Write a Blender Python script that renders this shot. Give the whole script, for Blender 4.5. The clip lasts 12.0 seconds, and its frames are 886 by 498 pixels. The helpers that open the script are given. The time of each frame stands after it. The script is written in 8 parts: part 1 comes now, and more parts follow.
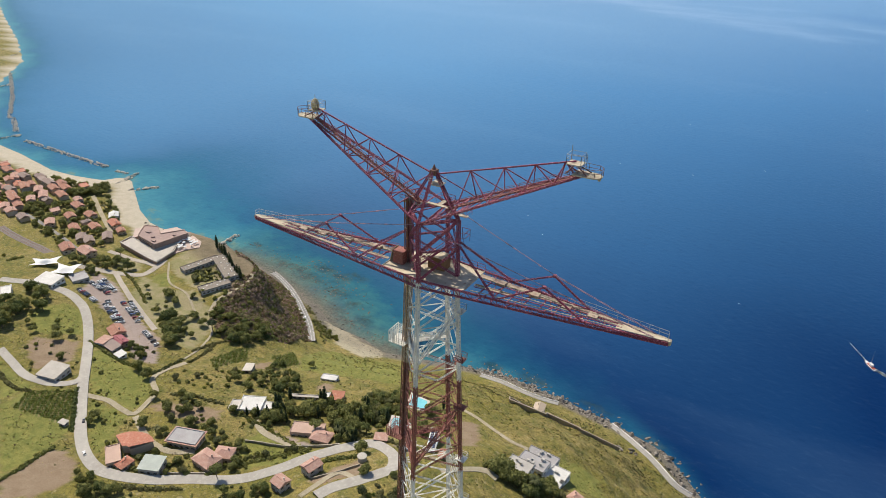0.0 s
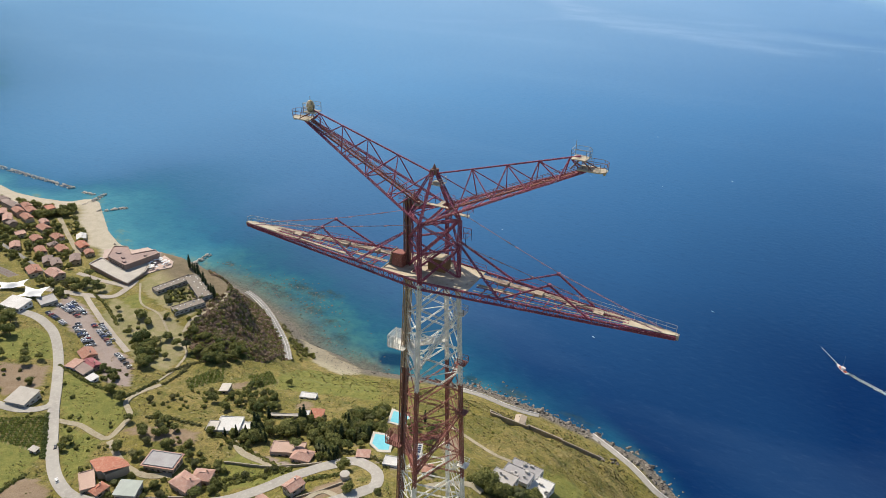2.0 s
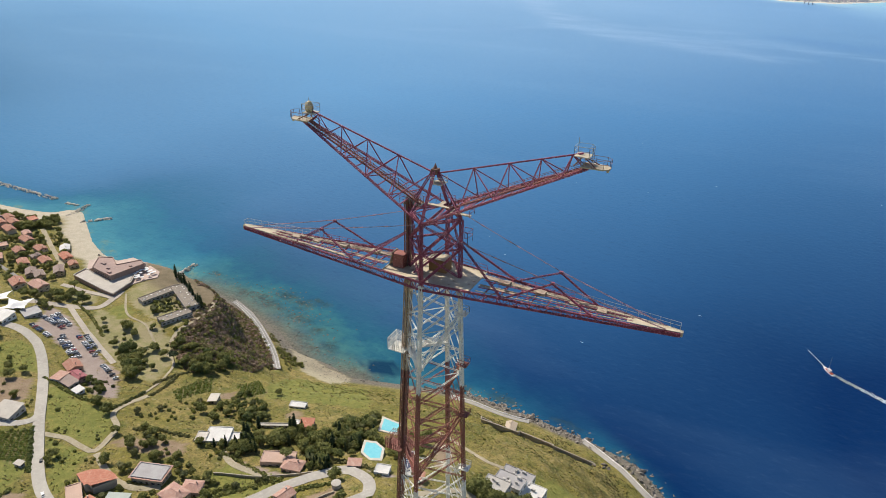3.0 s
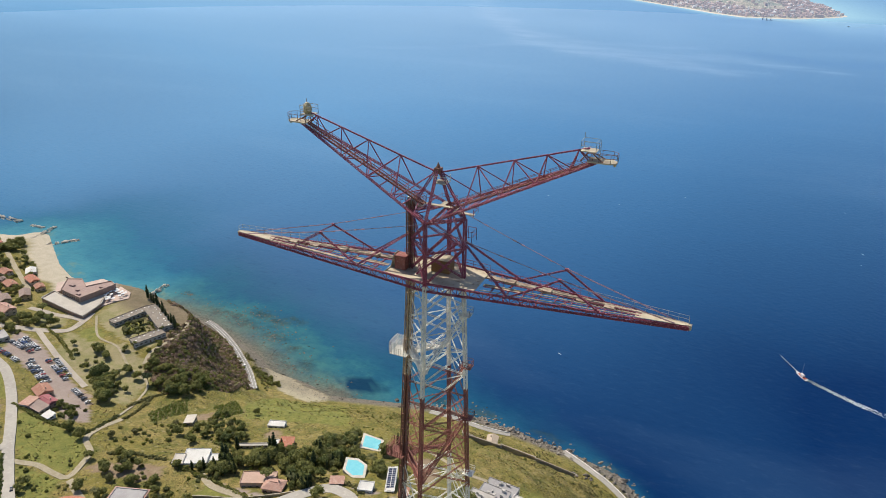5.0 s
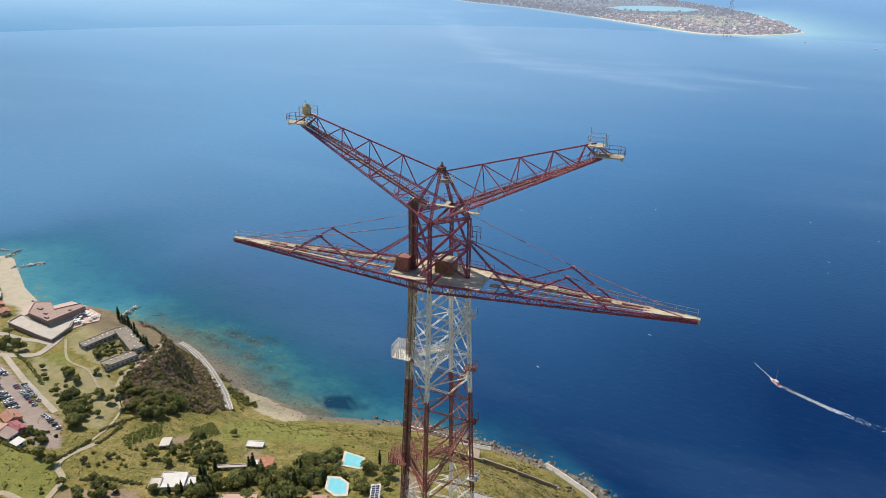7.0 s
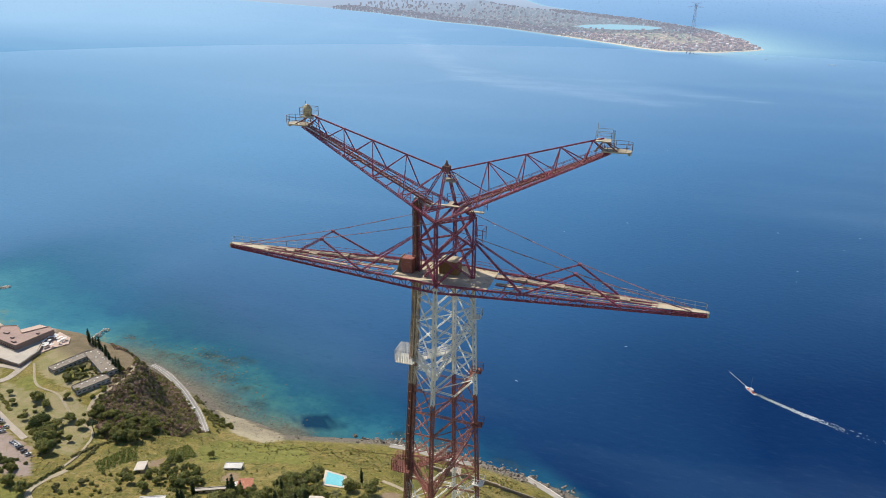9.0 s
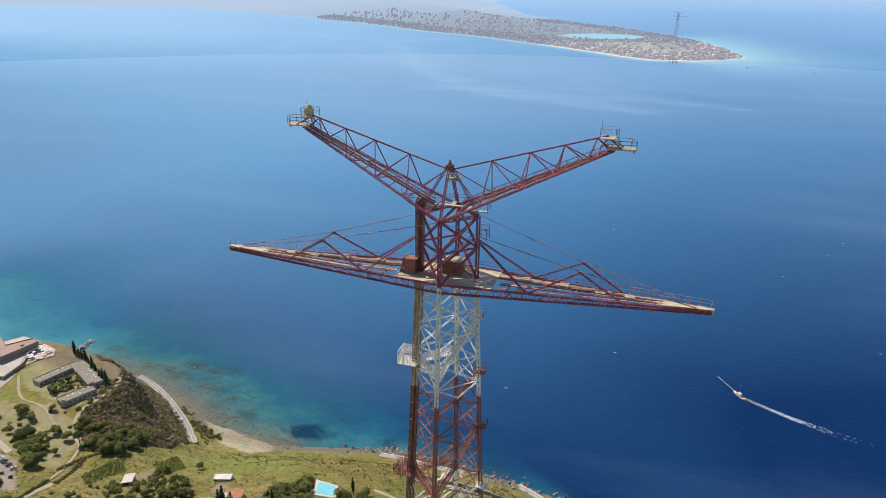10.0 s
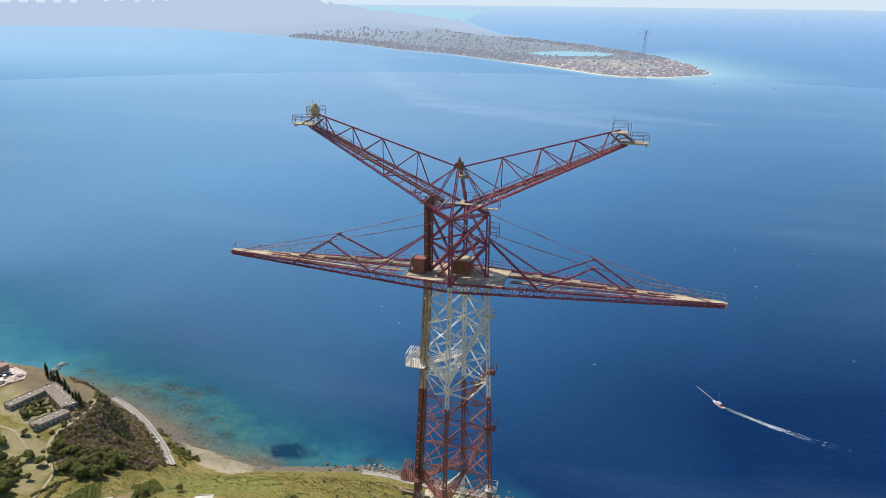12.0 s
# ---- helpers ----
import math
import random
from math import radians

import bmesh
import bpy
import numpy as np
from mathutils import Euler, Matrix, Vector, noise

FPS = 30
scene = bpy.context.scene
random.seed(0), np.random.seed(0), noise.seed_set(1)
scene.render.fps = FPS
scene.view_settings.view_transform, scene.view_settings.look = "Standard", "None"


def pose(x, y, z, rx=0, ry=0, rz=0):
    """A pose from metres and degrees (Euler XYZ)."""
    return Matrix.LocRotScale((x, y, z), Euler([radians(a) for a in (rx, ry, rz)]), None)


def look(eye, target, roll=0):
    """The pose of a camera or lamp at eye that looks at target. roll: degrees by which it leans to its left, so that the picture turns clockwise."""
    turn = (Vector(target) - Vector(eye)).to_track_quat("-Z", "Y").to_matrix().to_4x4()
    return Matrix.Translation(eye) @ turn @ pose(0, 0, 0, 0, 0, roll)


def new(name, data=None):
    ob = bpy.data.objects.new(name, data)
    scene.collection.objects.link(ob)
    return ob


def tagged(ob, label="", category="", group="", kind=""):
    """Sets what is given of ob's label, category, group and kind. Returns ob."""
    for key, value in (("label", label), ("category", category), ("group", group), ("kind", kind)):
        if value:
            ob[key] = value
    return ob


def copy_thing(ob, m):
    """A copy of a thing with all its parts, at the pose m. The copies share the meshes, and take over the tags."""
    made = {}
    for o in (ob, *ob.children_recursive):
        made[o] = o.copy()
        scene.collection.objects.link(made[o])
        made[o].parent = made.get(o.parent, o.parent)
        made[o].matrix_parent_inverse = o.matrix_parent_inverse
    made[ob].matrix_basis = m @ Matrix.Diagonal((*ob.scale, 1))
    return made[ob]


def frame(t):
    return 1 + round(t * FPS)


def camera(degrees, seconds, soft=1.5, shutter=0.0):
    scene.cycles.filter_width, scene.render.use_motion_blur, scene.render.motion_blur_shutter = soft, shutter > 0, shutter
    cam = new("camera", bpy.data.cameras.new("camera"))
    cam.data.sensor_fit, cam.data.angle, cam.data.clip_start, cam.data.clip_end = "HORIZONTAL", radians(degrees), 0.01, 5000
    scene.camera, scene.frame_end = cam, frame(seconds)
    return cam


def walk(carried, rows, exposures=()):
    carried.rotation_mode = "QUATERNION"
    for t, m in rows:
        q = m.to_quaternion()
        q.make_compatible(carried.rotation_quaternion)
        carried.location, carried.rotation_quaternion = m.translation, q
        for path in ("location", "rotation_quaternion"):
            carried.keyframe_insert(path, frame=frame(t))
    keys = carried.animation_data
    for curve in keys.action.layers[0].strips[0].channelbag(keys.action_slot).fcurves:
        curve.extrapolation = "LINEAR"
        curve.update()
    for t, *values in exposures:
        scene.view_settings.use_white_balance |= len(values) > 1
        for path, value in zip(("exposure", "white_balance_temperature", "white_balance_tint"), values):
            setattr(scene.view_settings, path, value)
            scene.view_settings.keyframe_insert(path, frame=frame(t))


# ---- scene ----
cam = camera(63.28, 12.0, soft=0.6)
PATH = [
    (0, (51.011, -85.250, 390.558), (6.756, -8.679, 343.885), 0.994),
    (1, (49.073, -86.252, 389.093), (6.257, -8.221, 343.508), 0.972),
    (2, (47.062, -87.317, 387.668), (5.727, -7.880, 343.156), 0.939),
    (3, (44.990, -88.410, 386.266), (5.179, -7.612, 342.828), 0.898),
    (4, (42.864, -89.503, 384.874), (4.623, -7.382, 342.522), 0.855),
    (5, (40.691, -90.573, 383.482), (4.063, -7.164, 342.234), 0.812),
    (6, (38.477, -91.601, 382.079), (3.498, -6.943, 341.961), 0.772),
    (7, (36.221, -92.575, 380.663), (2.924, -6.709, 341.697), 0.736),
    (8, (33.925, -93.485, 379.229), (2.328, -6.461, 341.436), 0.703),
    (9, (31.585, -94.330, 377.779), (1.690, -6.205, 341.170), 0.672),
    (10, (29.196, -95.112, 376.316), (0.984, -5.955, 340.890), 0.639),
    (11, (26.750, -95.839, 374.844), (0.177, -5.727, 340.585), 0.602),
    (12, (24.236, -96.522, 373.373), (-0.774, -5.545, 340.243), 0.555),
]
walk(cam, [(t, look(eye, target, roll)) for t, eye, target, roll in PATH])

# ---- daylight: high afternoon sun ahead of the camera, clear sky ----
SUN_DIR = Vector((-0.90, 0.42, 1.25)).normalized()
world = bpy.data.worlds.new("sky")
scene.world = world
world.use_nodes = True
wn = world.node_tree.nodes
sky = wn.new("ShaderNodeTexSky")
sky.sky_type = "NISHITA"
sky.sun_disc = False
sky.sun_elevation = math.asin(SUN_DIR.z)
sky.sun_rotation = math.atan2(SUN_DIR.x, SUN_DIR.y)
sky.altitude = 300
sky.air_density, sky.dust_density, sky.ozone_density = 1.0, 0.5, 1.5
world.node_tree.links.new(sky.outputs[0], wn["Background"].inputs[0])
wn["Background"].inputs[1].default_value = 0.094
sun = new("sun", bpy.data.lights.new("sun", "SUN"))
sun.data.energy, sun.data.angle, sun.data.color = 4.0, radians(0.53), (1.0, 0.91, 0.77)
sun.matrix_world = look(SUN_DIR * 1000, (0, 0, 0))
scene.view_settings.exposure = 0.28


# ---- materials ----
def make_mat(name, rough=0.8, metal=0.0):
    m = bpy.data.materials.new(name)
    m.use_nodes = True
    b = m.node_tree.nodes["Principled BSDF"]
    b.inputs["Roughness"].default_value = rough
    b.inputs["Metallic"].default_value = metal
    return m, m.node_tree.nodes, m.node_tree.links, b


def noise_node(N, L, vec, scale, detail=4, rough=0.6):
    n = N.new("ShaderNodeTexNoise")
    n.inputs["Scale"].default_value = scale
    n.inputs["Detail"].default_value = detail
    n.inputs["Roughness"].default_value = rough
    L.new(vec, n.inputs["Vector"])
    return n.outputs["Fac"]


def ramp(N, L, fac, lo, hi):
    r = N.new("ShaderNodeMapRange")
    r.inputs["From Min"].default_value, r.inputs["From Max"].default_value = lo, hi
    L.new(fac, r.inputs["Value"])
    return r.outputs["Result"]


def mix(N, L, fac, a, b, kind="MIX"):
    m = N.new("ShaderNodeMix")
    m.data_type, m.blend_type = "RGBA", kind
    for s, v in ((m.inputs["Factor"], fac), (m.inputs["A"], a), (m.inputs["B"], b)):
        if isinstance(v, (int, float)):
            s.default_value = v
        elif isinstance(v, tuple):
            s.default_value = (*v[:3], 1)
        else:
            L.new(v, s)
    return m.outputs["Result"]


def coords(N, obj=False):
    if obj:
        return N.new("ShaderNodeTexCoord").outputs["Object"]
    return N.new("ShaderNodeNewGeometry").outputs["Position"]


def bump(N, L, b, height, strength, dist):
    n = N.new("ShaderNodeBump")
    n.inputs["Strength"].default_value, n.inputs["Distance"].default_value = strength, dist
    L.new(height, n.inputs["Height"])
    L.new(n.outputs["Normal"], b.inputs["Normal"])


def paint(name, base, second, worn, s1=0.15, s2=1.6, wear=(0.56, 0.66), rough=0.7, metal=0.0, bumpy=0.02, vary=0.0):
    """Two tones at a large scale, worn spots at a small one; vary: brightness spread from object to object."""
    m, N, L, b = make_mat(name, rough, metal)
    p = coords(N)
    c = mix(N, L, ramp(N, L, noise_node(N, L, p, s1, 3), 0.35, 0.65), base, second)
    w = noise_node(N, L, p, s2, 6, 0.7)
    c = mix(N, L, ramp(N, L, w, *wear), c, worn)
    if vary:
        o = N.new("ShaderNodeObjectInfo")
        v = N.new("ShaderNodeMapRange")
        v.inputs["To Min"].default_value, v.inputs["To Max"].default_value = 1 - vary, 1 + vary
        L.new(o.outputs["Random"], v.inputs["Value"])
        h = N.new("ShaderNodeHueSaturation")
        L.new(v.outputs["Result"], h.inputs["Value"])
        L.new(c, h.inputs["Color"])
        c = h.outputs["Color"]
    L.new(c, b.inputs["Base Color"])
    if bumpy:
        bump(N, L, b, w, 0.5, bumpy)
    return m


# pink spots: faded paint, plus sun highlights put into the colour
RED = paint("red_tower_paint", (0.300, 0.054, 0.098), (0.195, 0.036, 0.064), (0.70, 0.44, 0.49), 0.4, 4.5, (0.54, 0.68))
REDBROWN = paint("browned_red_tower_paint", (0.30, 0.095, 0.072), (0.21, 0.068, 0.052), (0.50, 0.34, 0.26), 0.3, 4.0, (0.54, 0.68))
WHITE = paint("white_tower_paint", (0.86, 0.83, 0.76), (0.70, 0.665, 0.585), (0.40, 0.28, 0.19), 0.3, 3.0, (0.58, 0.74))
RUST = paint("rusted_brown_steel", (0.26, 0.12, 0.085), (0.18, 0.085, 0.062), (0.40, 0.26, 0.19), 0.5, 2.0, (0.55, 0.7), 0.85)
PLATE = paint("weathered_deck_plate", (0.56, 0.48, 0.35), (0.43, 0.36, 0.25), (0.24, 0.15, 0.10), 0.4, 1.2, (0.55, 0.68), 0.75)
WALKPLATE = paint("rusty_walkway_plate", (0.48, 0.39, 0.28), (0.34, 0.25, 0.18), (0.20, 0.11, 0.085), 0.5, 1.6, (0.50, 0.62), 0.8)
GALV = paint("galvanised_steel", (0.45, 0.45, 0.44), (0.34, 0.34, 0.34), (0.25, 0.2, 0.17), 0.6, 3.0, (0.6, 0.75), 0.5, 0.6)
CABLE = paint("stay_cable", (0.40, 0.24, 0.28), (0.30, 0.17, 0.20), (0.08, 0.05, 0.055), 0.4, 0.9, (0.5, 0.62))
OCHRE = paint("ochre_sheet_metal", (0.30, 0.16, 0.055), (0.22, 0.11, 0.04), (0.13, 0.07, 0.04), 0.5, 2.0)


def part(name, mesh, material, parent=None, label=""):
    """Links a mesh as one object under a thing or a part."""
    ob = new(name, mesh)
    if material is not None and not mesh.materials:
        mesh.materials.append(material)
    if parent is not None:
        ob.parent = parent
    if label:
        ob["label"] = label
    return ob


class Builder:
    """Collects boxes and prisms and turns them into one mesh."""

    def __init__(self):
        self.v, self.f, self.m = [], [], []

    def add(self, verts, faces, mat=0):
        k = len(self.v)
        self.v += [tuple(p) for p in verts]
        self.f += [tuple(k + i for i in q) for q in faces]
        self.m += [mat] * len(faces)

    def beam(self, a, b, w, h=None, up=(0, 0, 1), mat=0):
        a, b = Vector(a), Vector(b)
        h = w if h is None else h
        d = (b - a).normalized()
        u = Vector(up)
        if abs(d.dot(u)) > 0.95:
            u = Vector((1, 0, 0)) if abs(d.x) < 0.9 else Vector((0, 1, 0))
        s = d.cross(u).normalized() * (w / 2)
        u = s.cross(d).normalized() * (h / 2)
        self.add([p + i * s + j * u for p in (a, b) for i, j in ((-1, -1), (1, -1), (1, 1), (-1, 1))],
                 [(0, 1, 2, 3), (7, 6, 5, 4), (0, 4, 5, 1), (1, 5, 6, 2), (2, 6, 7, 3), (3, 7, 4, 0)], mat)

    def box(self, x0, y0, z0, x1, y1, z1, mat=0):
        self.add([(x, y, z) for z in (z0, z1) for x, y in ((x0, y0), (x1, y0), (x1, y1), (x0, y1))],
                 [(3, 2, 1, 0), (4, 5, 6, 7), (0, 1, 5, 4), (1, 2, 6, 5), (2, 3, 7, 6), (3, 0, 4, 7)], mat)

    def prism(self, ring, z0, z1, mat=0):
        n = len(ring)
        self.add([(x, y, z0) for x, y in ring] + [(x, y, z1) for x, y in ring],
                 [tuple(range(n))[::-1], tuple(range(n, 2 * n))] + [(i, (i + 1) % n, n + (i + 1) % n, n + i) for i in range(n)], mat)

    def tube(self, pts, r, n=6, mat=0):
        pts = [Vector(p) for p in pts]
        rings = []
        for i, p in enumerate(pts):
            d = (pts[min(i + 1, len(pts) - 1)] - pts[max(i - 1, 0)]).normalized()
            s = d.cross(Vector((0, 0, 1)) if abs(d.z) < 0.9 else Vector((1, 0, 0))).normalized()
            u = s.cross(d)
            rr = r[i] if isinstance(r, (list, tuple)) else r
            rings.append([p + (s * math.cos(6.2832 * k / n) + u * math.sin(6.2832 * k / n)) * rr for k in range(n)])
        faces = [tuple(range(n))[::-1], tuple(range((len(pts) - 1) * n, len(pts) * n))]
        for i in range(len(pts) - 1):
            faces += [(i * n + k, i * n + (k + 1) % n, (i + 1) * n + (k + 1) % n, (i + 1) * n + k) for k in range(n)]
        self.add([v for ring in rings for v in ring], faces, mat)

    def laced(self, a, b, w, pitch=None, t=None, up=(0, 0, 1), mat=0):
        """A built-up member: four corner angles and zigzag lacing on its four sides."""
        a, b = Vector(a), Vector(b)
        t = t or w * 0.24
        d = (b - a)
        ln = d.length
        d.normalize()
        u = Vector(up)
        if abs(d.dot(u)) > 0.95:
            u = Vector((1, 0, 0))
        s = d.cross(u).normalized()
        u = s.cross(d).normalized()
        o = (w - t) / 2
        cs = [s * o * i + u * o * j for i, j in ((-1, -1), (1, -1), (1, 1), (-1, 1))]
        for c in cs:
            self.beam(a + c, b + c, t, t, u, mat)
        n = max(2, round(ln / (pitch or w * 1.3)))
        for k in range(n):
            for q in range(4):
                c0, c1 = cs[q], cs[(q + 1) % 4]
                if (k + q) % 2:
                    c0, c1 = c1, c0
                self.beam(a + d * (ln * k / n) + c0, a + d * (ln * (k + 1) / n) + c1, t * 0.8, t * 0.35, u, mat)

    def ladder(self, a, b, w, pitch, t, out, mat=0):
        """Two flat bars with zigzag lacing between them."""
        a, b, out = Vector(a), Vector(b), Vector(out).normalized()
        d = (b - a)
        ln = d.length
        d.normalize()
        s = d.cross(out).normalized() * ((w - t) / 2)
        for q in (-1, 1):
            self.beam(a + s * q, b + s * q, t, t * 1.3, out, mat)
        n = max(2, round(ln / pitch))
        for k in range(n):
            q = 1 if k % 2 else -1
            self.beam(a + d * (ln * k / n) + s * q, a + d * (ln * (k + 1) / n) - s * q, t * 0.6, t * 0.5, out, mat)

    def mesh(self, name, mats=(), smooth=False):
        me = bpy.data.meshes.new(name)
        me.from_pydata(self.v, [], self.f)
        for m in mats:
            me.materials.append(m)
        if len(mats) > 1:
            me.polygons.foreach_set("material_index", self.m)
        if smooth:
            me.polygons.foreach_set("use_smooth", [True] * len(me.polygons))
        me.update()
        return me


def thing(name, label, category, at=(0, 0, 0), rz=0.0, group=""):
    e = new(name)
    e.empty_display_size = 0.5
    e.matrix_world = Matrix.Translation(at) @ Matrix.Rotation(rz, 4, "Z")
    return tagged(e, label, category, group)


def mesh_of(name, fn, *a, mats=(), smooth=False, **k):
    b = Builder()
    fn(b, *a, **k)
    return b.mesh(name, mats, smooth)


# ---- plots of land, as outlines in plan ----
SOIL = [
    [(-410.1, 126.6), (-416.3, 137.6), (-389.1, 152.7), (-370.0, 133.6), (-377.4, 112.8)],
    [(-289.2, 38.9), (-295.0, 72.0), (-274.3, 71.9), (-260.5, 60.9), (-263.0, 40.9), (-276.4, 31.5)],
    [(-286.8, 129.3), (-280.5, 140.5), (-247.9, 153.4), (-240.8, 143.5), (-252.2, 133.6), (-269.0, 130.8)],
    [(-154.4, 127.5), (-146.3, 144.5), (-136.5, 157.6), (-129.8, 143.4), (-146.3, 125.1)],
    [(-277.0, 211.6), (-273.2, 224.7), (-266.1, 211.5), (-274.7, 203.9)],
    [(-218.3, 210.4), (-222.4, 222.5), (-215.0, 225.8), (-208.9, 214.0)],
    [(-118.1, 234.0), (-106.9, 240.5), (-93.6, 210.6), (-100.7, 202.3)],
]
LUSH = [
    [(-439.6, 254.5), (-436.0, 269.5), (-418.2, 262.9), (-411.9, 255.8), (-420.5, 248.9)],
    [(-418, 281), (-410, 300), (-397, 293), (-392, 276), (-404, 272)],
    [(-403.0, 104.8), (-358.0, 100.0), (-363.4, 81.6)],
    [(-357.4, 78.1), (-356.5, 97.1), (-337.5, 113.3), (-301.8, 87.4), (-297.5, 72.6), (-292.5, 40.7)],
    [(-453.4, 155.2), (-445.1, 182.6), (-417.9, 177.7), (-393.8, 160.5), (-420.7, 140.3)],
    [(-377.0, 153.1), (-327.7, 152.3), (-310.2, 150.9), (-295.1, 138.6), (-289.9, 120.5), (-327.8, 118.3)],
    [(-321.3, 113.7), (-287.8, 114.9), (-278.3, 98.0), (-268.7, 80.7), (-280.0, 84.4)],
    [(-213.5, 150.8), (-166.7, 153.1), (-179.0, 134.1), (-194.2, 118.3), (-212.1, 132.6)],
    [(-260.5, 240.9), (-290.4, 315.4), (-233.6, 335.9), (-179.5, 255.4), (-215.4, 244.2), (-249.9, 228.9)],
    [(-68.9, 236.8), (-50.6, 249.5), (-28.1, 251.8), (-19.3, 235.5), (-36.8, 223.3)],
]
LAWN = [
    [(-446.3, 253.1), (-404.5, 251.0), (-391.7, 260.4), (-360.9, 248.8), (-343.8, 229.5), (-340.8, 210.7), (-371.1, 221.8), (-396.7, 220.1), (-425.4, 226.2)],
    [(-449.0, 283.2), (-452.1, 302.2), (-437.2, 321.7), (-425.1, 327.1), (-388.6, 306.1), (-369.6, 288.0), (-368.8, 263.7), (-388.9, 261.6), (-421.4, 268.7)],
    [(-413.4, 241.3), (-379.9, 253.3), (-341.0, 240.5), (-324.6, 197.5), (-351.5, 195.0), (-426.4, 225.3), (-447.5, 253.1)],
    [(-493.2, 267.3), (-473.6, 272.9), (-456.6, 259.3), (-474.3, 244.4)],
]
VINES = [
    [(-357.2, 96.5), (-335.6, 113.5), (-308.6, 93.5), (-316.1, 87.6), (-348.3, 80.3)],
    [(-304.5, 196.1), (-301.8, 230.9), (-284.6, 211.4), (-292.6, 188.2)],
    [(-279.2, 231.0), (-274.8, 250.5), (-257.3, 237.2), (-260.4, 216.9)],
]
PAVED = [
    [(-478.0, 231.9), (-449.7, 228.7), (-394.4, 204.2), (-353.1, 192.4), (-325.4, 166.7), (-337.3, 159.7), (-364.5, 175.1), (-400.1, 191.0), (-456.6, 202.8)],
    [(-489.7, 337.8), (-536.9, 392.8), (-453.4, 308.1), (-458.8, 295.8), (-474.0, 267.2), (-469.1, 300.7)],
    [(-178.1, 152.4), (-206.0, 148.8), (-206.8, 154.4), (-172.9, 156.5)],
    [(-159.1, 177.0), (-141.2, 181.2), (-120.5, 174.0), (-108.5, 179.4), (-91.9, 176.4), (-124.5, 180.3)],
]


# ---- the lie of the land: a shore line, a profile inland from it, low ground to the north-west ----
COAST = [(900, 50), (400, 150), (150, 250), (60, 300), (27, 327), (-6, 358), (-45, 368), (-99, 376), (-150, 380), (-186, 373), (-230, 361),
         (-262, 352), (-300, 351), (-330, 362), (-366, 383), (-438, 405), (-511, 420), (-543, 432), (-593, 421), (-640, 420), (-662, 424), (-700, 441), (-746, 471),
         (-790, 500), (-812, 502), (-826, 480), (-870, 470), (-919, 466), (-1021, 482), (-1086, 488), (-1250, 560), (-1418, 690),
         (-1483, 753), (-1560, 830), (-1750, 939), (-2096, 1114), (-2336, 1242), (-3300, 1700)]
INLAND = [(-3300, -2500), (900, -2500)]


def signed_distance(x, y, line, closing):
    """Distance to a line, positive inside the outline that it makes with the closing points."""
    x, y = np.asarray(x, float), np.asarray(y, float)
    best = np.full(x.shape, 1e9)
    for (ax, ay), (bx, by) in zip(line[:-1], line[1:]):
        dx, dy = bx - ax, by - ay
        u = np.clip(((x - ax) * dx + (y - ay) * dy) / (dx * dx + dy * dy), 0, 1)
        best = np.minimum(best, np.hypot(x - ax - u * dx, y - ay - u * dy))
    return np.where(inside(x, y, line + closing), best, -best)


def inside(x, y, ring):
    x, y = np.asarray(x, float), np.asarray(y, float)
    r = np.zeros(x.shape, bool)
    for (ax, ay), (bx, by) in zip(ring, ring[1:] + ring[:1]):
        if ay != by:
            r ^= ((ay > y) != (by > y)) & (x < (bx - ax) * (y - ay) / (by - ay) + ax)
    return r


def ripple(x, y, size, seed=0.0):
    """Smooth unevenness between -1 and 1."""
    a, b = x / size * 6.28, y / size * 6.28
    return (np.sin(a + seed + 1.7 * np.sin(b * 0.6 + seed)) + np.sin(b * 1.13 - seed * 2 + 1.3 * np.sin(a * 0.7)) + 0.6 * np.sin((a + b) * 1.9 + seed * 3)) / 2.6


def smoothstep(x, lo, hi):
    u = np.clip((x - lo) / (hi - lo), 0, 1)
    return u * u * (3 - 2 * u)


HOTEL_PAD = [(-470, 290), (-482, 334), (-457, 336), (-439, 332), (-420, 330), (-398, 325), (-371, 313), (-360, 294), (-357, 275), (-394, 252), (-436, 262), (-470, 290)]


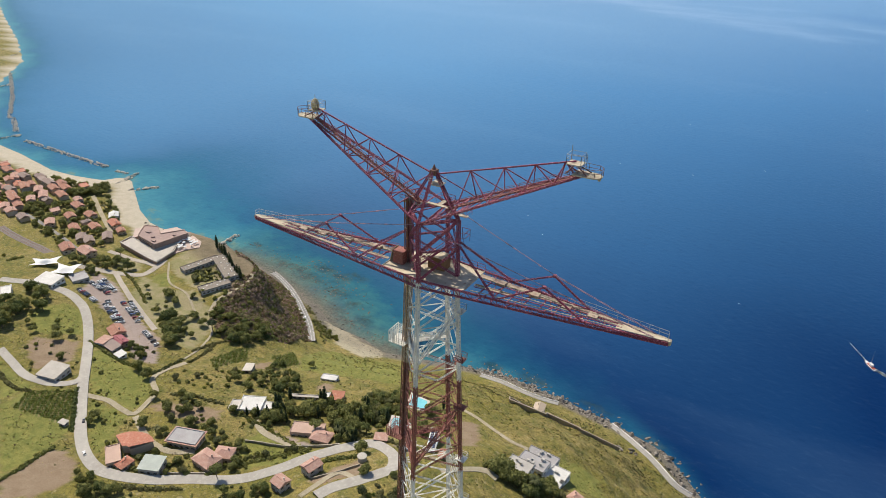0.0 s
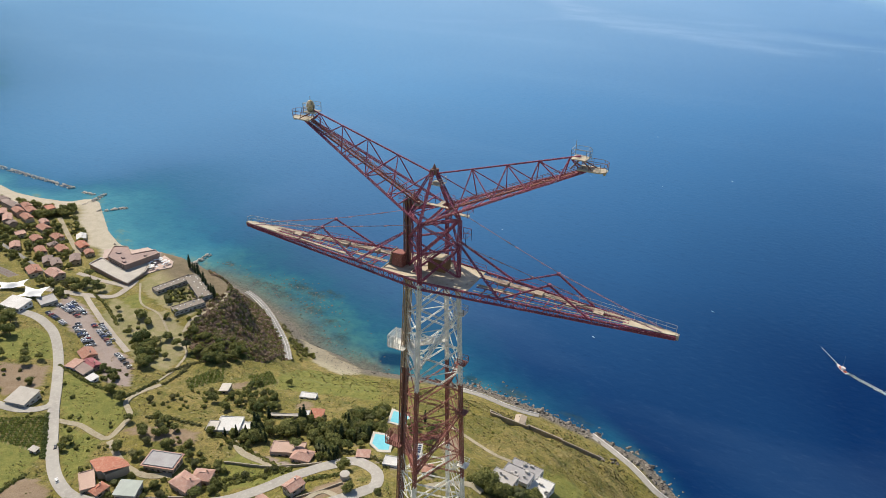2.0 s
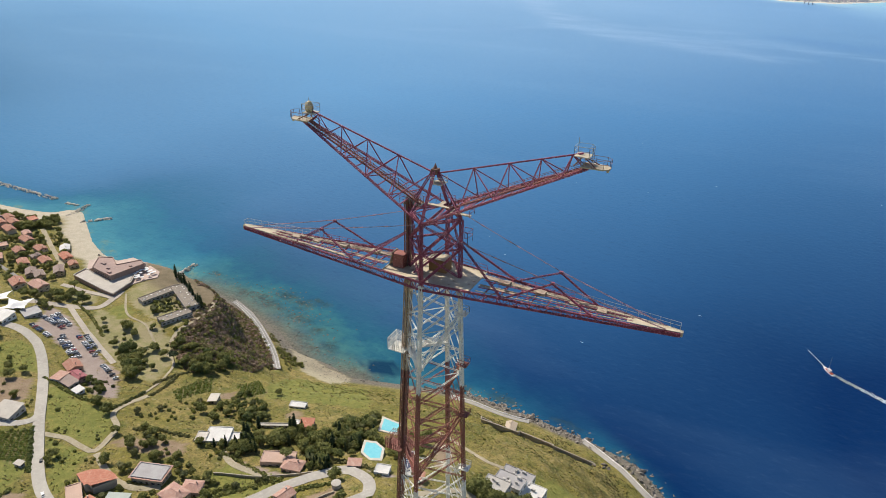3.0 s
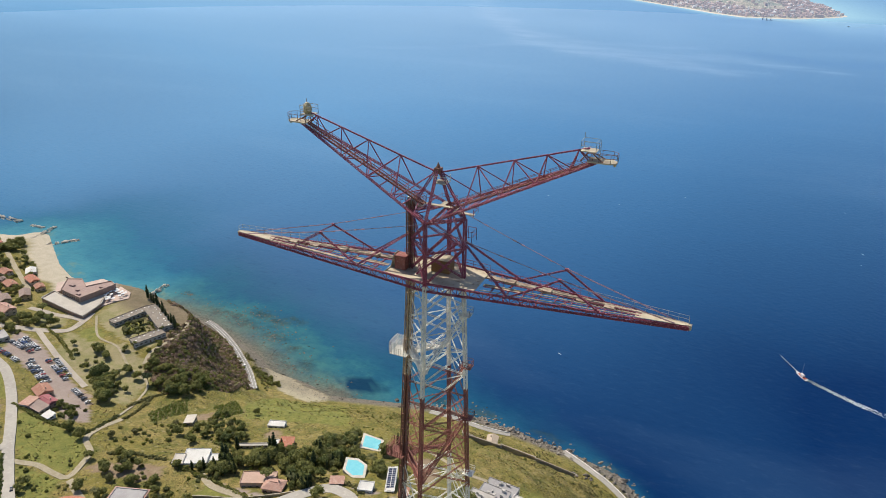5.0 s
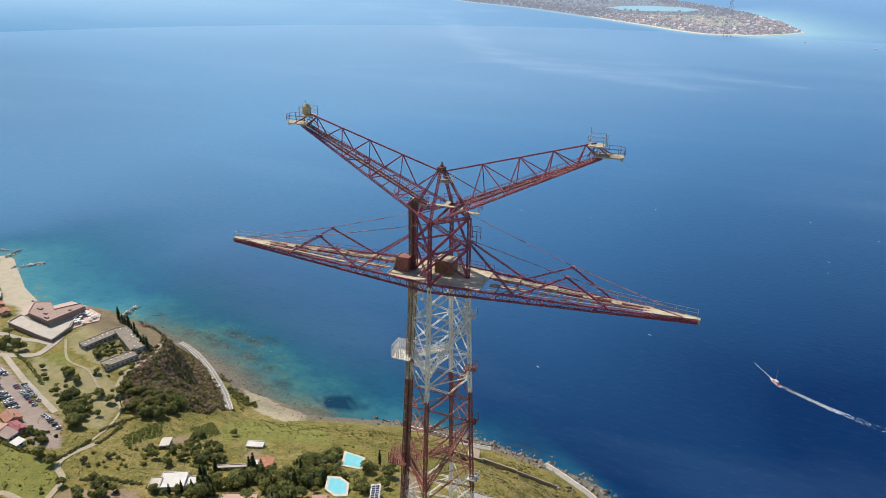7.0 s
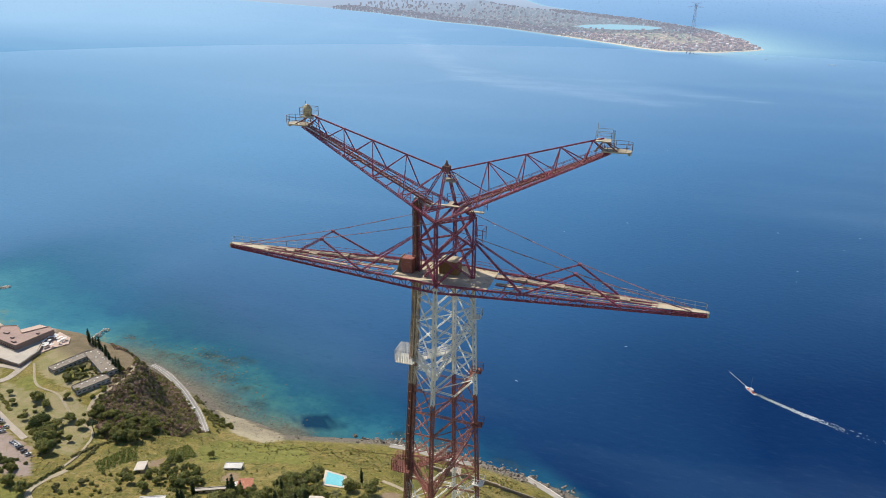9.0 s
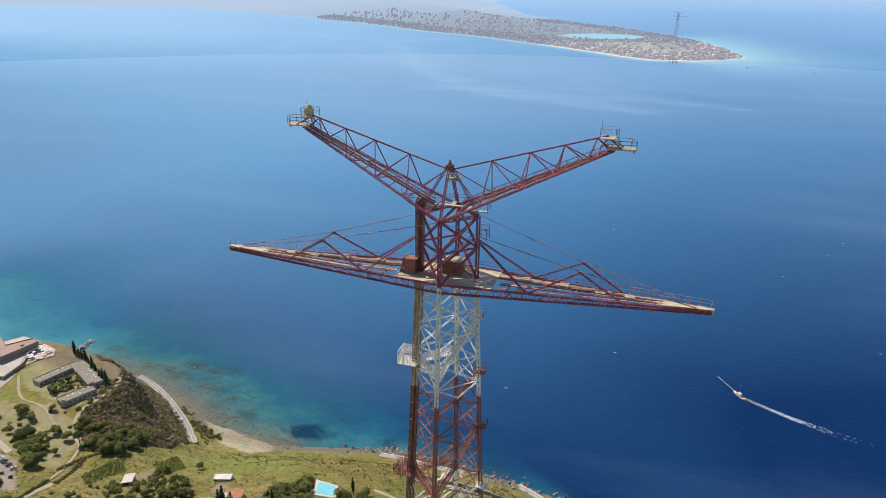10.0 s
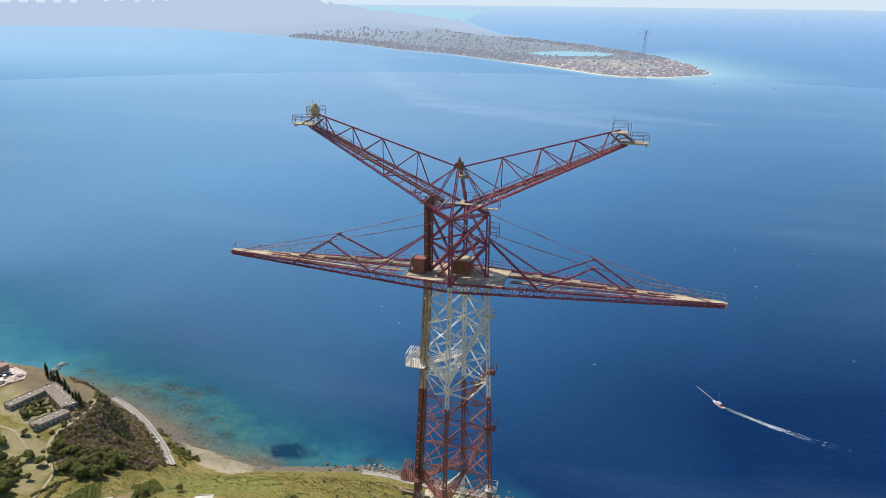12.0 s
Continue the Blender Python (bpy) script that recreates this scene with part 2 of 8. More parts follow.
def height(x, y):
    x, y = np.asarray(x, float), np.asarray(y, float)
    d = signed_distance(x, y, COAST, INLAND)
    high = np.interp(d, [-60, 0, 10, 24, 34, 46, 75, 100, 150, 200, 280, 340, 500, 900], [-9, 0, 4, 11, 13.5, 25, 57, 67, 73, 84, 95, 106, 130, 200])
    bluff = np.interp(d, [-60, 0, 10, 24, 36, 46, 62, 80, 100, 150, 200, 280, 340, 500, 900], [-9, 0, 4, 11, 14, 22, 45, 60, 67, 72, 82, 94, 106, 130, 200])
    high = bluff + (high - bluff) * smoothstep(x, -390, -340)
    gentle = np.interp(d, [-60, 0, 10, 24, 34, 46, 57, 75, 100, 150, 200, 280, 340, 500, 900], [-9, 0, 3.5, 9, 12, 21, 29, 42, 58, 74, 84, 95, 106, 130, 200])
    high = high + (gentle - high) * smoothstep(x, -330, -280)
    high = high + 16 * smoothstep(x, -200, -80) * smoothstep(d, 110, 230)
    low = np.interp(d, [-60, 0, 14, 60, 150, 300, 700], [-9, 0, 1.6, 4, 9, 24, 80])
    edge = np.interp(y, [210, 300, 350, 400], [-580, -540, -555, -600])
    w = smoothstep(x + 6 * ripple(x, y, 90, 2.0) - edge, -38, 38)
    z = low + (high - low) * w
    steep = smoothstep(d, 30, 45) * (1 - smoothstep(d, 80, 110)) * w
    rough = ripple(x, y, 31, 0.4) * 1.1 + ripple(x, y, 13, 1.3) * 0.6
    pad = smoothstep(signed_distance(x, y, HOTEL_PAD, []), -26, 2)
    z = z + (72.2 - z) * pad + 2.2 * np.exp(-(((x + 300) / 22) ** 2 + ((y - 355) / 8) ** 2))
    return z + rough * (1 - pad) * (0.35 * smoothstep(d, 10, 60) + 1.6 * steep)


def ground_z(x, y):
    """The height of the ground sheet at a point, read between its vertices."""
    i = min(max(int(np.searchsorted(xs, x)) - 1, 0), len(xs) - 2)
    j = min(max(int(np.searchsorted(ys, y)) - 1, 0), len(ys) - 2)
    u, v = (x - xs[i]) / (xs[i + 1] - xs[i]), (y - ys[j]) / (ys[j + 1] - ys[j])
    return float((GZ[j, i] * (1 - u) + GZ[j, i + 1] * u) * (1 - v) + (GZ[j + 1, i] * (1 - u) + GZ[j + 1, i + 1] * u) * v)


def grid_mesh(name, X, Y, Z):
    r, c = X.shape
    co = np.stack([X, Y, Z], -1).reshape(-1, 3)
    k = np.arange(r * c).reshape(r, c)
    q = np.stack([k[:-1, :-1], k[:-1, 1:], k[1:, 1:], k[1:, :-1]], -1).reshape(-1, 4)
    me = bpy.data.meshes.new(name)
    me.from_pydata(co.tolist(), [], q.tolist())
    me.polygons.foreach_set("use_smooth", [True] * len(me.polygons))
    me.update()
    return me


def attribute(me, name, values):
    a = me.attributes.new(name, "FLOAT", "POINT")
    a.data.foreach_set("value", np.asarray(values, np.float32).ravel())


def attr(N, name):
    a = N.new("ShaderNodeAttribute")
    a.attribute_name = name
    return a.outputs["Fac"]


xs = np.concatenate([np.arange(-3200, -1200, 40), np.arange(-1200, -640, 8), np.arange(-640, 70, 2.5), np.arange(70, 900, 30)])
ys = np.concatenate([np.arange(-900, -60, 40), np.arange(-60, 440, 2.5), np.arange(440, 620, 8), np.arange(620, 1700, 30)])
GX, GY = np.meshgrid(xs, ys)
GZ = height(GX, GY)
GD = signed_distance(GX, GY, COAST, INLAND)
ground_mesh = grid_mesh("ground", GX, GY, GZ)
def in_plots(plots, x, y, soft=0.0):
    r = np.zeros(np.shape(x))
    for ring in plots:
        r = np.maximum(r, inside(x + 1.2 * ripple(x, y, 17), y + 1.2 * ripple(y, x, 15), ring).astype(float))
    return r


COVE = [[(-340, 364), (-314.5, 344.7), (-300.3, 332.4), (-281.0, 326.6), (-266.1, 325.7), (-255, 340), (-262, 352), (-300, 356), (-318, 366)]]
beach = np.maximum((1 - smoothstep(GX, -640, -600)) * (1 - smoothstep(GD, np.interp(GX, [-1400, -1200], [16, 27]) + 8 * ripple(GX, GY, 70), np.interp(GX, [-1400, -1200], [20, 33]) + 8 * ripple(GX, GY, 70))),
                   0.72 * in_plots(COVE, GX, GY))
attribute(ground_mesh, "sand", np.clip(beach, 0, 1))
attribute(ground_mesh, "rock", (1 - smoothstep(GD, 7, 16)) * smoothstep(GX, -640, -600) * (1 - np.clip(beach, 0, 1)))
attribute(ground_mesh, "scrub", smoothstep(GD, 32, 40) * (1 - smoothstep(GD, 88, 104)) * smoothstep(GX, -600, -560) * (1 - smoothstep(GX, -350, -315)))


attribute(ground_mesh, "soil", in_plots(SOIL, GX, GY))
attribute(ground_mesh, "lush", in_plots(LUSH, GX, GY))
attribute(ground_mesh, "lawn", in_plots(LAWN, GX, GY))
attribute(ground_mesh, "rows", in_plots(VINES, GX, GY))
attribute(ground_mesh, "paved", in_plots(PAVED, GX, GY))

GROUND, N, L, b = make_mat("hillside", 0.95)
p = coords(N)
big = noise_node(N, L, p, 0.022, 4)
mid = noise_node(N, L, p, 0.12, 5, 0.65)
fine = noise_node(N, L, p, 0.55, 8, 0.8)
rough = noise_node(N, L, p, 0.22, 6, 0.75)
spots = noise_node(N, L, p, 0.33, 3, 0.6)
c = mix(N, L, ramp(N, L, big, 0.40, 0.62), (0.265, 0.220, 0.038), (0.375, 0.285, 0.09))
c = mix(N, L, ramp(N, L, mid, 0.44, 0.66), c, (0.155, 0.158, 0.026))
c = mix(N, L, ramp(N, L, mid, 0.36, 0.26), c, (0.36, 0.28, 0.155))
c = mix(N, L, ramp(N, L, fine, 0.42, 0.56), mix(N, L, 0.58, c, (0.045, 0.048, 0.012)), c)
c = mix(N, L, ramp(N, L, spots, 0.58, 0.70), c, mix(N, L, 0.6, c, (0.42, 0.345, 0.19)))
c = mix(N, L, attr(N, "lawn"), c, mix(N, L, ramp(N, L, mid, 0.4, 0.6), (0.355, 0.300, 0.165), (0.265, 0.245, 0.10)))
c = mix(N, L, attr(N, "lush"), c, mix(N, L, ramp(N, L, rough, 0.38, 0.62), (0.148, 0.168, 0.030), (0.265, 0.248, 0.056)))
c = mix(N, L, attr(N, "soil"), c, mix(N, L, ramp(N, L, mid, 0.35, 0.65), (0.27, 0.185, 0.115), (0.34, 0.25, 0.165)))
wave = N.new("ShaderNodeTexWave")
wave.inputs["Scale"].default_value, wave.inputs["Distortion"].default_value = 0.14, 1.5
wave.bands_direction = "DIAGONAL"
L.new(p, wave.inputs["Vector"])
c = mix(N, L, attr(N, "rows"), c, mix(N, L, ramp(N, L, wave.outputs["Fac"], 0.3, 0.7), (0.085, 0.12, 0.025), (0.24, 0.20, 0.085)))
c = mix(N, L, attr(N, "scrub"), c, mix(N, L, ramp(N, L, mid, 0.38, 0.62), (0.17, 0.135, 0.080), (0.25, 0.190, 0.120)))
c = mix(N, L, attr(N, "sand"), c, mix(N, L, ramp(N, L, mid, 0.3, 0.7), (0.58, 0.51, 0.39), (0.48, 0.42, 0.32)))
c = mix(N, L, attr(N, "rock"), c, mix(N, L, ramp(N, L, fine, 0.4, 0.6), (0.12, 0.105, 0.085), (0.24, 0.21, 0.17)))
c = mix(N, L, attr(N, "paved"), c, mix(N, L, ramp(N, L, mid, 0.35, 0.65), (0.34, 0.26, 0.225), (0.41, 0.33, 0.29)))
blades = noise_node(N, L, p, 1.5, 4, 0.8)
c = mix(N, L, ramp(N, L, blades, 0.40, 0.62), mix(N, L, 0.22, c, (0.05, 0.05, 0.012)), c)
L.new(c, b.inputs["Base Color"])
bump(N, L, b, fine, 1.0, 0.7)
ground_mesh.materials.append(GROUND)
tagged(new("ground", ground_mesh), "dry grassy hillside falling to a rocky shore and a sandy beach", "ground", kind="structure")

# ---- sea: one sheet to the horizon; past 3.7 km distances are drawn in, along the lines of sight ----
FAR_EYE = Vector((28, -95, 376))


def far_point(x, y, z):
    x, y, z = np.asarray(x, float), np.asarray(y, float), np.asarray(z, float)
    dx, dy = x - FAR_EYE.x, y - FAR_EYE.y
    D = np.hypot(dx, dy)
    d = np.where(D > 3850, 3850 + 950 * (1 - np.exp(-(D - 3850) / 950)), D)
    k = np.where(D > 3850, d / np.maximum(D, 1), 1.0)
    return FAR_EYE.x + dx * k, FAR_EYE.y + dy * k, FAR_EYE.z + (z - FAR_EYE.z) * k


TIP = [(-7260, 6928), (-6091, 7394), (-5356, 7437), (-4291, 6900), (-3356, 6362), (-2520, 5769), (-1789, 5118), (-1272, 4803), (-799, 4367),
       (-412, 3981), (-250, 3800), (-109, 3700), (119, 3728), (300, 3900), (358, 3990), (350, 4075), (289, 4472), (103, 5107), (-135, 5571), (-420, 6064),
       (-922, 6685), (-1231, 7274), (-1578, 7857), (-2075, 9222), (-2914, 11694), (-3710, 15892), (-4326, 20745), (-9000, 24000)]
TIP_INLAND = [(-20000, 24000), (-20000, 6928)]
LAKE = [(-790, 5110), (-730, 5300), (-560, 5430), (-339, 5390), (-201, 5240), (-297, 5040), (-506, 4950), (-690, 4970)]

# streaks where the currents of the strait meet
STREAKS = [([(-1528, 3906), (-1021, 2938), (-734, 2490), (-480, 2302), (-266, 2259), (-49, 2173)], 75, 1.0), ([(-2358, 4463), (-2050, 4341), (-1702, 4257), (-1470, 4458)], 130, 0.7),
           ([(-70, 2597), (156, 2481), (422, 2520), (658, 2335)], 60, -0.8), ([(-608, 2446), (-371, 2395), (-35, 2426), (219, 2326)], 55, 0.8),
           ([(-1153, 2105), (-938, 2219), (-735, 2483), (-422, 2369)], 45, 0.45), ([(-3200, 4700), (-2500, 4620), (-1900, 4680)], 90, 0.6), ([(-900, 2750), (-560, 2560), (-200, 2590)], 45, 0.6)]


def sea_sheet(name, D, A):
    """A ring of sea round the strait, with what its colour depends on: depth, reefs, weed, currents, and painted-in
    haze and sun sheen.
    """
    AA, DD = np.meshgrid(A, D)
    SX, SY = FAR_EYE.x + DD * np.cos(AA), FAR_EYE.y + DD * np.sin(AA)
    off = -signed_distance(SX, SY, COAST, INLAND)
    off2 = -signed_distance(SX, SY, TIP, TIP_INLAND)
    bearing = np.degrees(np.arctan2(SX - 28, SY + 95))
    reach = np.interp(SX, [-1300, -950, -860, -760, -640, -540, -430, -300, -220, -120, -40, 60], [30, 26, 46, 98, 105, 62, 56, 60, 50, 26, 17, 15])
    shallow = np.exp(-np.clip(off + 14 * ripple(SX, SY, 120, 0.8), 0, None) / reach) * np.interp(SX, [-260, -170, -60], [1, 0.50, 0.30])
    reef = 0.7 * np.exp(-np.clip(off, 0, None) / 13) * smoothstep(SX, -560, -500) * (1 - smoothstep(SX, -275, -225))
    for rx, ry, ra, rb in ((-404, 446, 15, 9), (-379, 438, 13, 9), (-366, 414, 17, 9), (-308, 386, 9, 9), (-320, 374, 13, 7), (-335, 404, 11, 6), (-409, 421, 22, 9), (-450, 430, 22, 9), (-506, 449, 9, 5), (-259, 361, 15, 6), (-365, 450, 14, 6), (-428, 432, 18, 7), (-345, 385, 16, 10), (-268, 364, 10, 4), (-252, 358, 12, 4), (-235, 350, 12, 4), (-168, 386, 12, 5), (-130, 388, 16, 5), (-70, 381, 14, 4), (-20, 364, 12, 5)):
        reef = np.maximum(reef, 0.85 * np.exp(-(((SX - rx) / ra) ** 2 + ((SY - ry) / rb) ** 2)))
    wob = 7 * ripple(SX, SY, 23, 0.7) + 4 * ripple(SY, SX, 11, 1.9)
    patch = np.exp(-(((SX + 243 + wob) / 18) ** 2 + ((SY - 379 + 0.6 * wob) / 9) ** 2)) * 1.3

    streaks = np.zeros(SX.shape)
    for line, width, gain in STREAKS:
        near_line = -np.abs(signed_distance(SX + 40 * ripple(SX, SY, 420, 1.0), SY + 30 * ripple(SY, SX, 300, 2.0), line, []))
        streaks = streaks + gain * np.exp(-(near_line / width) ** 2)
    mx, my, mz = far_point(SX, SY, 0 * SX)
    me = grid_mesh(name, mx, my, mz)
    attribute(me, "shallow", shallow)
    # haze stand-in: the colour pales offshore, sooner on the sun side
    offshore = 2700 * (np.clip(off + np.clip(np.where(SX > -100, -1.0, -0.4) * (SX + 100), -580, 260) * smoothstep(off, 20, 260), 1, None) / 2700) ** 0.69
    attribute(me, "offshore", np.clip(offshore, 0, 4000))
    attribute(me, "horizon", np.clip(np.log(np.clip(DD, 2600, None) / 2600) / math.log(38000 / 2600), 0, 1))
    attribute(me, "reef", reef)
    attribute(me, "pebble", np.exp(-np.clip(off, 0, None) / 17) * smoothstep(SX, -540, -490) * (1 - smoothstep(SX, -262, -225)))
    attribute(me, "shoal", np.exp(-np.clip(off2, 0, None) / np.interp(SX, [-1500, 0, 300], [30, 55, 330])) * (off > 2000))
    attribute(me, "stony", smoothstep(SX, -570, -480) * (1 - 0.5 * smoothstep(SX, -240, -190)))
    # bearing masks that paint the sea's sheen on the sun side
    attribute(me, "sun_sheen", 1 - smoothstep(bearing, -48, 8))
    attribute(me, "sun_sheen_near", 1 - smoothstep(bearing, -62, -38))
    attribute(me, "weed", np.clip(patch, 0, 1))
    attribute(me, "streaks", np.clip(0.5 + 0.5 * streaks, 0, 1))
    return me


def sea_colour(N, L):
    p = coords(N)
    stretch = N.new("ShaderNodeMapping")
    stretch.inputs["Scale"].default_value = (1, 0.28, 1)
    stretch.inputs["Rotation"].default_value = (0, 0, 0.5)
    L.new(p, stretch.inputs["Vector"])
    slick = noise_node(N, L, stretch.outputs["Vector"], 0.0016, 5, 0.55)
    bed = noise_node(N, L, p, 0.045, 6, 0.7)
    swell = noise_node(N, L, p, 0.17, 4, 0.6)
    crests = N.new("ShaderNodeMapping")
    crests.inputs["Scale"].default_value = (0.45, 1.3, 1)
    crests.inputs["Rotation"].default_value = (0, 0, 0.65)
    L.new(p, crests.inputs["Vector"])
    chop = noise_node(N, L, crests.outputs["Vector"], 0.16, 3, 0.65)
    # water pales offshore in place of haze; sunward bearings get painted sheen
    offshore_haze = ramp(N, L, attr(N, "offshore"), 60, 2700)
    near_water = mix(N, L, ramp(N, L, slick, 0.35, 0.68), (0.0020, 0.0200, 0.085), (0.0032, 0.0330, 0.119))
    near_water = mix(N, L, attr(N, "sun_sheen_near"), near_water, (0.034, 0.150, 0.290))
    mid_water = mix(N, L, attr(N, "sun_sheen"), (0.040, 0.160, 0.348), (0.108, 0.280, 0.490))
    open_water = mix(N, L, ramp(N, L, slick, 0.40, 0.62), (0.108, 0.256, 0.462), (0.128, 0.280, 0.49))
    sheen_water = mix(N, L, ramp(N, L, slick, 0.40, 0.62), (0.240, 0.430, 0.65), (0.265, 0.455, 0.67))
    open_water = mix(N, L, attr(N, "sun_sheen"), open_water, sheen_water)
    deep = mix(N, L, ramp(N, L, offshore_haze, 0.0, 0.5), near_water, mid_water)
    deep = mix(N, L, ramp(N, L, offshore_haze, 0.5, 1.0), deep, open_water)
    current = N.new("ShaderNodeMapping")
    current.inputs["Scale"].default_value = (0.34, 1.2, 1)
    current.inputs["Rotation"].default_value = (0, 0, -0.3)
    L.new(p, current.inputs["Vector"])
    streak = noise_node(N, L, current.outputs["Vector"], 0.0024, 5, 0.55)
    deep = mix(N, L, ramp(N, L, streak, 0.52, 0.76), deep, mix(N, L, 0.10, deep, (0.36, 0.56, 0.78)))
    deep = mix(N, L, ramp(N, L, streak, 0.46, 0.28), deep, mix(N, L, 0.10, deep, (0.02, 0.14, 0.36)))
    wisps = N.new("ShaderNodeMath")
    wisps.operation = "MULTIPLY"
    L.new(ramp(N, L, attr(N, "streaks"), 0.55, 1.0), wisps.inputs[0])
    L.new(ramp(N, L, noise_node(N, L, current.outputs["Vector"], 0.016, 5, 0.65), 0.3, 0.7), wisps.inputs[1])
    deep = mix(N, L, wisps.outputs[0], deep, mix(N, L, 0.26, deep, (0.48, 0.62, 0.80)))
    deep = mix(N, L, ramp(N, L, attr(N, "streaks"), 0.47, 0.1), deep, mix(N, L, 0.30, deep, (0.04, 0.17, 0.40)))
    # distance haze mixed into the water colour, palest at the horizon
    deep = mix(N, L, ramp(N, L, attr(N, "horizon"), 0.05, 0.55), deep, mix(N, L, attr(N, "sun_sheen"), (0.235, 0.400, 0.65), (0.320, 0.500, 0.71)))
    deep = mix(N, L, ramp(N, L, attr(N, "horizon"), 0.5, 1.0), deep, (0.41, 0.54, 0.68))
    deep = mix(N, L, ramp(N, L, attr(N, "shoal"), 0.1, 1.1), deep, (0.33, 0.54, 0.66))
    sh = attr(N, "shallow")
    patchy = N.new("ShaderNodeMath")
    patchy.operation = "MULTIPLY"
    L.new(sh, patchy.inputs[0])
    veins = N.new("ShaderNodeMapRange")
    veins.inputs["From Min"].default_value, veins.inputs["From Max"].default_value, veins.inputs["To Min"].default_value = 0.32, 0.60, 0.66
    L.new(bed, veins.inputs["Value"])
    L.new(veins.outputs["Result"], patchy.inputs[1])
    c = mix(N, L, ramp(N, L, patchy.outputs[0], 0.04, 0.42), deep, mix(N, L, attr(N, "stony"), (0.016, 0.120, 0.215), (0.020, 0.122, 0.178)))
    c = mix(N, L, ramp(N, L, patchy.outputs[0], 0.30, 0.80), c, mix(N, L, attr(N, "stony"), (0.050, 0.215, 0.275), mix(N, L, ramp(N, L, bed, 0.38, 0.62), (0.050, 0.118, 0.115), (0.072, 0.205, 0.185))))
    c = mix(N, L, ramp(N, L, patchy.outputs[0], 0.84, 0.99), c, (0.14, 0.23, 0.19))
    reefy = N.new("ShaderNodeMath")
    reefy.operation = "MULTIPLY"
    L.new(attr(N, "reef"), reefy.inputs[0])
    L.new(ramp(N, L, noise_node(N, L, p, 0.16, 6, 0.75), 0.30, 0.62), reefy.inputs[1])
    c = mix(N, L, ramp(N, L, reefy.outputs[0], 0.10, 0.60), c, mix(N, L, ramp(N, L, bed, 0.4, 0.6), (0.022, 0.055, 0.062), (0.062, 0.090, 0.080)))
    c = mix(N, L, ramp(N, L, attr(N, "pebble"), 0.12, 0.85), c, mix(N, L, ramp(N, L, noise_node(N, L, p, 0.35, 6, 0.8), 0.4, 0.6), (0.095, 0.095, 0.075), (0.20, 0.185, 0.145)))
    c = mix(N, L, ramp(N, L, attr(N, "weed"), 0.15, 0.7), c, (0.006, 0.040, 0.085))
    # bright and shaded faces of the wavelets, put into the colour by noise
    c = mix(N, L, ramp(N, L, chop, 0.56, 0.72), c, mix(N, L, 0.022, c, (0.30, 0.50, 0.70)))
    c = mix(N, L, ramp(N, L, chop, 0.44, 0.30), c, mix(N, L, 0.16, c, (0.0, 0.015, 0.07)))
    return c, swell


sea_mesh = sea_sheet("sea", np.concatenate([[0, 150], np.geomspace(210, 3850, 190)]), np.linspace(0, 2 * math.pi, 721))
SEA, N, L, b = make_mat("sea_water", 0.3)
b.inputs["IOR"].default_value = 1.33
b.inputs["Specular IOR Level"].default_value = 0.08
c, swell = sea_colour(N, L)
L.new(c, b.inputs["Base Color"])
level = N.new("ShaderNodeCombineXYZ")
level.inputs[2].default_value = 1.0
waves = N.new("ShaderNodeBump")
waves.inputs["Strength"].default_value, waves.inputs["Distance"].default_value = 0.25, 1.5
L.new(swell, waves.inputs["Height"])
L.new(level.outputs[0], waves.inputs["Normal"])
L.new(waves.outputs["Normal"], b.inputs["Normal"])
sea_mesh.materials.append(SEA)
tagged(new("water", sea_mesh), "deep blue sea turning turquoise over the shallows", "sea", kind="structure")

# the sea beyond, up to the horizon; self-lit, with haze painted into its colour
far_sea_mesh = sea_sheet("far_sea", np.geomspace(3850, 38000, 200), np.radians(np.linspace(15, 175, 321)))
FARSEA = bpy.data.materials.new("hazy_far_sea")
FARSEA.use_nodes = True
N, L = FARSEA.node_tree.nodes, FARSEA.node_tree.links
N.remove(N["Principled BSDF"])
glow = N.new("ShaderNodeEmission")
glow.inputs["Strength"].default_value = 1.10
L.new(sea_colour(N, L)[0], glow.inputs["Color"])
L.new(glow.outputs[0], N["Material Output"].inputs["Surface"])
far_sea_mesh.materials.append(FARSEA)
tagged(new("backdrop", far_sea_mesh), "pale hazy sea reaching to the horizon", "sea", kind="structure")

# pale haze over the horizon, a self-lit sheet added in place of hazy sky
A = np.radians(np.linspace(15, 175, 161))
AA, HH = np.meshgrid(A, np.array([-60.0, 0.0, 900.0, 2500.0, 5000.0]))
mx, my, mz = far_point(FAR_EYE.x + 38500 * np.cos(AA), FAR_EYE.y + 38500 * np.sin(AA), HH)
haze_mesh = grid_mesh("haze", mx, my, mz)
HAZE = bpy.data.materials.new("horizon_haze")
HAZE.use_nodes = True
N, L = HAZE.node_tree.nodes, HAZE.node_tree.links
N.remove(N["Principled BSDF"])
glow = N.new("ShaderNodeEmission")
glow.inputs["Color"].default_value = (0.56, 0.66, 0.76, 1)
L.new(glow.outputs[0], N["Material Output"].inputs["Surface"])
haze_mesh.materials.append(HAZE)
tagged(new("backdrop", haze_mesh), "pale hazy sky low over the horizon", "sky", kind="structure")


# ---- the far shore: a low spit with a town, hills behind ----
ang = np.radians(np.linspace(82, 152, 300))
dist = np.concatenate([np.geomspace(3600, 5200, 110), np.geomspace(5230, 13000, 130)])
FA, FD = np.meshgrid(ang, dist)
FX, FY = FAR_EYE.x + FD * np.cos(FA), FAR_EYE.y + FD * np.sin(FA)
inl = signed_distance(FX, FY, TIP, TIP_INLAND)
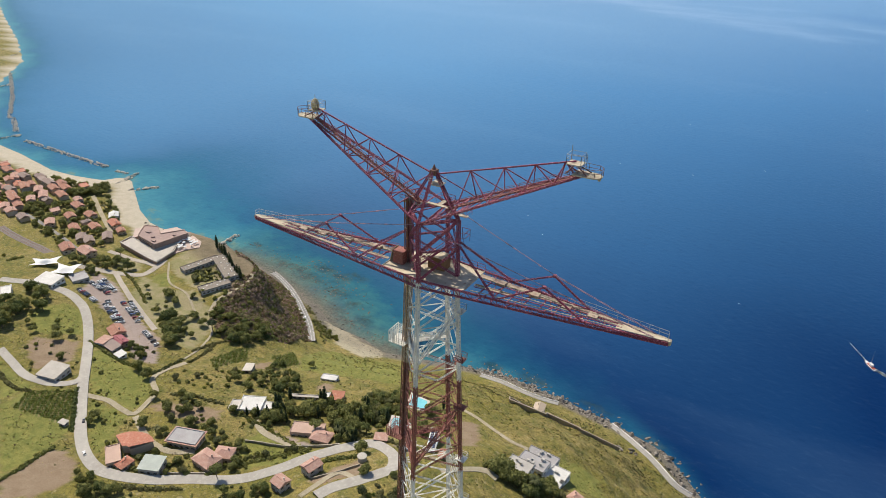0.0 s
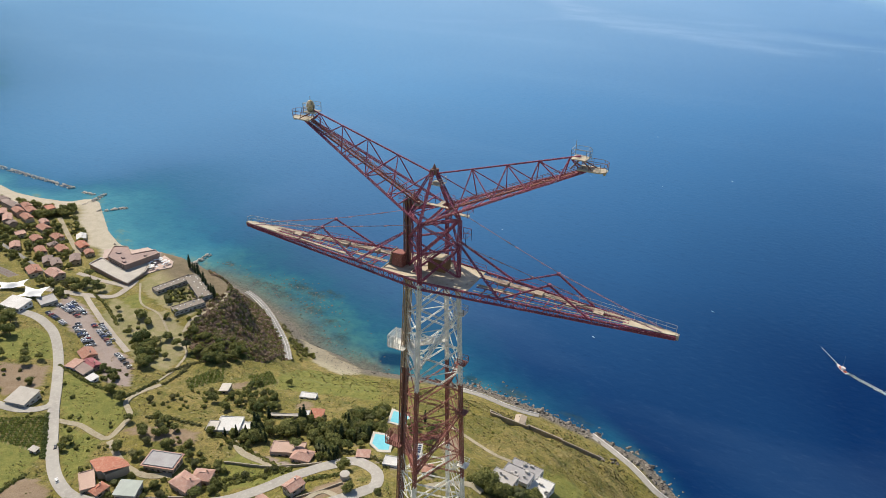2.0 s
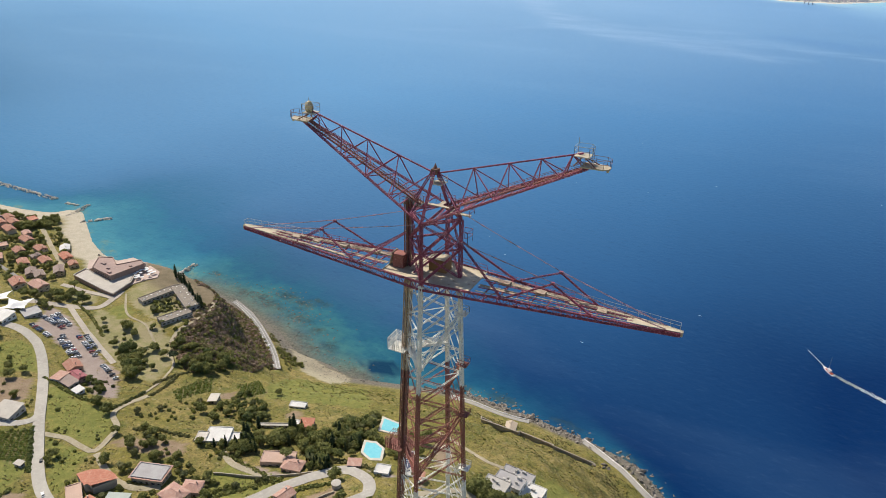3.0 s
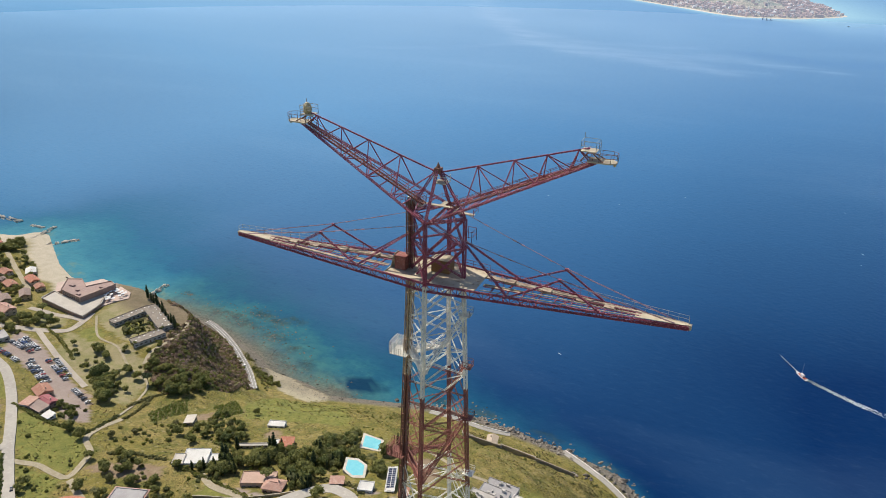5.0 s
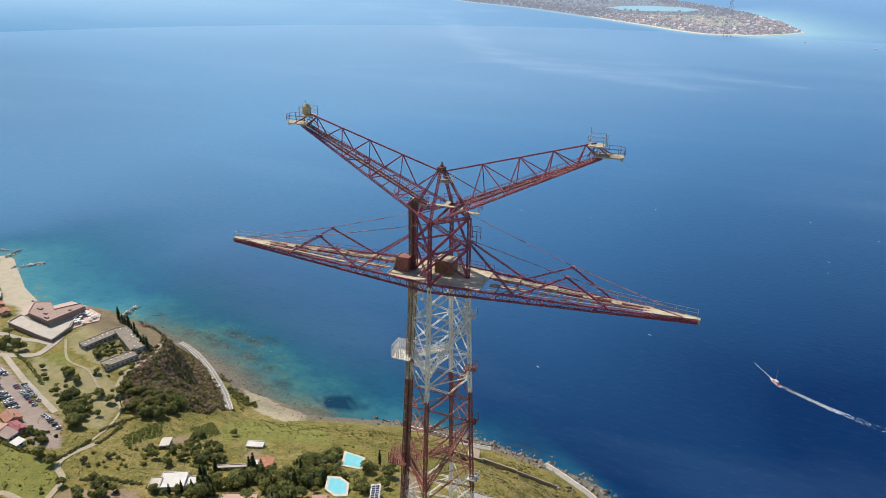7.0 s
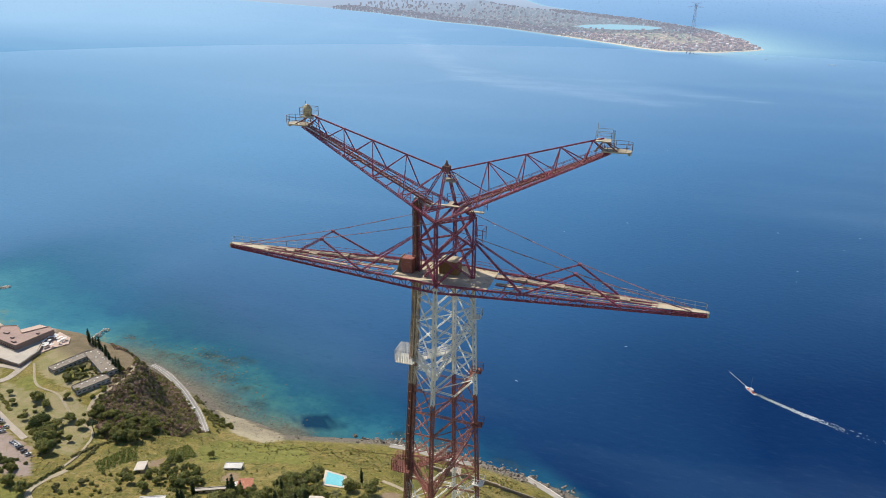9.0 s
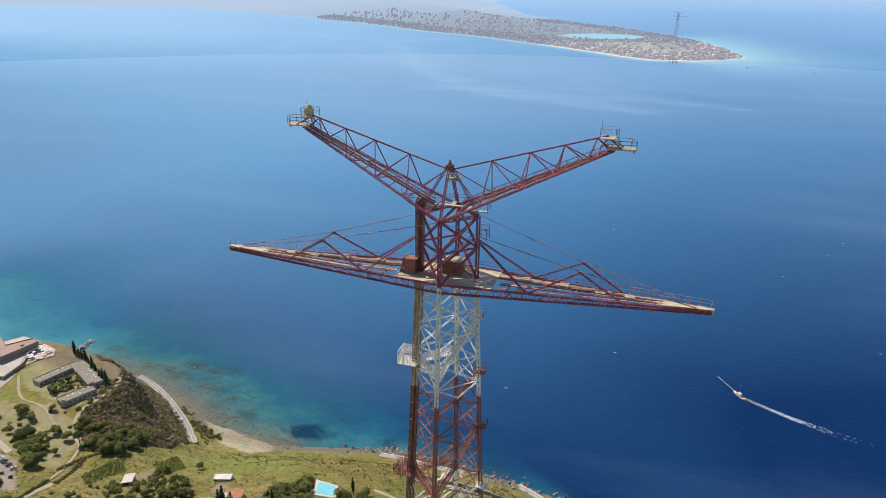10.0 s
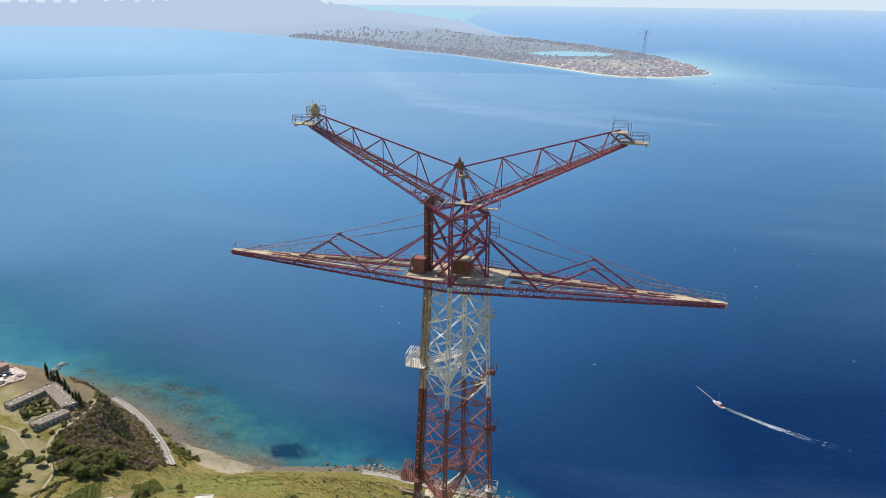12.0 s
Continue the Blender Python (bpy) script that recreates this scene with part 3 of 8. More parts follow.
from_lake = -signed_distance(FX, FY, LAKE + LAKE[:1], [])
inl = np.where(from_lake < 0, -60, np.minimum(inl, from_lake * 0.8 + 8))
FZ = np.interp(inl, [-200, 0, 60, 350, 900, 1600, 2600, 4500, 9000], [-400, 0, 6, 14, 70, 130, 330, 620, 900])
FZ = FZ + smoothstep(inl, 300, 1500) * (45 * ripple(FX, FY, 1100, 0.3) + 22 * ripple(FX, FY, 430, 1.9)) + smoothstep(inl, 2500, 5000) * 120 * ripple(FX, FY, 3300, 2.2)
fx, fy, fz = far_point(FX, FY, FZ)
shore_mesh = grid_mesh("far_shore", fx, fy, fz)
attribute(shore_mesh, "inland", inl)
attribute(shore_mesh, "distance", FD)
SHORE, N, L, b = make_mat("hazy_far_hills", 1.0)
p = coords(N)
n1, n2 = noise_node(N, L, p, 0.012, 5, 0.7), noise_node(N, L, p, 0.06, 5, 0.75)
c = mix(N, L, ramp(N, L, n1, 0.4, 0.62), (0.12, 0.15, 0.12), (0.27, 0.225, 0.18))
c = mix(N, L, ramp(N, L, n2, 0.53, 0.62), c, (0.58, 0.46, 0.40))
c = mix(N, L, ramp(N, L, n2, 0.44, 0.35), c, (0.045, 0.075, 0.055))
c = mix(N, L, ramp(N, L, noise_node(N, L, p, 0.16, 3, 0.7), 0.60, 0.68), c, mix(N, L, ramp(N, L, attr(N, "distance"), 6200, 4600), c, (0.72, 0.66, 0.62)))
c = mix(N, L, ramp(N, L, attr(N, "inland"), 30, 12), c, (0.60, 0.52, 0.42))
# painted haze: emission turns bluer and the base colour fades with distance
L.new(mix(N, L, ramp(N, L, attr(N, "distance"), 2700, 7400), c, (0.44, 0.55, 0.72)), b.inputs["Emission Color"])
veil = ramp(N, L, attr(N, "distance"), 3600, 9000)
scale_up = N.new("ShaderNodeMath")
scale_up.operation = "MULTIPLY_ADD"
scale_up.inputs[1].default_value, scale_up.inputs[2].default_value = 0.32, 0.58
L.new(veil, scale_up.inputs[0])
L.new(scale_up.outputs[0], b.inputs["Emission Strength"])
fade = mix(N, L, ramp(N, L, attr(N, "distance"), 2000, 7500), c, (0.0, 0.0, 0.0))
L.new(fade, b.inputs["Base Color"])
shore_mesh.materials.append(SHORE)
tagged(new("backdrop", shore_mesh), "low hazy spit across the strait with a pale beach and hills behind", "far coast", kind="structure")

FARTOWN, N, L, b = make_mat("hazy_far_town_walls", 0.9)
isle = N.new("ShaderNodeNewGeometry").outputs["Random Per Island"]
L.new(mix(N, L, ramp(N, L, isle, 0.78, 0.9), mix(N, L, ramp(N, L, isle, 0.0, 0.5), (0.20, 0.125, 0.10), (0.36, 0.22, 0.18)), (0.62, 0.57, 0.53)), b.inputs["Base Color"])
b = Builder()
r = random.Random(21)
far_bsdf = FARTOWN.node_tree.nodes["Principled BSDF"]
# bluish self-glow on the walls stands in for distance haze
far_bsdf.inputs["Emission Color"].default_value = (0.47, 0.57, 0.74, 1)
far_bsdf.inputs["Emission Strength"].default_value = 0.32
spots = np.random.RandomState(21).uniform((-3300, 3690, 0), (340, 6900, 1), (60000, 3))
near = signed_distance(spots[:, 0], spots[:, 1], TIP, TIP_INLAND)
from_lake = -signed_distance(spots[:, 0], spots[:, 1], LAKE + LAKE[:1], [])
spots = spots[(near > 25) & (near < 900) & ((near < 260) | (spots[:, 2] > 0.93)) & (from_lake > 45)][:4200]
near = signed_distance(spots[:, 0], spots[:, 1], TIP, TIP_INLAND)
near = np.minimum(near, -0.8 * signed_distance(spots[:, 0], spots[:, 1], LAKE + LAKE[:1], []) + 8)
levels_ = np.interp(near, [0, 60, 350, 900, 1600], [0, 6, 14, 70, 130]) + smoothstep(near, 300, 1500) * (45 * ripple(spots[:, 0], spots[:, 1], 1100, 0.3) + 22 * ripple(spots[:, 0], spots[:, 1], 430, 1.9))
for x, y, z in zip(spots[:, 0].tolist(), spots[:, 1].tolist(), levels_.tolist()):
    w, d, h = r.uniform(7, 18), r.uniform(7, 14), r.uniform(5, 12)
    qx, qy, qz = (float(v) for v in far_point(x, y, z))
    k = math.hypot(qx - FAR_EYE.x, qy - FAR_EYE.y) / math.hypot(x - FAR_EYE.x, y - FAR_EYE.y)
    a = r.uniform(0, 1.5)
    ring = [(qx + k * (w * i * math.cos(a) - d * j * math.sin(a)) / 2, qy + k * (w * i * math.sin(a) + d * j * math.cos(a)) / 2) for i, j in ((-1, -1), (1, -1), (1, 1), (-1, 1))]
    b.prism(ring, qz - 8, qz + h * k)
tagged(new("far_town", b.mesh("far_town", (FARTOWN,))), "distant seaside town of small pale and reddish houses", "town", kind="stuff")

# ---- the great lattice pylon: square shaft on edge, four legs, long boom deck, two raised arms ----
TOP = 351.5
DECK = TOP - 17.0
RING = TOP - 7.3
FOOT = TOP - 224.0


def spread(z):
    d = DECK - z
    return 4.4 + 0.045 * max(d, 0) + 0.00022 * max(0, d - 80) ** 2 if d > 0 else 4.4 + 0.1 * d / 10 * 0


def corner(i, z):
    r = spread(z)
    return Vector(((r, 0), (0, r), (-r, 0), (0, -r))[i] + (z,))


def band(z):
    """Red and white fields of twenty metres, the top one red."""
    return RED if z > DECK - 0.5 else REDBROWN if int((DECK - z) / 20.0) % 2 else WHITE


def rail(b, pts, h=1.1, t=0.045, mids=(0.55,), pitch=1.6):
    pts = [Vector(p) for p in pts]
    for a, c in zip(pts[:-1], pts[1:]):
        for k in (h, *[h * m for m in mids]):
            b.beam(a + Vector((0, 0, k)), c + Vector((0, 0, k)), t)
        n = max(1, round((c - a).length / pitch))
        for i in range(n + 1):
            q = a.lerp(c, i / n)
            b.beam(q, q + Vector((0, 0, h)), t)


tower = thing("lattice_pylon", "tall red and white lattice pylon with boom deck and arms", "pylon", (0, 0, FOOT))


def tpart(name, fn, mat, label="", parent=tower, mats=None):
    b = Builder()
    fn(b)
    b.v = [(x, y, z - FOOT) for x, y, z in b.v]
    return part(name, b.mesh(name, mats or (mat,)), None, parent, label)


# levels of the shaft
levels = [DECK - 0.4]
while levels[-1] > FOOT + 9:
    levels.append(levels[-1] - max(4.2, spread(levels[-1]) * 0.78))
levels[-1] = FOOT
fields = [DECK - 0.4, DECK - 20, DECK - 40, DECK - 60, DECK - 80, DECK - 100, DECK - 120, DECK - 140, DECK - 160, DECK - 180, FOOT]
for i in range(4):
    for z1, z0 in zip(fields[:-1], fields[1:]):
        mat = band((z0 + z1) / 2)

        def leg(b):
            w = 0.58 if z1 > DECK - 45 else 0.74
            b.laced(corner(i, z0), corner(i, z1), w, 0.62, 0.125, up=corner(i, z1).xy.to_3d())
            b.beam(corner(i, z1) - Vector((0, 0, 0.25)), corner(i, z1) + Vector((0, 0, 0.05)), w + 0.06)
        tpart("leg", leg, mat)
for k, (z1, z0) in enumerate(zip(levels[:-1], levels[1:])):
    near = z1 > DECK - 75
    for i in range(4):
        j = (i + 1) % 4
        out = ((corner(i, z1) + corner(j, z1)) / 2).xy.to_3d()

        def strut(b):
            if near:
                b.ladder(corner(i, z0), corner(j, z0), 0.20, 0.45, 0.05, (0, 0, 1))
            else:
                b.beam(corner(i, z0), corner(j, z0), 0.2)
        if k % 2 and k < len(levels) - 2:
            tpart("horizontal_brace", strut, band((z0 + z1) / 2))
        for a, e in ((i, j), (j, i)):
            lo, hi = corner(a, z0), corner(e, z1)
            mid = lo.lerp(hi, 0.5)
            for p, q in ((lo, mid), (mid, hi)):
                def cross(b):
                    if near:
                        b.ladder(p, q, 0.30, 0.50, 0.075, out)
                    else:
                        b.beam(p, q, 0.28, 0.18, out)
                tpart("diagonal_brace", cross, band((p.z + q.z) / 2))

# hoist shaft beside one leg
STAINED = paint("stained_beige_steel", (0.46, 0.36, 0.25), (0.36, 0.26, 0.17), (0.24, 0.13, 0.09), 0.4, 1.6, (0.52, 0.68), 0.85)
for z1, z0 in zip([RING + 1.5, DECK - 1, DECK - 20, DECK - 40, DECK - 80], [DECK - 1, DECK - 20, DECK - 40, DECK - 80, FOOT]):
    def shaft(b):
        for (ox, oy) in ((-0.60, -0.42), (-0.60, 0.36), (0.42, -0.42), (0.42, 0.36), (-0.10, -0.44)):
            a, c = corner(2, z0) + Vector((ox, oy, 0)), corner(2, z1) + Vector((ox, oy, 0))
            b.beam(a, c, 0.17, 0.15)
        b.beam(corner(2, z0) + Vector((-0.36, 0.0, 0)), corner(2, z1) + Vector((-0.36, 0.0, 0)), 0.34, 0.4)
        b.beam(corner(2, z0) + Vector((0.16, 0.0, 0)), corner(2, z1) + Vector((0.16, 0.0, 0)), 0.30, 0.4)
        n = int((z1 - z0) / 1.6)
        for k in range(n):
            z = z0 + (z1 - z0) * k / n
            p = corner(2, z) + Vector((-0.09, 0, 0))
            b.box(p.x - 0.58, p.y - 0.46, z, p.x + 0.58, p.y + 0.42, z + 0.06)
    tpart("hoist_shaft", shaft, STAINED if z0 == DECK - 20 else RUST, "hoist shaft of stained beige steel" if z0 == DECK - 20 else "rusted brown hoist shaft")


def landing(z, mat):
    """A railed landing round the hoist shaft with a gangway along two faces."""
    c, r = corner(2, z), spread(z)

    def floor(b):
        b.box(c.x - 2.6, c.y - 1.7, z - 0.12, c.x + 0.4, c.y + 1.3, z)
    tpart("landing_floor", floor, mat)

    def rails(b):
        rail(b, [(c.x + 0.4, c.y - 1.7, z), (c.x - 2.6, c.y - 1.7, z), (c.x - 2.6, c.y + 1.3, z), (c.x + 0.4, c.y + 1.3, z)], 1.15, 0.06, (0.35, 0.7), 0.45)
        for x in (c.x - 2.6, c.x - 1.6):
            for y in (c.y - 1.7, c.y + 1.3):
                b.beam((x, y, z), (x, y, z + 2.1), 0.09)
        b.beam((c.x - 2.6, c.y - 1.7, z + 2.1), (c.x - 2.6, c.y + 1.3, z + 2.1), 0.08)
    tpart("landing_rail", rails, mat)

    def hatch(b):
        for k in range(6):
            b.beam((c.x - 2.6, c.y - 1.7 + k * 0.6, z), (c.x - 2.6, c.y - 1.7 + k * 0.6, z + 2.1), 0.035)
            b.beam((c.x - 2.6 + k * 0.4, c.y - 1.7, z), (c.x - 2.6 + k * 0.4, c.y - 1.7, z + 2.1), 0.05)
            b.beam((c.x - 2.6 + k * 0.4, c.y + 1.3, z), (c.x - 2.6 + k * 0.4, c.y + 1.3, z + 2.1), 0.05)
            b.beam((c.x - 2.6 + k * 0.4, c.y - 1.7, z + 2.1), (c.x - 2.6 + k * 0.4, c.y + 1.3, z + 2.1), 0.06)
        b.beam((c.x - 2.6, c.y - 1.7, z + 2.1), (c.x - 1.6, c.y - 1.7, z + 2.1), 0.08)
    tpart("landing_cage", hatch, mat)

    def gangway(b, i, j):
        a, e = corner(i, z), corner(j, z)
        n = Vector((-(e - a).y, (e - a).x, 0)).normalized() * 0.75
        if n.dot(a + e) > 0:
            n = -n
        b.beam(a + n / 2, e + n / 2, 0.9, 0.1)
        rail(b, [a + n, e + n], 1.1, 0.055, (0.35, 0.7), 0.4)
        rail(b, [a, e], 1.1, 0.055, (0.35, 0.7), 0.4)
    tpart("gangway", lambda b: gangway(b, 2, 3), mat)
    tpart("gangway", lambda b: gangway(b, 2, 1), mat)


def stair(i, j, z0, z1, mat):
    def flight(b):
        a, e = corner(i, z0), corner(j, z1)
        n = Vector((-(e - a).y, (e - a).x, 0)).normalized() * 0.45
        for s in (-1, 1):
            b.beam(a + n * s, e + n * s, 0.06, 0.18)
            b.beam(a + n * s + Vector((0, 0, 1.0)), e + n * s + Vector((0, 0, 1.0)), 0.06)
            for k in range(11):
                q = a.lerp(e, k / 10) + n * s
                b.beam(q, q + Vector((0, 0, 1.0)), 0.05)
        m = int((z1 - z0) / 0.24)
        for k in range(m):
            q = a.lerp(e, (k + 0.5) / m)
            b.beam(q - n, q + n, 0.17, 0.04, (0, 0, 1))
    tpart("stair_flight", flight, mat)
    p = corner(j, z1)

    tpart("stair_landing", lambda b: b.box(p.x - 0.7, p.y - 0.7, z1 - 0.1, p.x + 1.1, p.y + 0.9, z1), mat)
    tpart("stair_landing_rail", lambda b: rail(b, [(p.x - 0.7, p.y - 0.7, z1), (p.x + 1.1, p.y - 0.7, z1), (p.x + 1.1, p.y + 0.9, z1), (p.x - 0.7, p.y + 0.9, z1)], 1.1, 0.055), mat)


landing(DECK - 15.6, WHITE)
landing(DECK - 37.0, REDBROWN)
landing(DECK - 59.0, WHITE)
stair(3, 0, DECK - 15.6, DECK - 6.2, WHITE)
stair(1, 0, DECK - 25.5, DECK - 15.6, REDBROWN)
stair(3, 0, DECK - 37.0, DECK - 25.5, REDBROWN)
stair(1, 0, DECK - 47.0, DECK - 37.0, WHITE)
stair(3, 0, DECK - 59.0, DECK - 47.0, WHITE)

# cage between deck and ring
for i in range(4):
    j = (i + 1) % 4
    tpart("cage_post", lambda b: b.laced(corner(i, DECK - 0.4), corner(i, RING), 0.52, 0.6, 0.115, up=corner(i, DECK).xy.to_3d()), RED)
    for (z0, z1) in ((DECK, DECK + 4.9), (DECK + 4.9, RING)):
        for a, e in ((i, j), (j, i)):
            tpart("cage_brace", lambda b: b.laced(corner(a, z0), corner(e, z1), 0.3, 0.42, 0.07, up=(corner(i, z0) + corner(j, z0)).xy.to_3d()), RED)
    tpart("cage_ring", lambda b: b.laced(corner(i, RING), corner(j, RING), 0.42, 0.55, 0.10), RED)
    tpart("cage_ring", lambda b: b.laced(corner(i, DECK + 4.9), corner(j, DECK + 4.9), 0.26, 0.5, 0.08), RED)
    tpart("spire_leg", lambda b: b.laced(corner(i, RING + 0.1), Vector((0.35, 0, 0)) * (1 if i == 0 else -1 if i == 2 else 0) + Vector((0, 0.35, 0)) * (1 if i == 1 else -1 if i == 3 else 0) + Vector((0, 0, TOP - 0.4)), 0.36, 0.46, 0.085, up=(0.3, 0.2, 1)), RED)


def spire_cap(b):
    b.box(-0.5, -0.5, TOP - 0.9, 0.5, 0.5, TOP - 0.1)
    b.tube([(0, 0, TOP - 0.1), (0, 0, TOP + 0.25), (0, 0, TOP + 0.7)], [0.3, 0.22, 0.05], 8)
    for s in (-1, 1):
        b.beam((s * 0.6, -0.3, TOP - 0.5), (s * 0.2, 0, TOP + 0.1), 0.1)


tpart("spire_cap", spire_cap, RUST)


def spire_step(b):
    b.box(-0.2, -1.2, TOP - 2.15, 1.7, 0.6, TOP - 2.05)
    rail(b, [(-0.2, -1.2, TOP - 2.05), (1.7, -1.2, TOP - 2.05), (1.7, 0.6, TOP - 2.05)], 1.0, 0.05)


tpart("spire_landing", spire_step, PLATE)


def ring_floor(b):
    z = RING + 0.55
    for (x0, y0, x1, y1) in ((-6.0, 0.2, -3.4, 0.9), (-5.2, 1.6, 2.3, 2.2), (-3.4, 0.2, -2.8, 1.6), (2.3, 0.2, 5.6, 0.9), (2.3, 0.9, 2.9, 2.2), (-0.6, 2.2, 0.1, 4.0)):
        b.box(x0, y0, z, x1, y1, z + 0.12)


tpart("ring_walkway", ring_floor, PLATE)


RAIL_Z = RING + 0.67
for line, tall, bar in (([(-6.2, 1.6, RAIL_Z), (-6.2, 0.1, RAIL_Z), (-3.0, 0.1, RAIL_Z)], 1.1, 0.05),
                        ([(-5.0, 2.7, RAIL_Z), (-1.2, 2.7, RAIL_Z), (-1.2, 4.2, RAIL_Z), (1.4, 4.2, RAIL_Z), (1.4, 2.7, RAIL_Z), (5.8, 1.5, RAIL_Z), (5.8, -0.4, RAIL_Z)], 1.1, 0.05),
                        ([(4.6, -1.0, DECK + 6.3), (5.9, -1.0, DECK + 6.3), (5.9, 0.9, DECK + 6.3), (4.6, 0.9, DECK + 6.3)], 1.9, 0.06)):
    tpart("ring_rail", lambda b: rail(b, line, tall, bar), RED)


def winch(b):
    b.tube([(-4.9, 0.5, RING + 1.2), (-3.6, 0.5, RING + 1.2)], 0.55, 12)
    for x in (-5.0, -4.25, -3.55):
        b.tube([(x - 0.06, 0.5, RING + 1.2), (x + 0.06, 0.5, RING + 1.2)], 0.75, 14)


tpart("winch_drum", winch, GALV, "grey hoist winch drum")

# stair inside the cage
stair_z = [(3, 0, DECK + 0.1, DECK + 5.9)]
for i, j, z0, z1 in stair_z:
    def cage_flight(b):
        a, e = Vector((-2.6, -1.6, z0)), Vector((3.6, -0.2, z1))
        for s in (-0.4, 0.4):
            o = Vector((0, s, 0))
            b.beam(a + o, e + o, 0.08, 0.3)
            for h in (0.5, 1.0):
                b.beam(a + o + Vector((0, 0, h)), e + o + Vector((0, 0, h)), 0.05)
        for k in range(24):
            q = a.lerp(e, (k + 0.5) / 24)
            b.beam(q + Vector((0, -0.4, 0)), q + Vector((0, 0.4, 0)), 0.24, 0.05)
    tpart("stair_flight", cage_flight, RED)

# deck and booms: two trusses that meet at each end
BOOM = 37.4


def chord_y(x):
    return 4.4 + (0.42 - 4.4) * min(1.0, abs(x) / BOOM)


def deck_plate(b):
    ring = [(-7.4, -chord_y(7.4) + 0.1), (0, -4.2), (7.4, -chord_y(7.4) + 0.1), (7.4, chord_y(7.4) - 0.1), (0, 4.2), (-7.4, chord_y(7.4) - 0.1)]
    b.prism(ring, DECK - 0.02, DECK + 0.08)


tpart("deck_plate", deck_plate, PLATE, "weathered beige deck plate")
for x in np.arange(-7.0, 7.2, 1.4):
    tpart("deck_joist", lambda b: b.box(x - 0.06, -chord_y(x) + 0.2, DECK - 0.35, x + 0.06, chord_y(x) - 0.2, DECK - 0.024), PLATE)
for x in (-7.4, 7.4):
    tpart("toe_board", lambda b: b.box(x - 0.05, -chord_y(x) + 0.1, DECK + 0.084, x + 0.05, chord_y(x) - 0.1, DECK + 0.22), PLATE)
for x0, x1 in ((-7.4, 0), (0, 7.4)):
    tpart("deck_rail", lambda b: rail(b, [(x0, chord_y(x0), DECK + 0.1), (x1, chord_y(x1), DECK + 0.1)], 1.1, 0.05), RED)
for s in (-1, 1):
    for q in (-1, 1):
        def truss(b):
            n = 38
            tip = Vector((s * BOOM, q * 0.42, DECK - 0.25))
            for z, w in ((DECK + 0.12, 0.3), (DECK - 1.15, 0.3)):
                b.laced((0, q * 4.4, z), (tip.x, tip.y, tip.z + (0.12 if z > DECK else -0.18)), w * 0.9, 0.55, 0.075)
            for k in range(n + 1):
                x = s * BOOM * k / n
                f = 1 - k / n
                y = q * chord_y(x)
                top, low = DECK + 0.12 - 0.25 * (1 - f), DECK - 0.43 - 0.72 * f
                b.beam((x, y, low), (x, y, top), 0.08)
                if k < n:
                    x2 = s * BOOM * (k + 1) / n
                    f2 = 1 - (k + 1) / n
                    t2, l2 = DECK + 0.12 - 0.25 * (1 - f2), DECK - 0.43 - 0.72 * f2
                    y2 = q * chord_y(x2)
                    b.beam((x, y, low if k % 2 else top), (x2, y2, t2 if k % 2 else l2), 0.085)
        tpart("boom_truss", truss, RED)

        def king(b):
            x, y = s * 19.6, q * 1.9
            peak = Vector((x, y, DECK + 3.75))
            b.laced((s * 12.6, q * chord_y(12.6), DECK + 0.1), peak, 0.22, 0.5, 0.065)
            b.laced((s * 25.4, q * chord_y(25.4), DECK + 0.1), peak, 0.22, 0.5, 0.065)
            b.box(x - 0.25, y - 0.2, DECK + 3.6, x + 0.25, y + 0.2, DECK + 4.0)
        tpart("king_post", king, RED)

        def stay(b):
            peak = Vector((s * 19.6, q * 1.9, DECK + 3.95))
            pts = [Vector((s * 0.3, q * 4.4, RING - 0.1)), peak, Vector((s * 35.5, q * 0.5, DECK + 0.15))]
            b.tube([pts[0].lerp(pts[1], k / 6) - Vector((0, 0, 0.08 * math.sin(k / 6 * math.pi))) for k in range(7)], 0.05)
            for o in (-0.1, 0.1):
                b.tube([pts[1] + Vector((0, o, 0)), pts[2] + Vector((0, o, 0))], 0.042)
            for f in (0.3, 0.55, 0.62, 0.85):
                b.tube([pts[0].lerp(pts[1], f) - Vector((0, 0, 0.08)), pts[0].lerp(pts[1], f + 0.03) - Vector((0, 0, 0.08))], 0.10)
        tpart("stay_cable", stay, CABLE)

        def raker(b):
            b.laced((s * 4.5, q * 0.3, DECK + 6.0), (s * 12.4, q * chord_y(12.4), DECK + 0.15), 0.26, 0.48, 0.075)
        tpart("raking_strut", raker, RED)

    for k, x in enumerate(np.arange(9.6, 34, 2.35)):
        y = chord_y(x)
        tpart("cross_beam", lambda b: b.beam((s * x, -y, DECK - 0.1), (s * x, y, DECK - 0.1), 0.14, 0.2), RED)
        if k % 2 == 0 and x < 28:
            for q in (-1, 1):
                tpart("wind_brace", lambda b: b.beam((s * x, -q * y, DECK - 0.9 + 0.02 * x), (s * (x + 2.35), q * chord_y(x + 2.35), DECK - 0.9 + 0.02 * x), 0.12), RED)

    for k in range(18):
        x0, x1 = 7.4 + k * 1.3, 7.4 + (k + 1) * 1.3 - 0.06
        y = 0.62 * chord_y((x0 + x1) / 2)
        tpart("walkway_plank", lambda b: b.box(min(s * x0, s * x1), y - 0.75, DECK + 0.02, max(s * x0, s * x1), y + 0.42, DECK + 0.1), WALKPLATE)
    for x in (11.5, 17.2, 22.4, 26.5):
        y = 0.62 * chord_y(x)
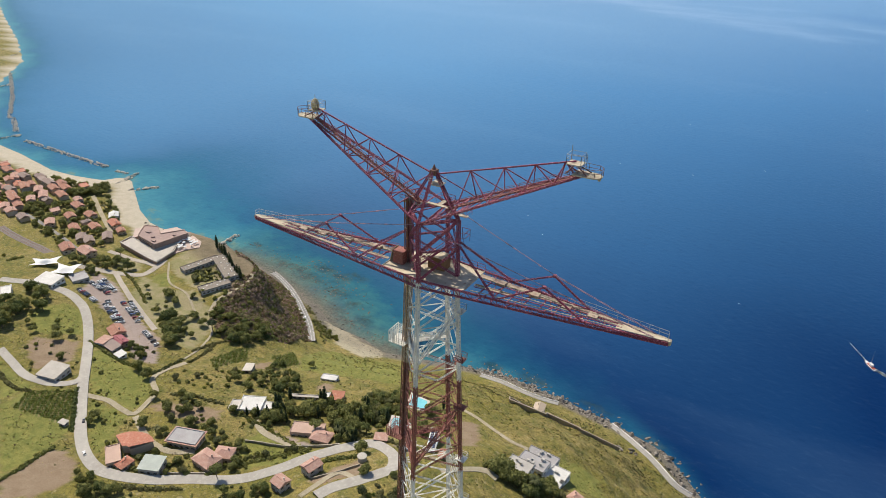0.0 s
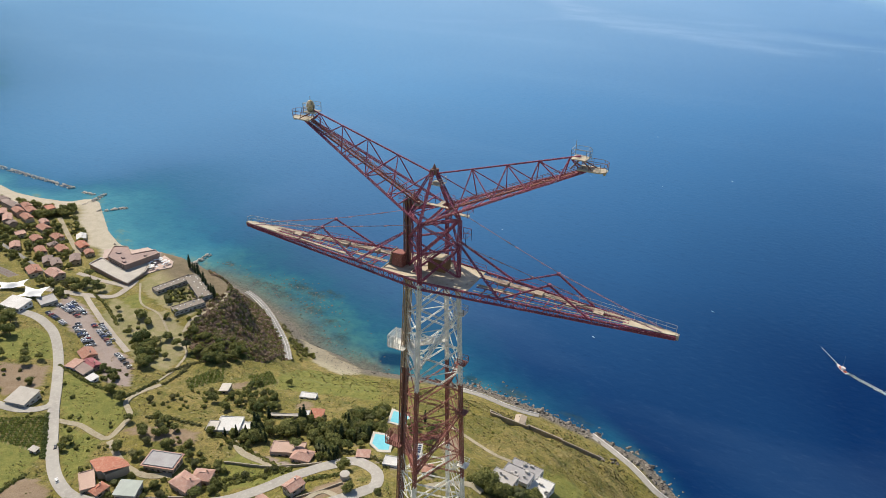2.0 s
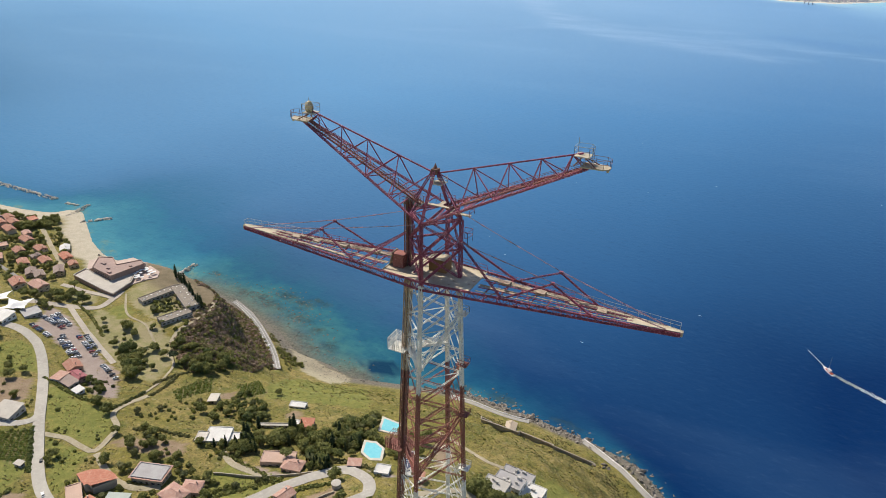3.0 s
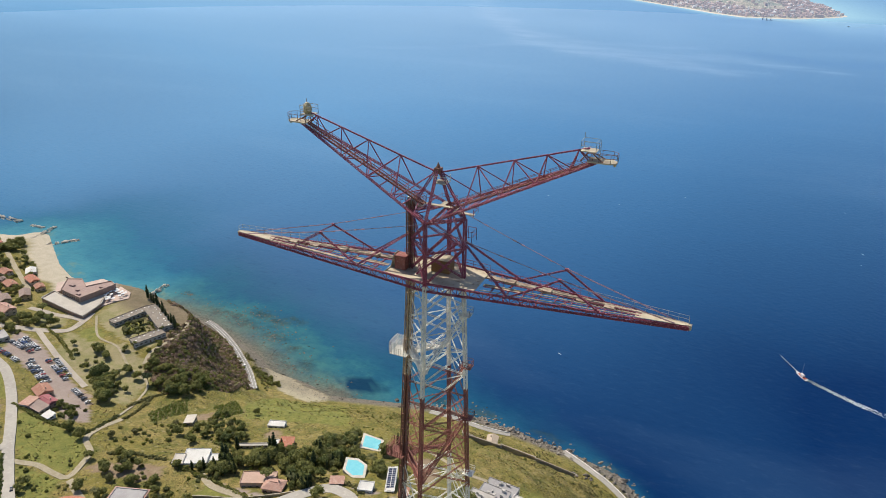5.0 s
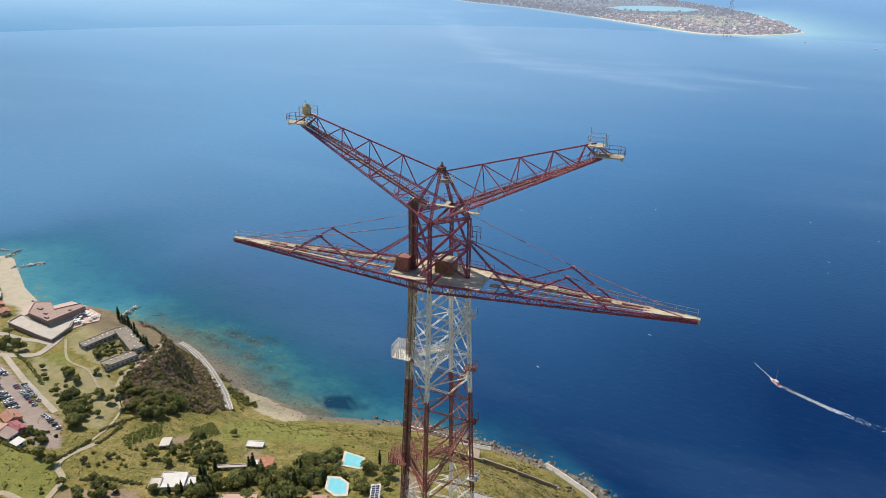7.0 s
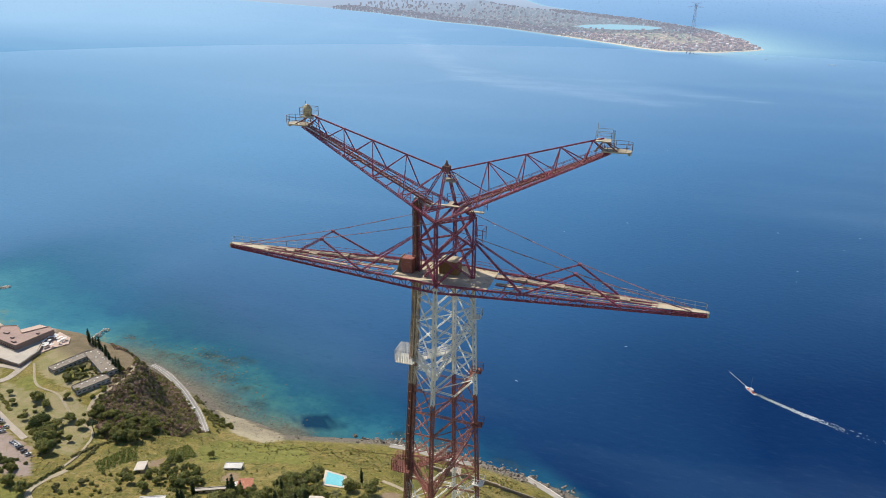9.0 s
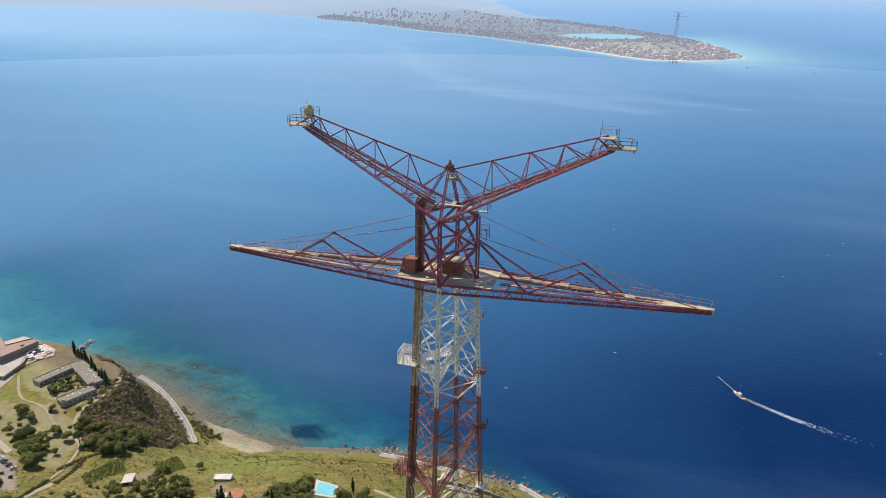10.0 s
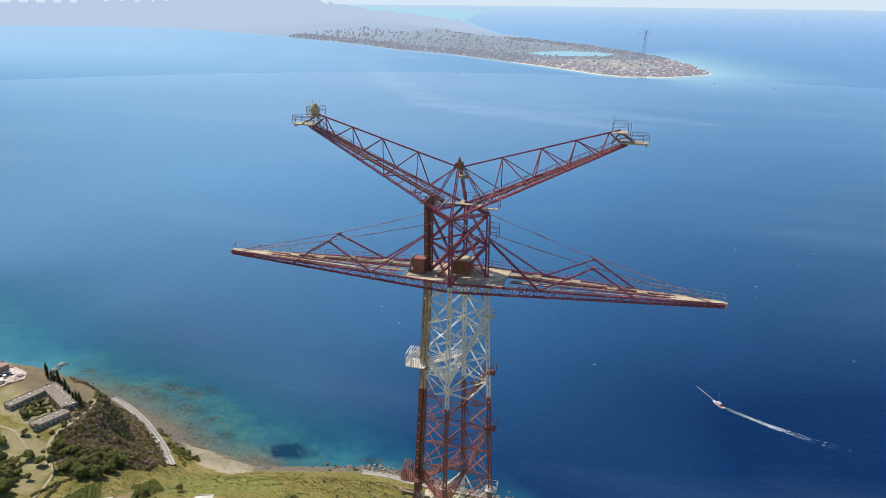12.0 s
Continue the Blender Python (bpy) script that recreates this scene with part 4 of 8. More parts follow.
        tpart("winch_box", lambda b: b.box(s * x - 0.7, y - 1.35, DECK + 0.104, s * x + 0.7, y - 0.2, DECK + (0.55 if x < 20 else 0.32)), WALKPLATE)
    if s < 0:
        for k in range(17):
            x0, x1 = 15.5 + k * 1.0, 15.5 + (k + 1) * 1.0 - 0.05
            y = -0.66 * chord_y((x0 + x1) / 2)
            tpart("walkway_plank", lambda b: b.box(s * x1, y - 0.35, DECK + 0.02, s * x0, y + 0.35, DECK + 0.1), WALKPLATE)
    for q, bar in ((0.42, PLATE), (0.2, RED), (-0.2, PLATE), (-0.45, RED), (-0.8, PLATE)):
        tpart("boom_pipe", lambda b: b.tube([(s * 8.2, q * chord_y(8.2), DECK + 0.16), (s * 20, q * chord_y(20), DECK + 0.2), (s * 31, q * chord_y(31), DECK + 0.16)], 0.065, 6), bar)
    tpart("inner_walkway", lambda b: b.box(min(s * 14, s * 8), -1.1, DECK + 0.02, max(s * 14, s * 8), -0.45, DECK + 0.09), WALKPLATE)
    tpart("handrail", lambda b: rail(b, [(s * 8, 0.62 * chord_y(8) + 0.42, DECK + 0.1), (s * 22, 0.62 * chord_y(22) + 0.42, DECK + 0.1)], 1.0, 0.045), RED)

    def tip_plate(b):
        y0 = chord_y(30.2) - 0.15
        ring = [(30.2, -y0), (36.4, -chord_y(36.4)), (37.3, -0.3), (37.3, 0.3), (36.4, chord_y(36.4)), (30.2, y0)]
        b.prism([(s * x, y) for x, y in (ring if s > 0 else ring[::-1])], DECK + 0.1, DECK + 0.17)
        b.box(min(s * 36.9, s * 37.7), -0.35, DECK - 0.55, max(s * 36.9, s * 37.7), 0.35, DECK + 0.12)
    tpart("tip_plate", tip_plate, PLATE)

    def boom_rail(b):
        z = DECK + 0.12
        far = [(s * x, chord_y(x) + 0.05, z) for x in (23.0, 28.0, 33.0, 37.2)]
        rail(b, far + [(s * 37.3, -0.4, z)], 1.05, 0.045, (0.5,))
    tpart("boom_rail", boom_rail, GALV)

# raised arms
ARM = 22.6
for s in (-1, 1):
    def low(q, f):
        return Vector((s * ARM * f, q * (4.4 + (0.6 - 4.4) * f), RING + (TOP + 3.9 - RING) * f))

    def high(f):
        return Vector((s * 21.6 * f, 0, TOP - 0.85 + 6.5 * f))
    for q in (-1, 1):
        tpart("arm_chord", lambda b: b.laced(low(q, 0), low(q, 1), 0.30, 0.42, 0.075, up=(0, 1, 0.4)), RED)
    tpart("arm_top_chord", lambda b: b.beam(high(0), high(1), 0.18, 0.2), RED)
    tops, lows = (0.282, 0.528, 0.74, 0.935), (0.0, 0.24, 0.46, 0.67, 0.85, 0.98)
    for k, ft in enumerate(tops):
        for q in (-1, 1):
            tpart("arm_web", lambda b: b.beam(high(ft), low(q, lows[k + 1]), 0.13), RED)
            tpart("arm_web", lambda b: b.beam(high(ft), low(q, lows[k + 2]), 0.13), RED)
    for q in (-1, 1):
        tpart("arm_web", lambda b: b.beam(Vector((0, 0, TOP - 0.5)), low(q, lows[1]), 0.13), RED)
    for k in range(11):
        f0, f1 = k / 11, (k + 1) / 11
        tpart("arm_tie", lambda b: b.beam(low(-1, f1), low(1, f1), 0.14), RED)
        if k < 8:
            tpart("arm_tie", lambda b: b.beam(low(-1 if k % 2 else 1, f0), low(1 if k % 2 else -1, f1), 0.13), RED)

    def arm_stair(b):
        for q in (-0.45, 0.45):
            o = Vector((0, q, 0))
            a, e = Vector((s * 2.2, 0, RING + 1.3)), low(0, 0.98) * 1
            e.y = 0
            b.laced(a + o, e + o, 0.2, 0.45, 0.06)
            for h in (0.5, 1.0):
                b.beam(a + o + Vector((0, 0, h)), e + o + Vector((0, 0, h)), 0.05)
            for k in range(15):
                m = a.lerp(e, k / 14) + o
                b.beam(m, m + Vector((0, 0, 1.0)), 0.045)
        for k in range(52):
            m = a.lerp(e, (k + 0.5) / 52)
            b.box(m.x - 0.15, -0.45, m.z - 0.02, m.x + 0.15, 0.45, m.z + 0.03)
    tpart("arm_walkway", arm_stair, REDBROWN)

    def end_deck(b):
        z = TOP + 4.0
        ring = [(21.6, -1.15), (24.6, -1.0), (25.3, -0.35), (25.3, 0.5), (24.6, 1.1), (21.6, 1.15)]
        b.prism([(s * x, y) for x, y in (ring if s > 0 else ring[::-1])], z, z + 0.16)
        b.box(s * 25.0 - 0.14, -0.2, z - 0.4, s * 25.0 + 0.14, 0.2, z)
    tpart("end_platform", end_deck, PLATE)

    def end_rail(b):
        z = TOP + 4.16
        rail(b, [(s * 21.6, -1.15, z), (s * 24.6, -1.0, z), (s * 25.3, -0.35, z), (s * 25.3, 0.5, z), (s * 24.6, 1.1, z), (s * 21.6, 1.15, z)], 1.1, 0.045)
        for y in (-0.9, 0.9):
            b.beam((s * 21.6, 0, TOP + 5.3), (s * 20.6, y, z - 0.2), 0.13)
            b.beam((s * 21.6, 0, TOP + 5.3), (s * 23.6, y, z), 0.13)
    tpart("end_rail", end_rail, RUST)

    def perch(b):
        z = TOP + 5.3
        b.box(s * 21.6 - 1.0, -0.95, z, s * 21.6 + 1.0, 0.95, z + 0.12)
    tpart("perch_floor", perch, PLATE)

    def perch_rail(b):
        z = TOP + 5.42
        x0, x1 = s * 21.6 - 1.0, s * 21.6 + 1.0
        rail(b, [(x0, -0.95, z), (x1, -0.95, z), (x1, 0.95, z), (x0, 0.95, z), (x0, -0.95, z)], 1.3, 0.05)
        b.beam((x0, 0.9, z), (x0, 0.9, z + 2.0), 0.07)
        b.beam((s * 22.9, -0.5, z - 1.4), (s * 22.9, -0.5, z + 1.3), 0.06)
        b.beam((s * 22.9, 0.5, z - 1.4), (s * 22.9, 0.5, z + 1.3), 0.06)
        for k in range(6):
            b.beam((s * 22.9, -0.5, z - 1.2 + 0.45 * k), (s * 22.9, 0.5, z - 1.2 + 0.45 * k), 0.045)
    tpart("perch_rail", perch_rail, GALV)


def beacon(b):
    z = TOP + 5.45
    prof = [(0.0, 0.5), (0.25, 0.62), (0.8, 0.66), (1.25, 0.55), (1.6, 0.3), (1.72, 0.05)]
    b.tube([(-21.8, -0.1, z + h) for h, r in prof], [r for h, r in prof], 14)


BRASS = paint("weathered_ochre_beacon", (0.58, 0.47, 0.27), (0.46, 0.36, 0.19), (0.24, 0.17, 0.09), 0.8, 3.0, (0.5, 0.65), 0.5)
tpart("beacon_lamp", beacon, BRASS, "tarnished domed warning beacon")


def cabin(name, x, y, w, d, h, mat, label):
    def body(b):
        b.prism([(x - w / 2, y - d / 2), (x + w / 2, y - d / 2), (x + w / 2, y + d / 2), (x - w / 2, y + d / 2)], DECK + 0.1, DECK + h)
    c = tpart(name, body, mat, label)
    tpart("cabin_roof", lambda b: b.box(x - w / 2 - 0.12, y - d / 2 - 0.12, DECK + h, x + w / 2 + 0.12, y + d / 2 + 0.12, DECK + h + 0.1), PLATE if name == "machine_cabin" else mat, parent=c)
    for k in range(5):
        xx = x - w / 2 + w * (k + 0.5) / 5
        tpart("cabin_rib", lambda b: b.box(xx - 0.03, y - d / 2 - 0.04, DECK + 0.15, xx + 0.03, y - d / 2 - 0.002, DECK + h), mat, parent=c)


cabin("machine_cabin", 0.5, 1.0, 3.0, 2.0, 2.2, OCHRE, "ochre sheet-metal machine cabin")
cabin("hoist_cabin", -5.6, -0.9, 1.8, 1.5, 2.3, REDBROWN, "red sheet-metal hoist cabin")


def lean_to(b):
    b.add([(-7.3, -1.6, DECK + 0.1), (-6.6, -1.6, DECK + 2.6), (-6.6, 0.0, DECK + 2.6), (-7.3, 0.0, DECK + 0.1), (-7.22, -1.6, DECK + 0.08), (-6.52, -1.6, DECK + 2.58), (-6.52, 0.0, DECK + 2.58), (-7.22, 0.0, DECK + 0.08)],
          [(0, 1, 2, 3), (7, 6, 5, 4), (0, 4, 5, 1), (1, 5, 6, 2), (2, 6, 7, 3), (3, 7, 4, 0)])


tpart("slanted_panel", lean_to, PLATE)
tpart("footing", lambda b: [b.box(corner(i, FOOT).x - 2.2, corner(i, FOOT).y - 2.2, FOOT - 8, corner(i, FOOT).x + 2.2, corner(i, FOOT).y + 2.2, FOOT + 0.4) for i in range(4)] and None, PLATE, "concrete footings")

# its sister across the strait
sister = copy_thing(tower, Matrix.Translation((0, 3646, 6)))
# haze over the strait is put into this pale steel colour
FARSTEEL = paint("hazy_far_steel", (0.46, 0.45, 0.50), (0.40, 0.38, 0.43), (0.52, 0.50, 0.53), 0.02, 0.1, bumpy=0)
for q in sister.children_recursive:
    for slot in q.material_slots:
        slot.link, slot.material = "OBJECT", FARSTEEL
tagged(sister, "twin lattice pylon standing on the far shore", "pylon")


# ---- roads, houses and other built things ----
def plain(name, base, second, worn, **k):
    return paint(name, base, second, worn, **k)


ROADMAT = plain("pale_asphalt", (0.42, 0.39, 0.34), (0.36, 0.33, 0.29), (0.49, 0.455, 0.40), s1=0.08, s2=0.5, wear=(0.5, 0.7), rough=0.95, bumpy=0.02)
ASPHALT = plain("grey_asphalt", (0.27, 0.26, 0.245), (0.22, 0.21, 0.2), (0.33, 0.31, 0.29), s1=0.08, s2=0.6, wear=(0.55, 0.7), rough=0.95, bumpy=0.02)
DRIVE = plain("pale_park_paving", (0.44, 0.385, 0.32), (0.37, 0.32, 0.27), (0.50, 0.45, 0.38), s1=0.1, s2=0.7, wear=(0.5, 0.7), rough=0.95, bumpy=0.02)
TRACK = plain("dirt_track", (0.39, 0.335, 0.24), (0.31, 0.265, 0.175), (0.46, 0.40, 0.30), s1=0.1, s2=0.7, wear=(0.5, 0.7), rough=1.0, bumpy=0.05)
SHOREROAD = plain("pale_concrete_road", (0.36, 0.335, 0.30), (0.30, 0.28, 0.25), (0.43, 0.41, 0.37), s1=0.1, s2=0.7, wear=(0.5, 0.7), rough=0.95, bumpy=0.02)
BALLAST = plain("rail_ballast", (0.24, 0.21, 0.185), (0.19, 0.165, 0.15), (0.3, 0.27, 0.24), s1=0.2, s2=2.0, rough=1.0)
LINEPAINT = plain("road_line_paint", (0.72, 0.71, 0.68), (0.62, 0.61, 0.58), (0.45, 0.44, 0.42), s1=0.3, s2=1.0, bumpy=0)
CREAM = plain("cream_plaster", (0.56, 0.47, 0.36), (0.48, 0.40, 0.31), (0.40, 0.33, 0.26), vary=0.12)
PINKWALL = plain("pink_plaster", (0.56, 0.40, 0.31), (0.48, 0.34, 0.27), (0.42, 0.30, 0.24), vary=0.1)
PALE = plain("grey_plaster", (0.50, 0.47, 0.43), (0.43, 0.40, 0.36), (0.33, 0.30, 0.27), vary=0.1)
WHITEWALL = plain("white_plaster", (0.80, 0.78, 0.74), (0.72, 0.70, 0.66), (0.58, 0.55, 0.5), wear=(0.62, 0.75))
WHITEROOF = plain("white_roof_coating", (0.68, 0.66, 0.62), (0.58, 0.56, 0.52), (0.44, 0.42, 0.38), wear=(0.52, 0.68))
GREYROOF = plain("grey_roof_sheet", (0.36, 0.345, 0.34), (0.30, 0.28, 0.275), (0.44, 0.42, 0.40))
CONCRETE = plain("weathered_concrete", (0.46, 0.42, 0.36), (0.39, 0.35, 0.30), (0.30, 0.27, 0.23))
STONEROOF = plain("pale_roof_paving", (0.56, 0.51, 0.44), (0.5, 0.45, 0.38), (0.42, 0.38, 0.32))
GREENROOF = plain("pale_green_sheet_roof", (0.42, 0.46, 0.40), (0.36, 0.39, 0.345), (0.48, 0.50, 0.45))
BROWNROOF = plain("brown_roof", (0.27, 0.19, 0.155), (0.22, 0.155, 0.13), (0.34, 0.26, 0.22))
GLASS, _n, _l, _b = make_mat("dark_window_glass", 0.08)
_b.inputs["Base Color"].default_value = (0.02, 0.025, 0.03, 1)
FRAME = plain("window_frame_paint", (0.55, 0.52, 0.47), (0.5, 0.46, 0.4), (0.35, 0.3, 0.26), bumpy=0)
SHUTTER = plain("brown_shutter", (0.16, 0.095, 0.06), (0.12, 0.075, 0.05), (0.22, 0.14, 0.1), bumpy=0)


def tiles(name, base, second, worn):
    """Clay roof tiles: rows of bumps and tiles of different tones."""
    m, N, L, b = make_mat(name, 0.85)
    p = coords(N, True)
    cells = N.new("ShaderNodeTexVoronoi")
    cells.inputs["Scale"].default_value = 1.6
    L.new(p, cells.inputs["Vector"])
    tone = N.new("ShaderNodeSeparateColor")
    L.new(cells.outputs["Color"], tone.inputs[0])
    c = mix(N, L, tone.outputs[0], base, second)
    c = mix(N, L, ramp(N, L, noise_node(N, L, coords(N), 0.5, 5, 0.7), 0.5, 0.68), c, worn)
    wv = N.new("ShaderNodeTexWave")
    wv.inputs["Scale"].default_value = 1.6
    L.new(p, wv.inputs["Vector"])
    L.new(c, b.inputs["Base Color"])
    bump(N, L, b, wv.outputs["Fac"], 0.6, 0.06)
    return m


TERRACOTTA = tiles("terracotta_tiles", (0.48, 0.19, 0.115), (0.40, 0.15, 0.095), (0.52, 0.29, 0.2))
REDTILE = tiles("red_clay_tiles", (0.42, 0.20, 0.135), (0.34, 0.16, 0.11), (0.46, 0.29, 0.21))
PINKTILE = tiles("pinkish_clay_tiles", (0.50, 0.29, 0.22), (0.43, 0.25, 0.2), (0.54, 0.38, 0.3))
MAGENTA = tiles("magenta_red_roof", (0.38, 0.12, 0.13), (0.31, 0.1, 0.11), (0.44, 0.22, 0.2))
TERRACE = plain("terracotta_paving", (0.50, 0.33, 0.25), (0.44, 0.29, 0.22), (0.55, 0.40, 0.32))


FOOTPRINTS, ROADLINES = [], []


def smooth_line(pts, step=3.0):
    """Points along a curve through pts, about step metres apart."""
    p = [np.array(q, float) for q in pts]
    p = [2 * p[0] - p[1]] + p + [2 * p[-1] - p[-2]]
    out = []
    for a, b, c, d in zip(p[:-3], p[1:-2], p[2:-1], p[3:]):
        n = max(2, int(np.hypot(*(c - b)) / step))
        for k in range(n):
            t = k / n
            out.append(0.5 * (2 * b + (c - a) * t + (2 * a - 5 * b + 4 * c - d) * t * t + (3 * b - a - 3 * c + d) * t ** 3))
    return np.array(out + [p[-2]])


def strip_mesh(name, line, offs, lift, skirt, mats, bed=None):
    d = np.gradient(line, axis=0)
    d /= np.maximum(np.hypot(d[:, 0], d[:, 1]), 1e-6)[:, None]
    nrm = np.stack([-d[:, 1], d[:, 0]], -1)
    cols = [line + nrm * o for o in offs]
    under = [line + nrm * o for o in (bed or offs)]
    z = np.max([height(c[:, 0], c[:, 1]) for c in under + [line]], axis=0)
    k = np.array([0.25, 0.5, 0.25])
    z = np.maximum(np.convolve(np.pad(z, 1, mode="edge"), k, "valid"), z - 0.4) + lift
    rows = [np.column_stack([cols[0] - nrm * 0.0, z - skirt])] + [np.column_stack([c, z]) for c in cols] + [np.column_stack([cols[-1], z - skirt])]
    P = np.stack(rows, 1)
    me = grid_mesh(name, P[..., 0], P[..., 1], P[..., 2])
    me.polygons.foreach_set("use_smooth", [False] * len(me.polygons))
    me.materials.append(mats)
    return me


def road_strip(name, pts, width, mat, label, lines=False, rails=False):
    line = smooth_line(pts)
    ROADLINES.append((line, width))
    bed = [-width / 2, -width / 4, 0, width / 4, width / 2]
    rd = tagged(new(name, strip_mesh(name, line, bed, 0.22, 2.5, mat)), label, "railway" if rails else name, kind="structure")
    if lines:
        for o in (-width / 2 + 0.5, 0, width / 2 - 0.5):
            ob = part("edge_line", strip_mesh("edge_line", line, [o - 0.12, o + 0.12], 0.25, 0.02, LINEPAINT, bed), None, rd)
        for o in (-width / 2 - 0.2, width / 2 + 0.2):
            part("parapet", strip_mesh("parapet", line, [o - 0.13, o + 0.13], 0.95, 2.5, CONCRETE, bed), None, rd)
    if mat is SHOREROAD:
        part("sea_wall", strip_mesh("sea_wall", line, [width / 2 + 0.05, width / 2 + 0.55], 0.7, 2.5, WHITEWALL, bed), None, rd, "white sea wall")
    if rails:
        for o in (-2.7, -1.3, 1.3, 2.7):
            part("rail", strip_mesh("rail", line, [o - 0.1, o + 0.1], 0.42, 0.3, RUST, bed), None, rd)
    return rd


def window_mesh(w, h):
    b = Builder()
    for x0, z0, x1, z1 in ((-w / 2 - 0.1, -0.1, -w / 2, h + 0.1), (w / 2, -0.1, w / 2 + 0.1, h + 0.1), (-w / 2, h, w / 2, h + 0.1), (-w / 2 - 0.15, -0.14, w / 2 + 0.15, 0)):
        b.box(x0, -0.08, z0, x1, 0.05, z1, 0)
    b.box(-w / 2, -0.01, 0, w / 2, 0.03, h, 1)
    b.box(-0.03, -0.04, 0, 0.03, 0.02, h, 0)
    for s in (-1, 1):
        b.box(s * (w / 2 + 0.33) - 0.22, -0.07, 0, s * (w / 2 + 0.33) + 0.22, -0.02, h, 2)
    return b.mesh("window", (FRAME, GLASS, SHUTTER))


WINDOW, TALL_WINDOW = window_mesh(1.1, 1.3), window_mesh(1.3, 2.0)
DOOR = mesh_of("door", lambda b: (b.box(-0.55, -0.06, 0, 0.55, 0.04, 2.1), b.box(-0.65, -0.08, 0, -0.55, 0.05, 2.2), b.box(0.55, -0.08, 0, 0.65, 0.05, 2.2), b.box(-0.65, -0.08, 2.1, 0.65, 0.05, 2.2), b.box(0.4, -0.1, 1.0, 0.46, -0.06, 1.12)), mats=(SHUTTER,))
PANEL_GLASS, _n, _l, _b = make_mat("solar_cells", 0.15)
_b.inputs["Base Color"].default_value = (0.05, 0.06, 0.10, 1)
SOLAR = mesh_of("solar_panel", lambda b: (b.box(-0.8, -1.0, 0, 0.8, 1.0, 0.06, 1), b.box(-0.74, -0.94, 0.06, 0.74, 0.94, 0.07, 0)), mats=(PANEL_GLASS, GALV))


def house(x, y, w, d, h, rz, roof, wall, roofmat, label, group="", solar=False):
    z = min(ground_z(x + a * w / 2.2, y + c * d / 2.2) for a in (-1, 0, 1) for c in (-1, 0, 1)) * 0.35 + ground_z(x, y) * 0.65
    FOOTPRINTS.append((x, y, max(w, d) * 0.56))
    e = thing("house", label, "house", (x, y, z), rz, group)
    body = Builder()
    body.box(-w / 2, -d / 2, -5, w / 2, d / 2, h)
    if roof == "gable":
        for s in (-1, 1):
            body.add([(s * w / 2, -d / 2, h), (s * w / 2, d / 2, h), (s * w / 2, 0, h + d * 0.2), (s * (w / 2 - 0.3), -d / 2, h), (s * (w / 2 - 0.3), d / 2, h), (s * (w / 2 - 0.3), 0, h + d * 0.2)],
                     [(0, 1, 2), (5, 4, 3), (0, 2, 5, 3), (1, 4, 5, 2)])
    part("wall", body.mesh("wall", (wall,)), None, e)
    r = Builder()
    o, t = 0.5, 0.22
    if roof == "flat":
        r.box(-w / 2 - 0.15, -d / 2 - 0.15, h, w / 2 + 0.15, d / 2 + 0.15, h + 0.2)
        for (x0, y0, x1, y1) in ((-w / 2 - 0.15, -d / 2 - 0.15, w / 2 + 0.15, -d / 2 + 0.15), (-w / 2 - 0.15, d / 2 - 0.15, w / 2 + 0.15, d / 2 + 0.15), (-w / 2 - 0.15, -d / 2 + 0.15, -w / 2 + 0.15, d / 2 - 0.15), (w / 2 - 0.15, -d / 2 + 0.15, w / 2 + 0.15, d / 2 - 0.15)):
            r.box(x0, y0, h + 0.2, x1, y1, h + 0.6)
    elif roof == "shed":
        k = d * 0.1
        r.add([(sx * (w / 2 + o), sy * (d / 2 + o), h + 0.05 + (k if sy > 0 else 0) + up) for up in (0, t) for sx, sy in ((-1, -1), (1, -1), (1, 1), (-1, 1))],
              [(3, 2, 1, 0), (4, 5, 6, 7), (0, 1, 5, 4), (1, 2, 6, 5), (2, 3, 7, 6), (3, 0, 4, 7)])
    else:
        rise = d * 0.2 + 0.1
        inset = d * 0.42 if roof == "hip" else -o
        a = [(-w / 2 - o, -d / 2 - o), (w / 2 + o, -d / 2 - o), (w / 2 + o, d / 2 + o), (-w / 2 - o, d / 2 + o)]
        lowz = h - 0.08
        v = [(px, py, lowz) for px, py in a] + [(px, py, lowz + t) for px, py in a] + [(-w / 2 + inset, 0, lowz + rise + t), (w / 2 - inset, 0, lowz + rise + t)]
        r.add(v, [(3, 2, 1, 0), (0, 1, 5, 4), (1, 2, 6, 5), (2, 3, 7, 6), (3, 0, 4, 7), (4, 5, 9, 8), (6, 7, 8, 9), (5, 6, 9), (7, 4, 8)])
    rf = part("roof", r.mesh("roof", (roofmat,)), None, e)
    if roof in ("hip", "gable"):
        part("ridge", mesh_of("ridge", lambda b: b.beam((-w / 2 + max(inset, 0), 0, h + d * 0.2 + 0.3), (w / 2 - max(inset, 0), 0, h + d * 0.2 + 0.3), 0.35, 0.2), mats=(roofmat,)), None, rf)
        part("chimney", mesh_of("chimney", lambda b: (b.box(w * 0.2, d * 0.12, h, w * 0.2 + 0.6, d * 0.12 + 0.6, h + d * 0.2 + 1.0), b.box(w * 0.2 - 0.1, d * 0.12 - 0.1, h + d * 0.2 + 1.0, w * 0.2 + 0.7, d * 0.12 + 0.7, h + d * 0.2 + 1.12)), mats=(wall,)), None, rf)
    storeys = max(1, round(h / 3.0))
    for side, (ln, off, ang) in enumerate(((w, d / 2, 0), (d, w / 2, math.pi / 2), (w, d / 2, math.pi), (d, w / 2, -math.pi / 2))):
        n = max(1, int(ln / 3.6))
        if x < -780 and side in (1, 2):
            continue
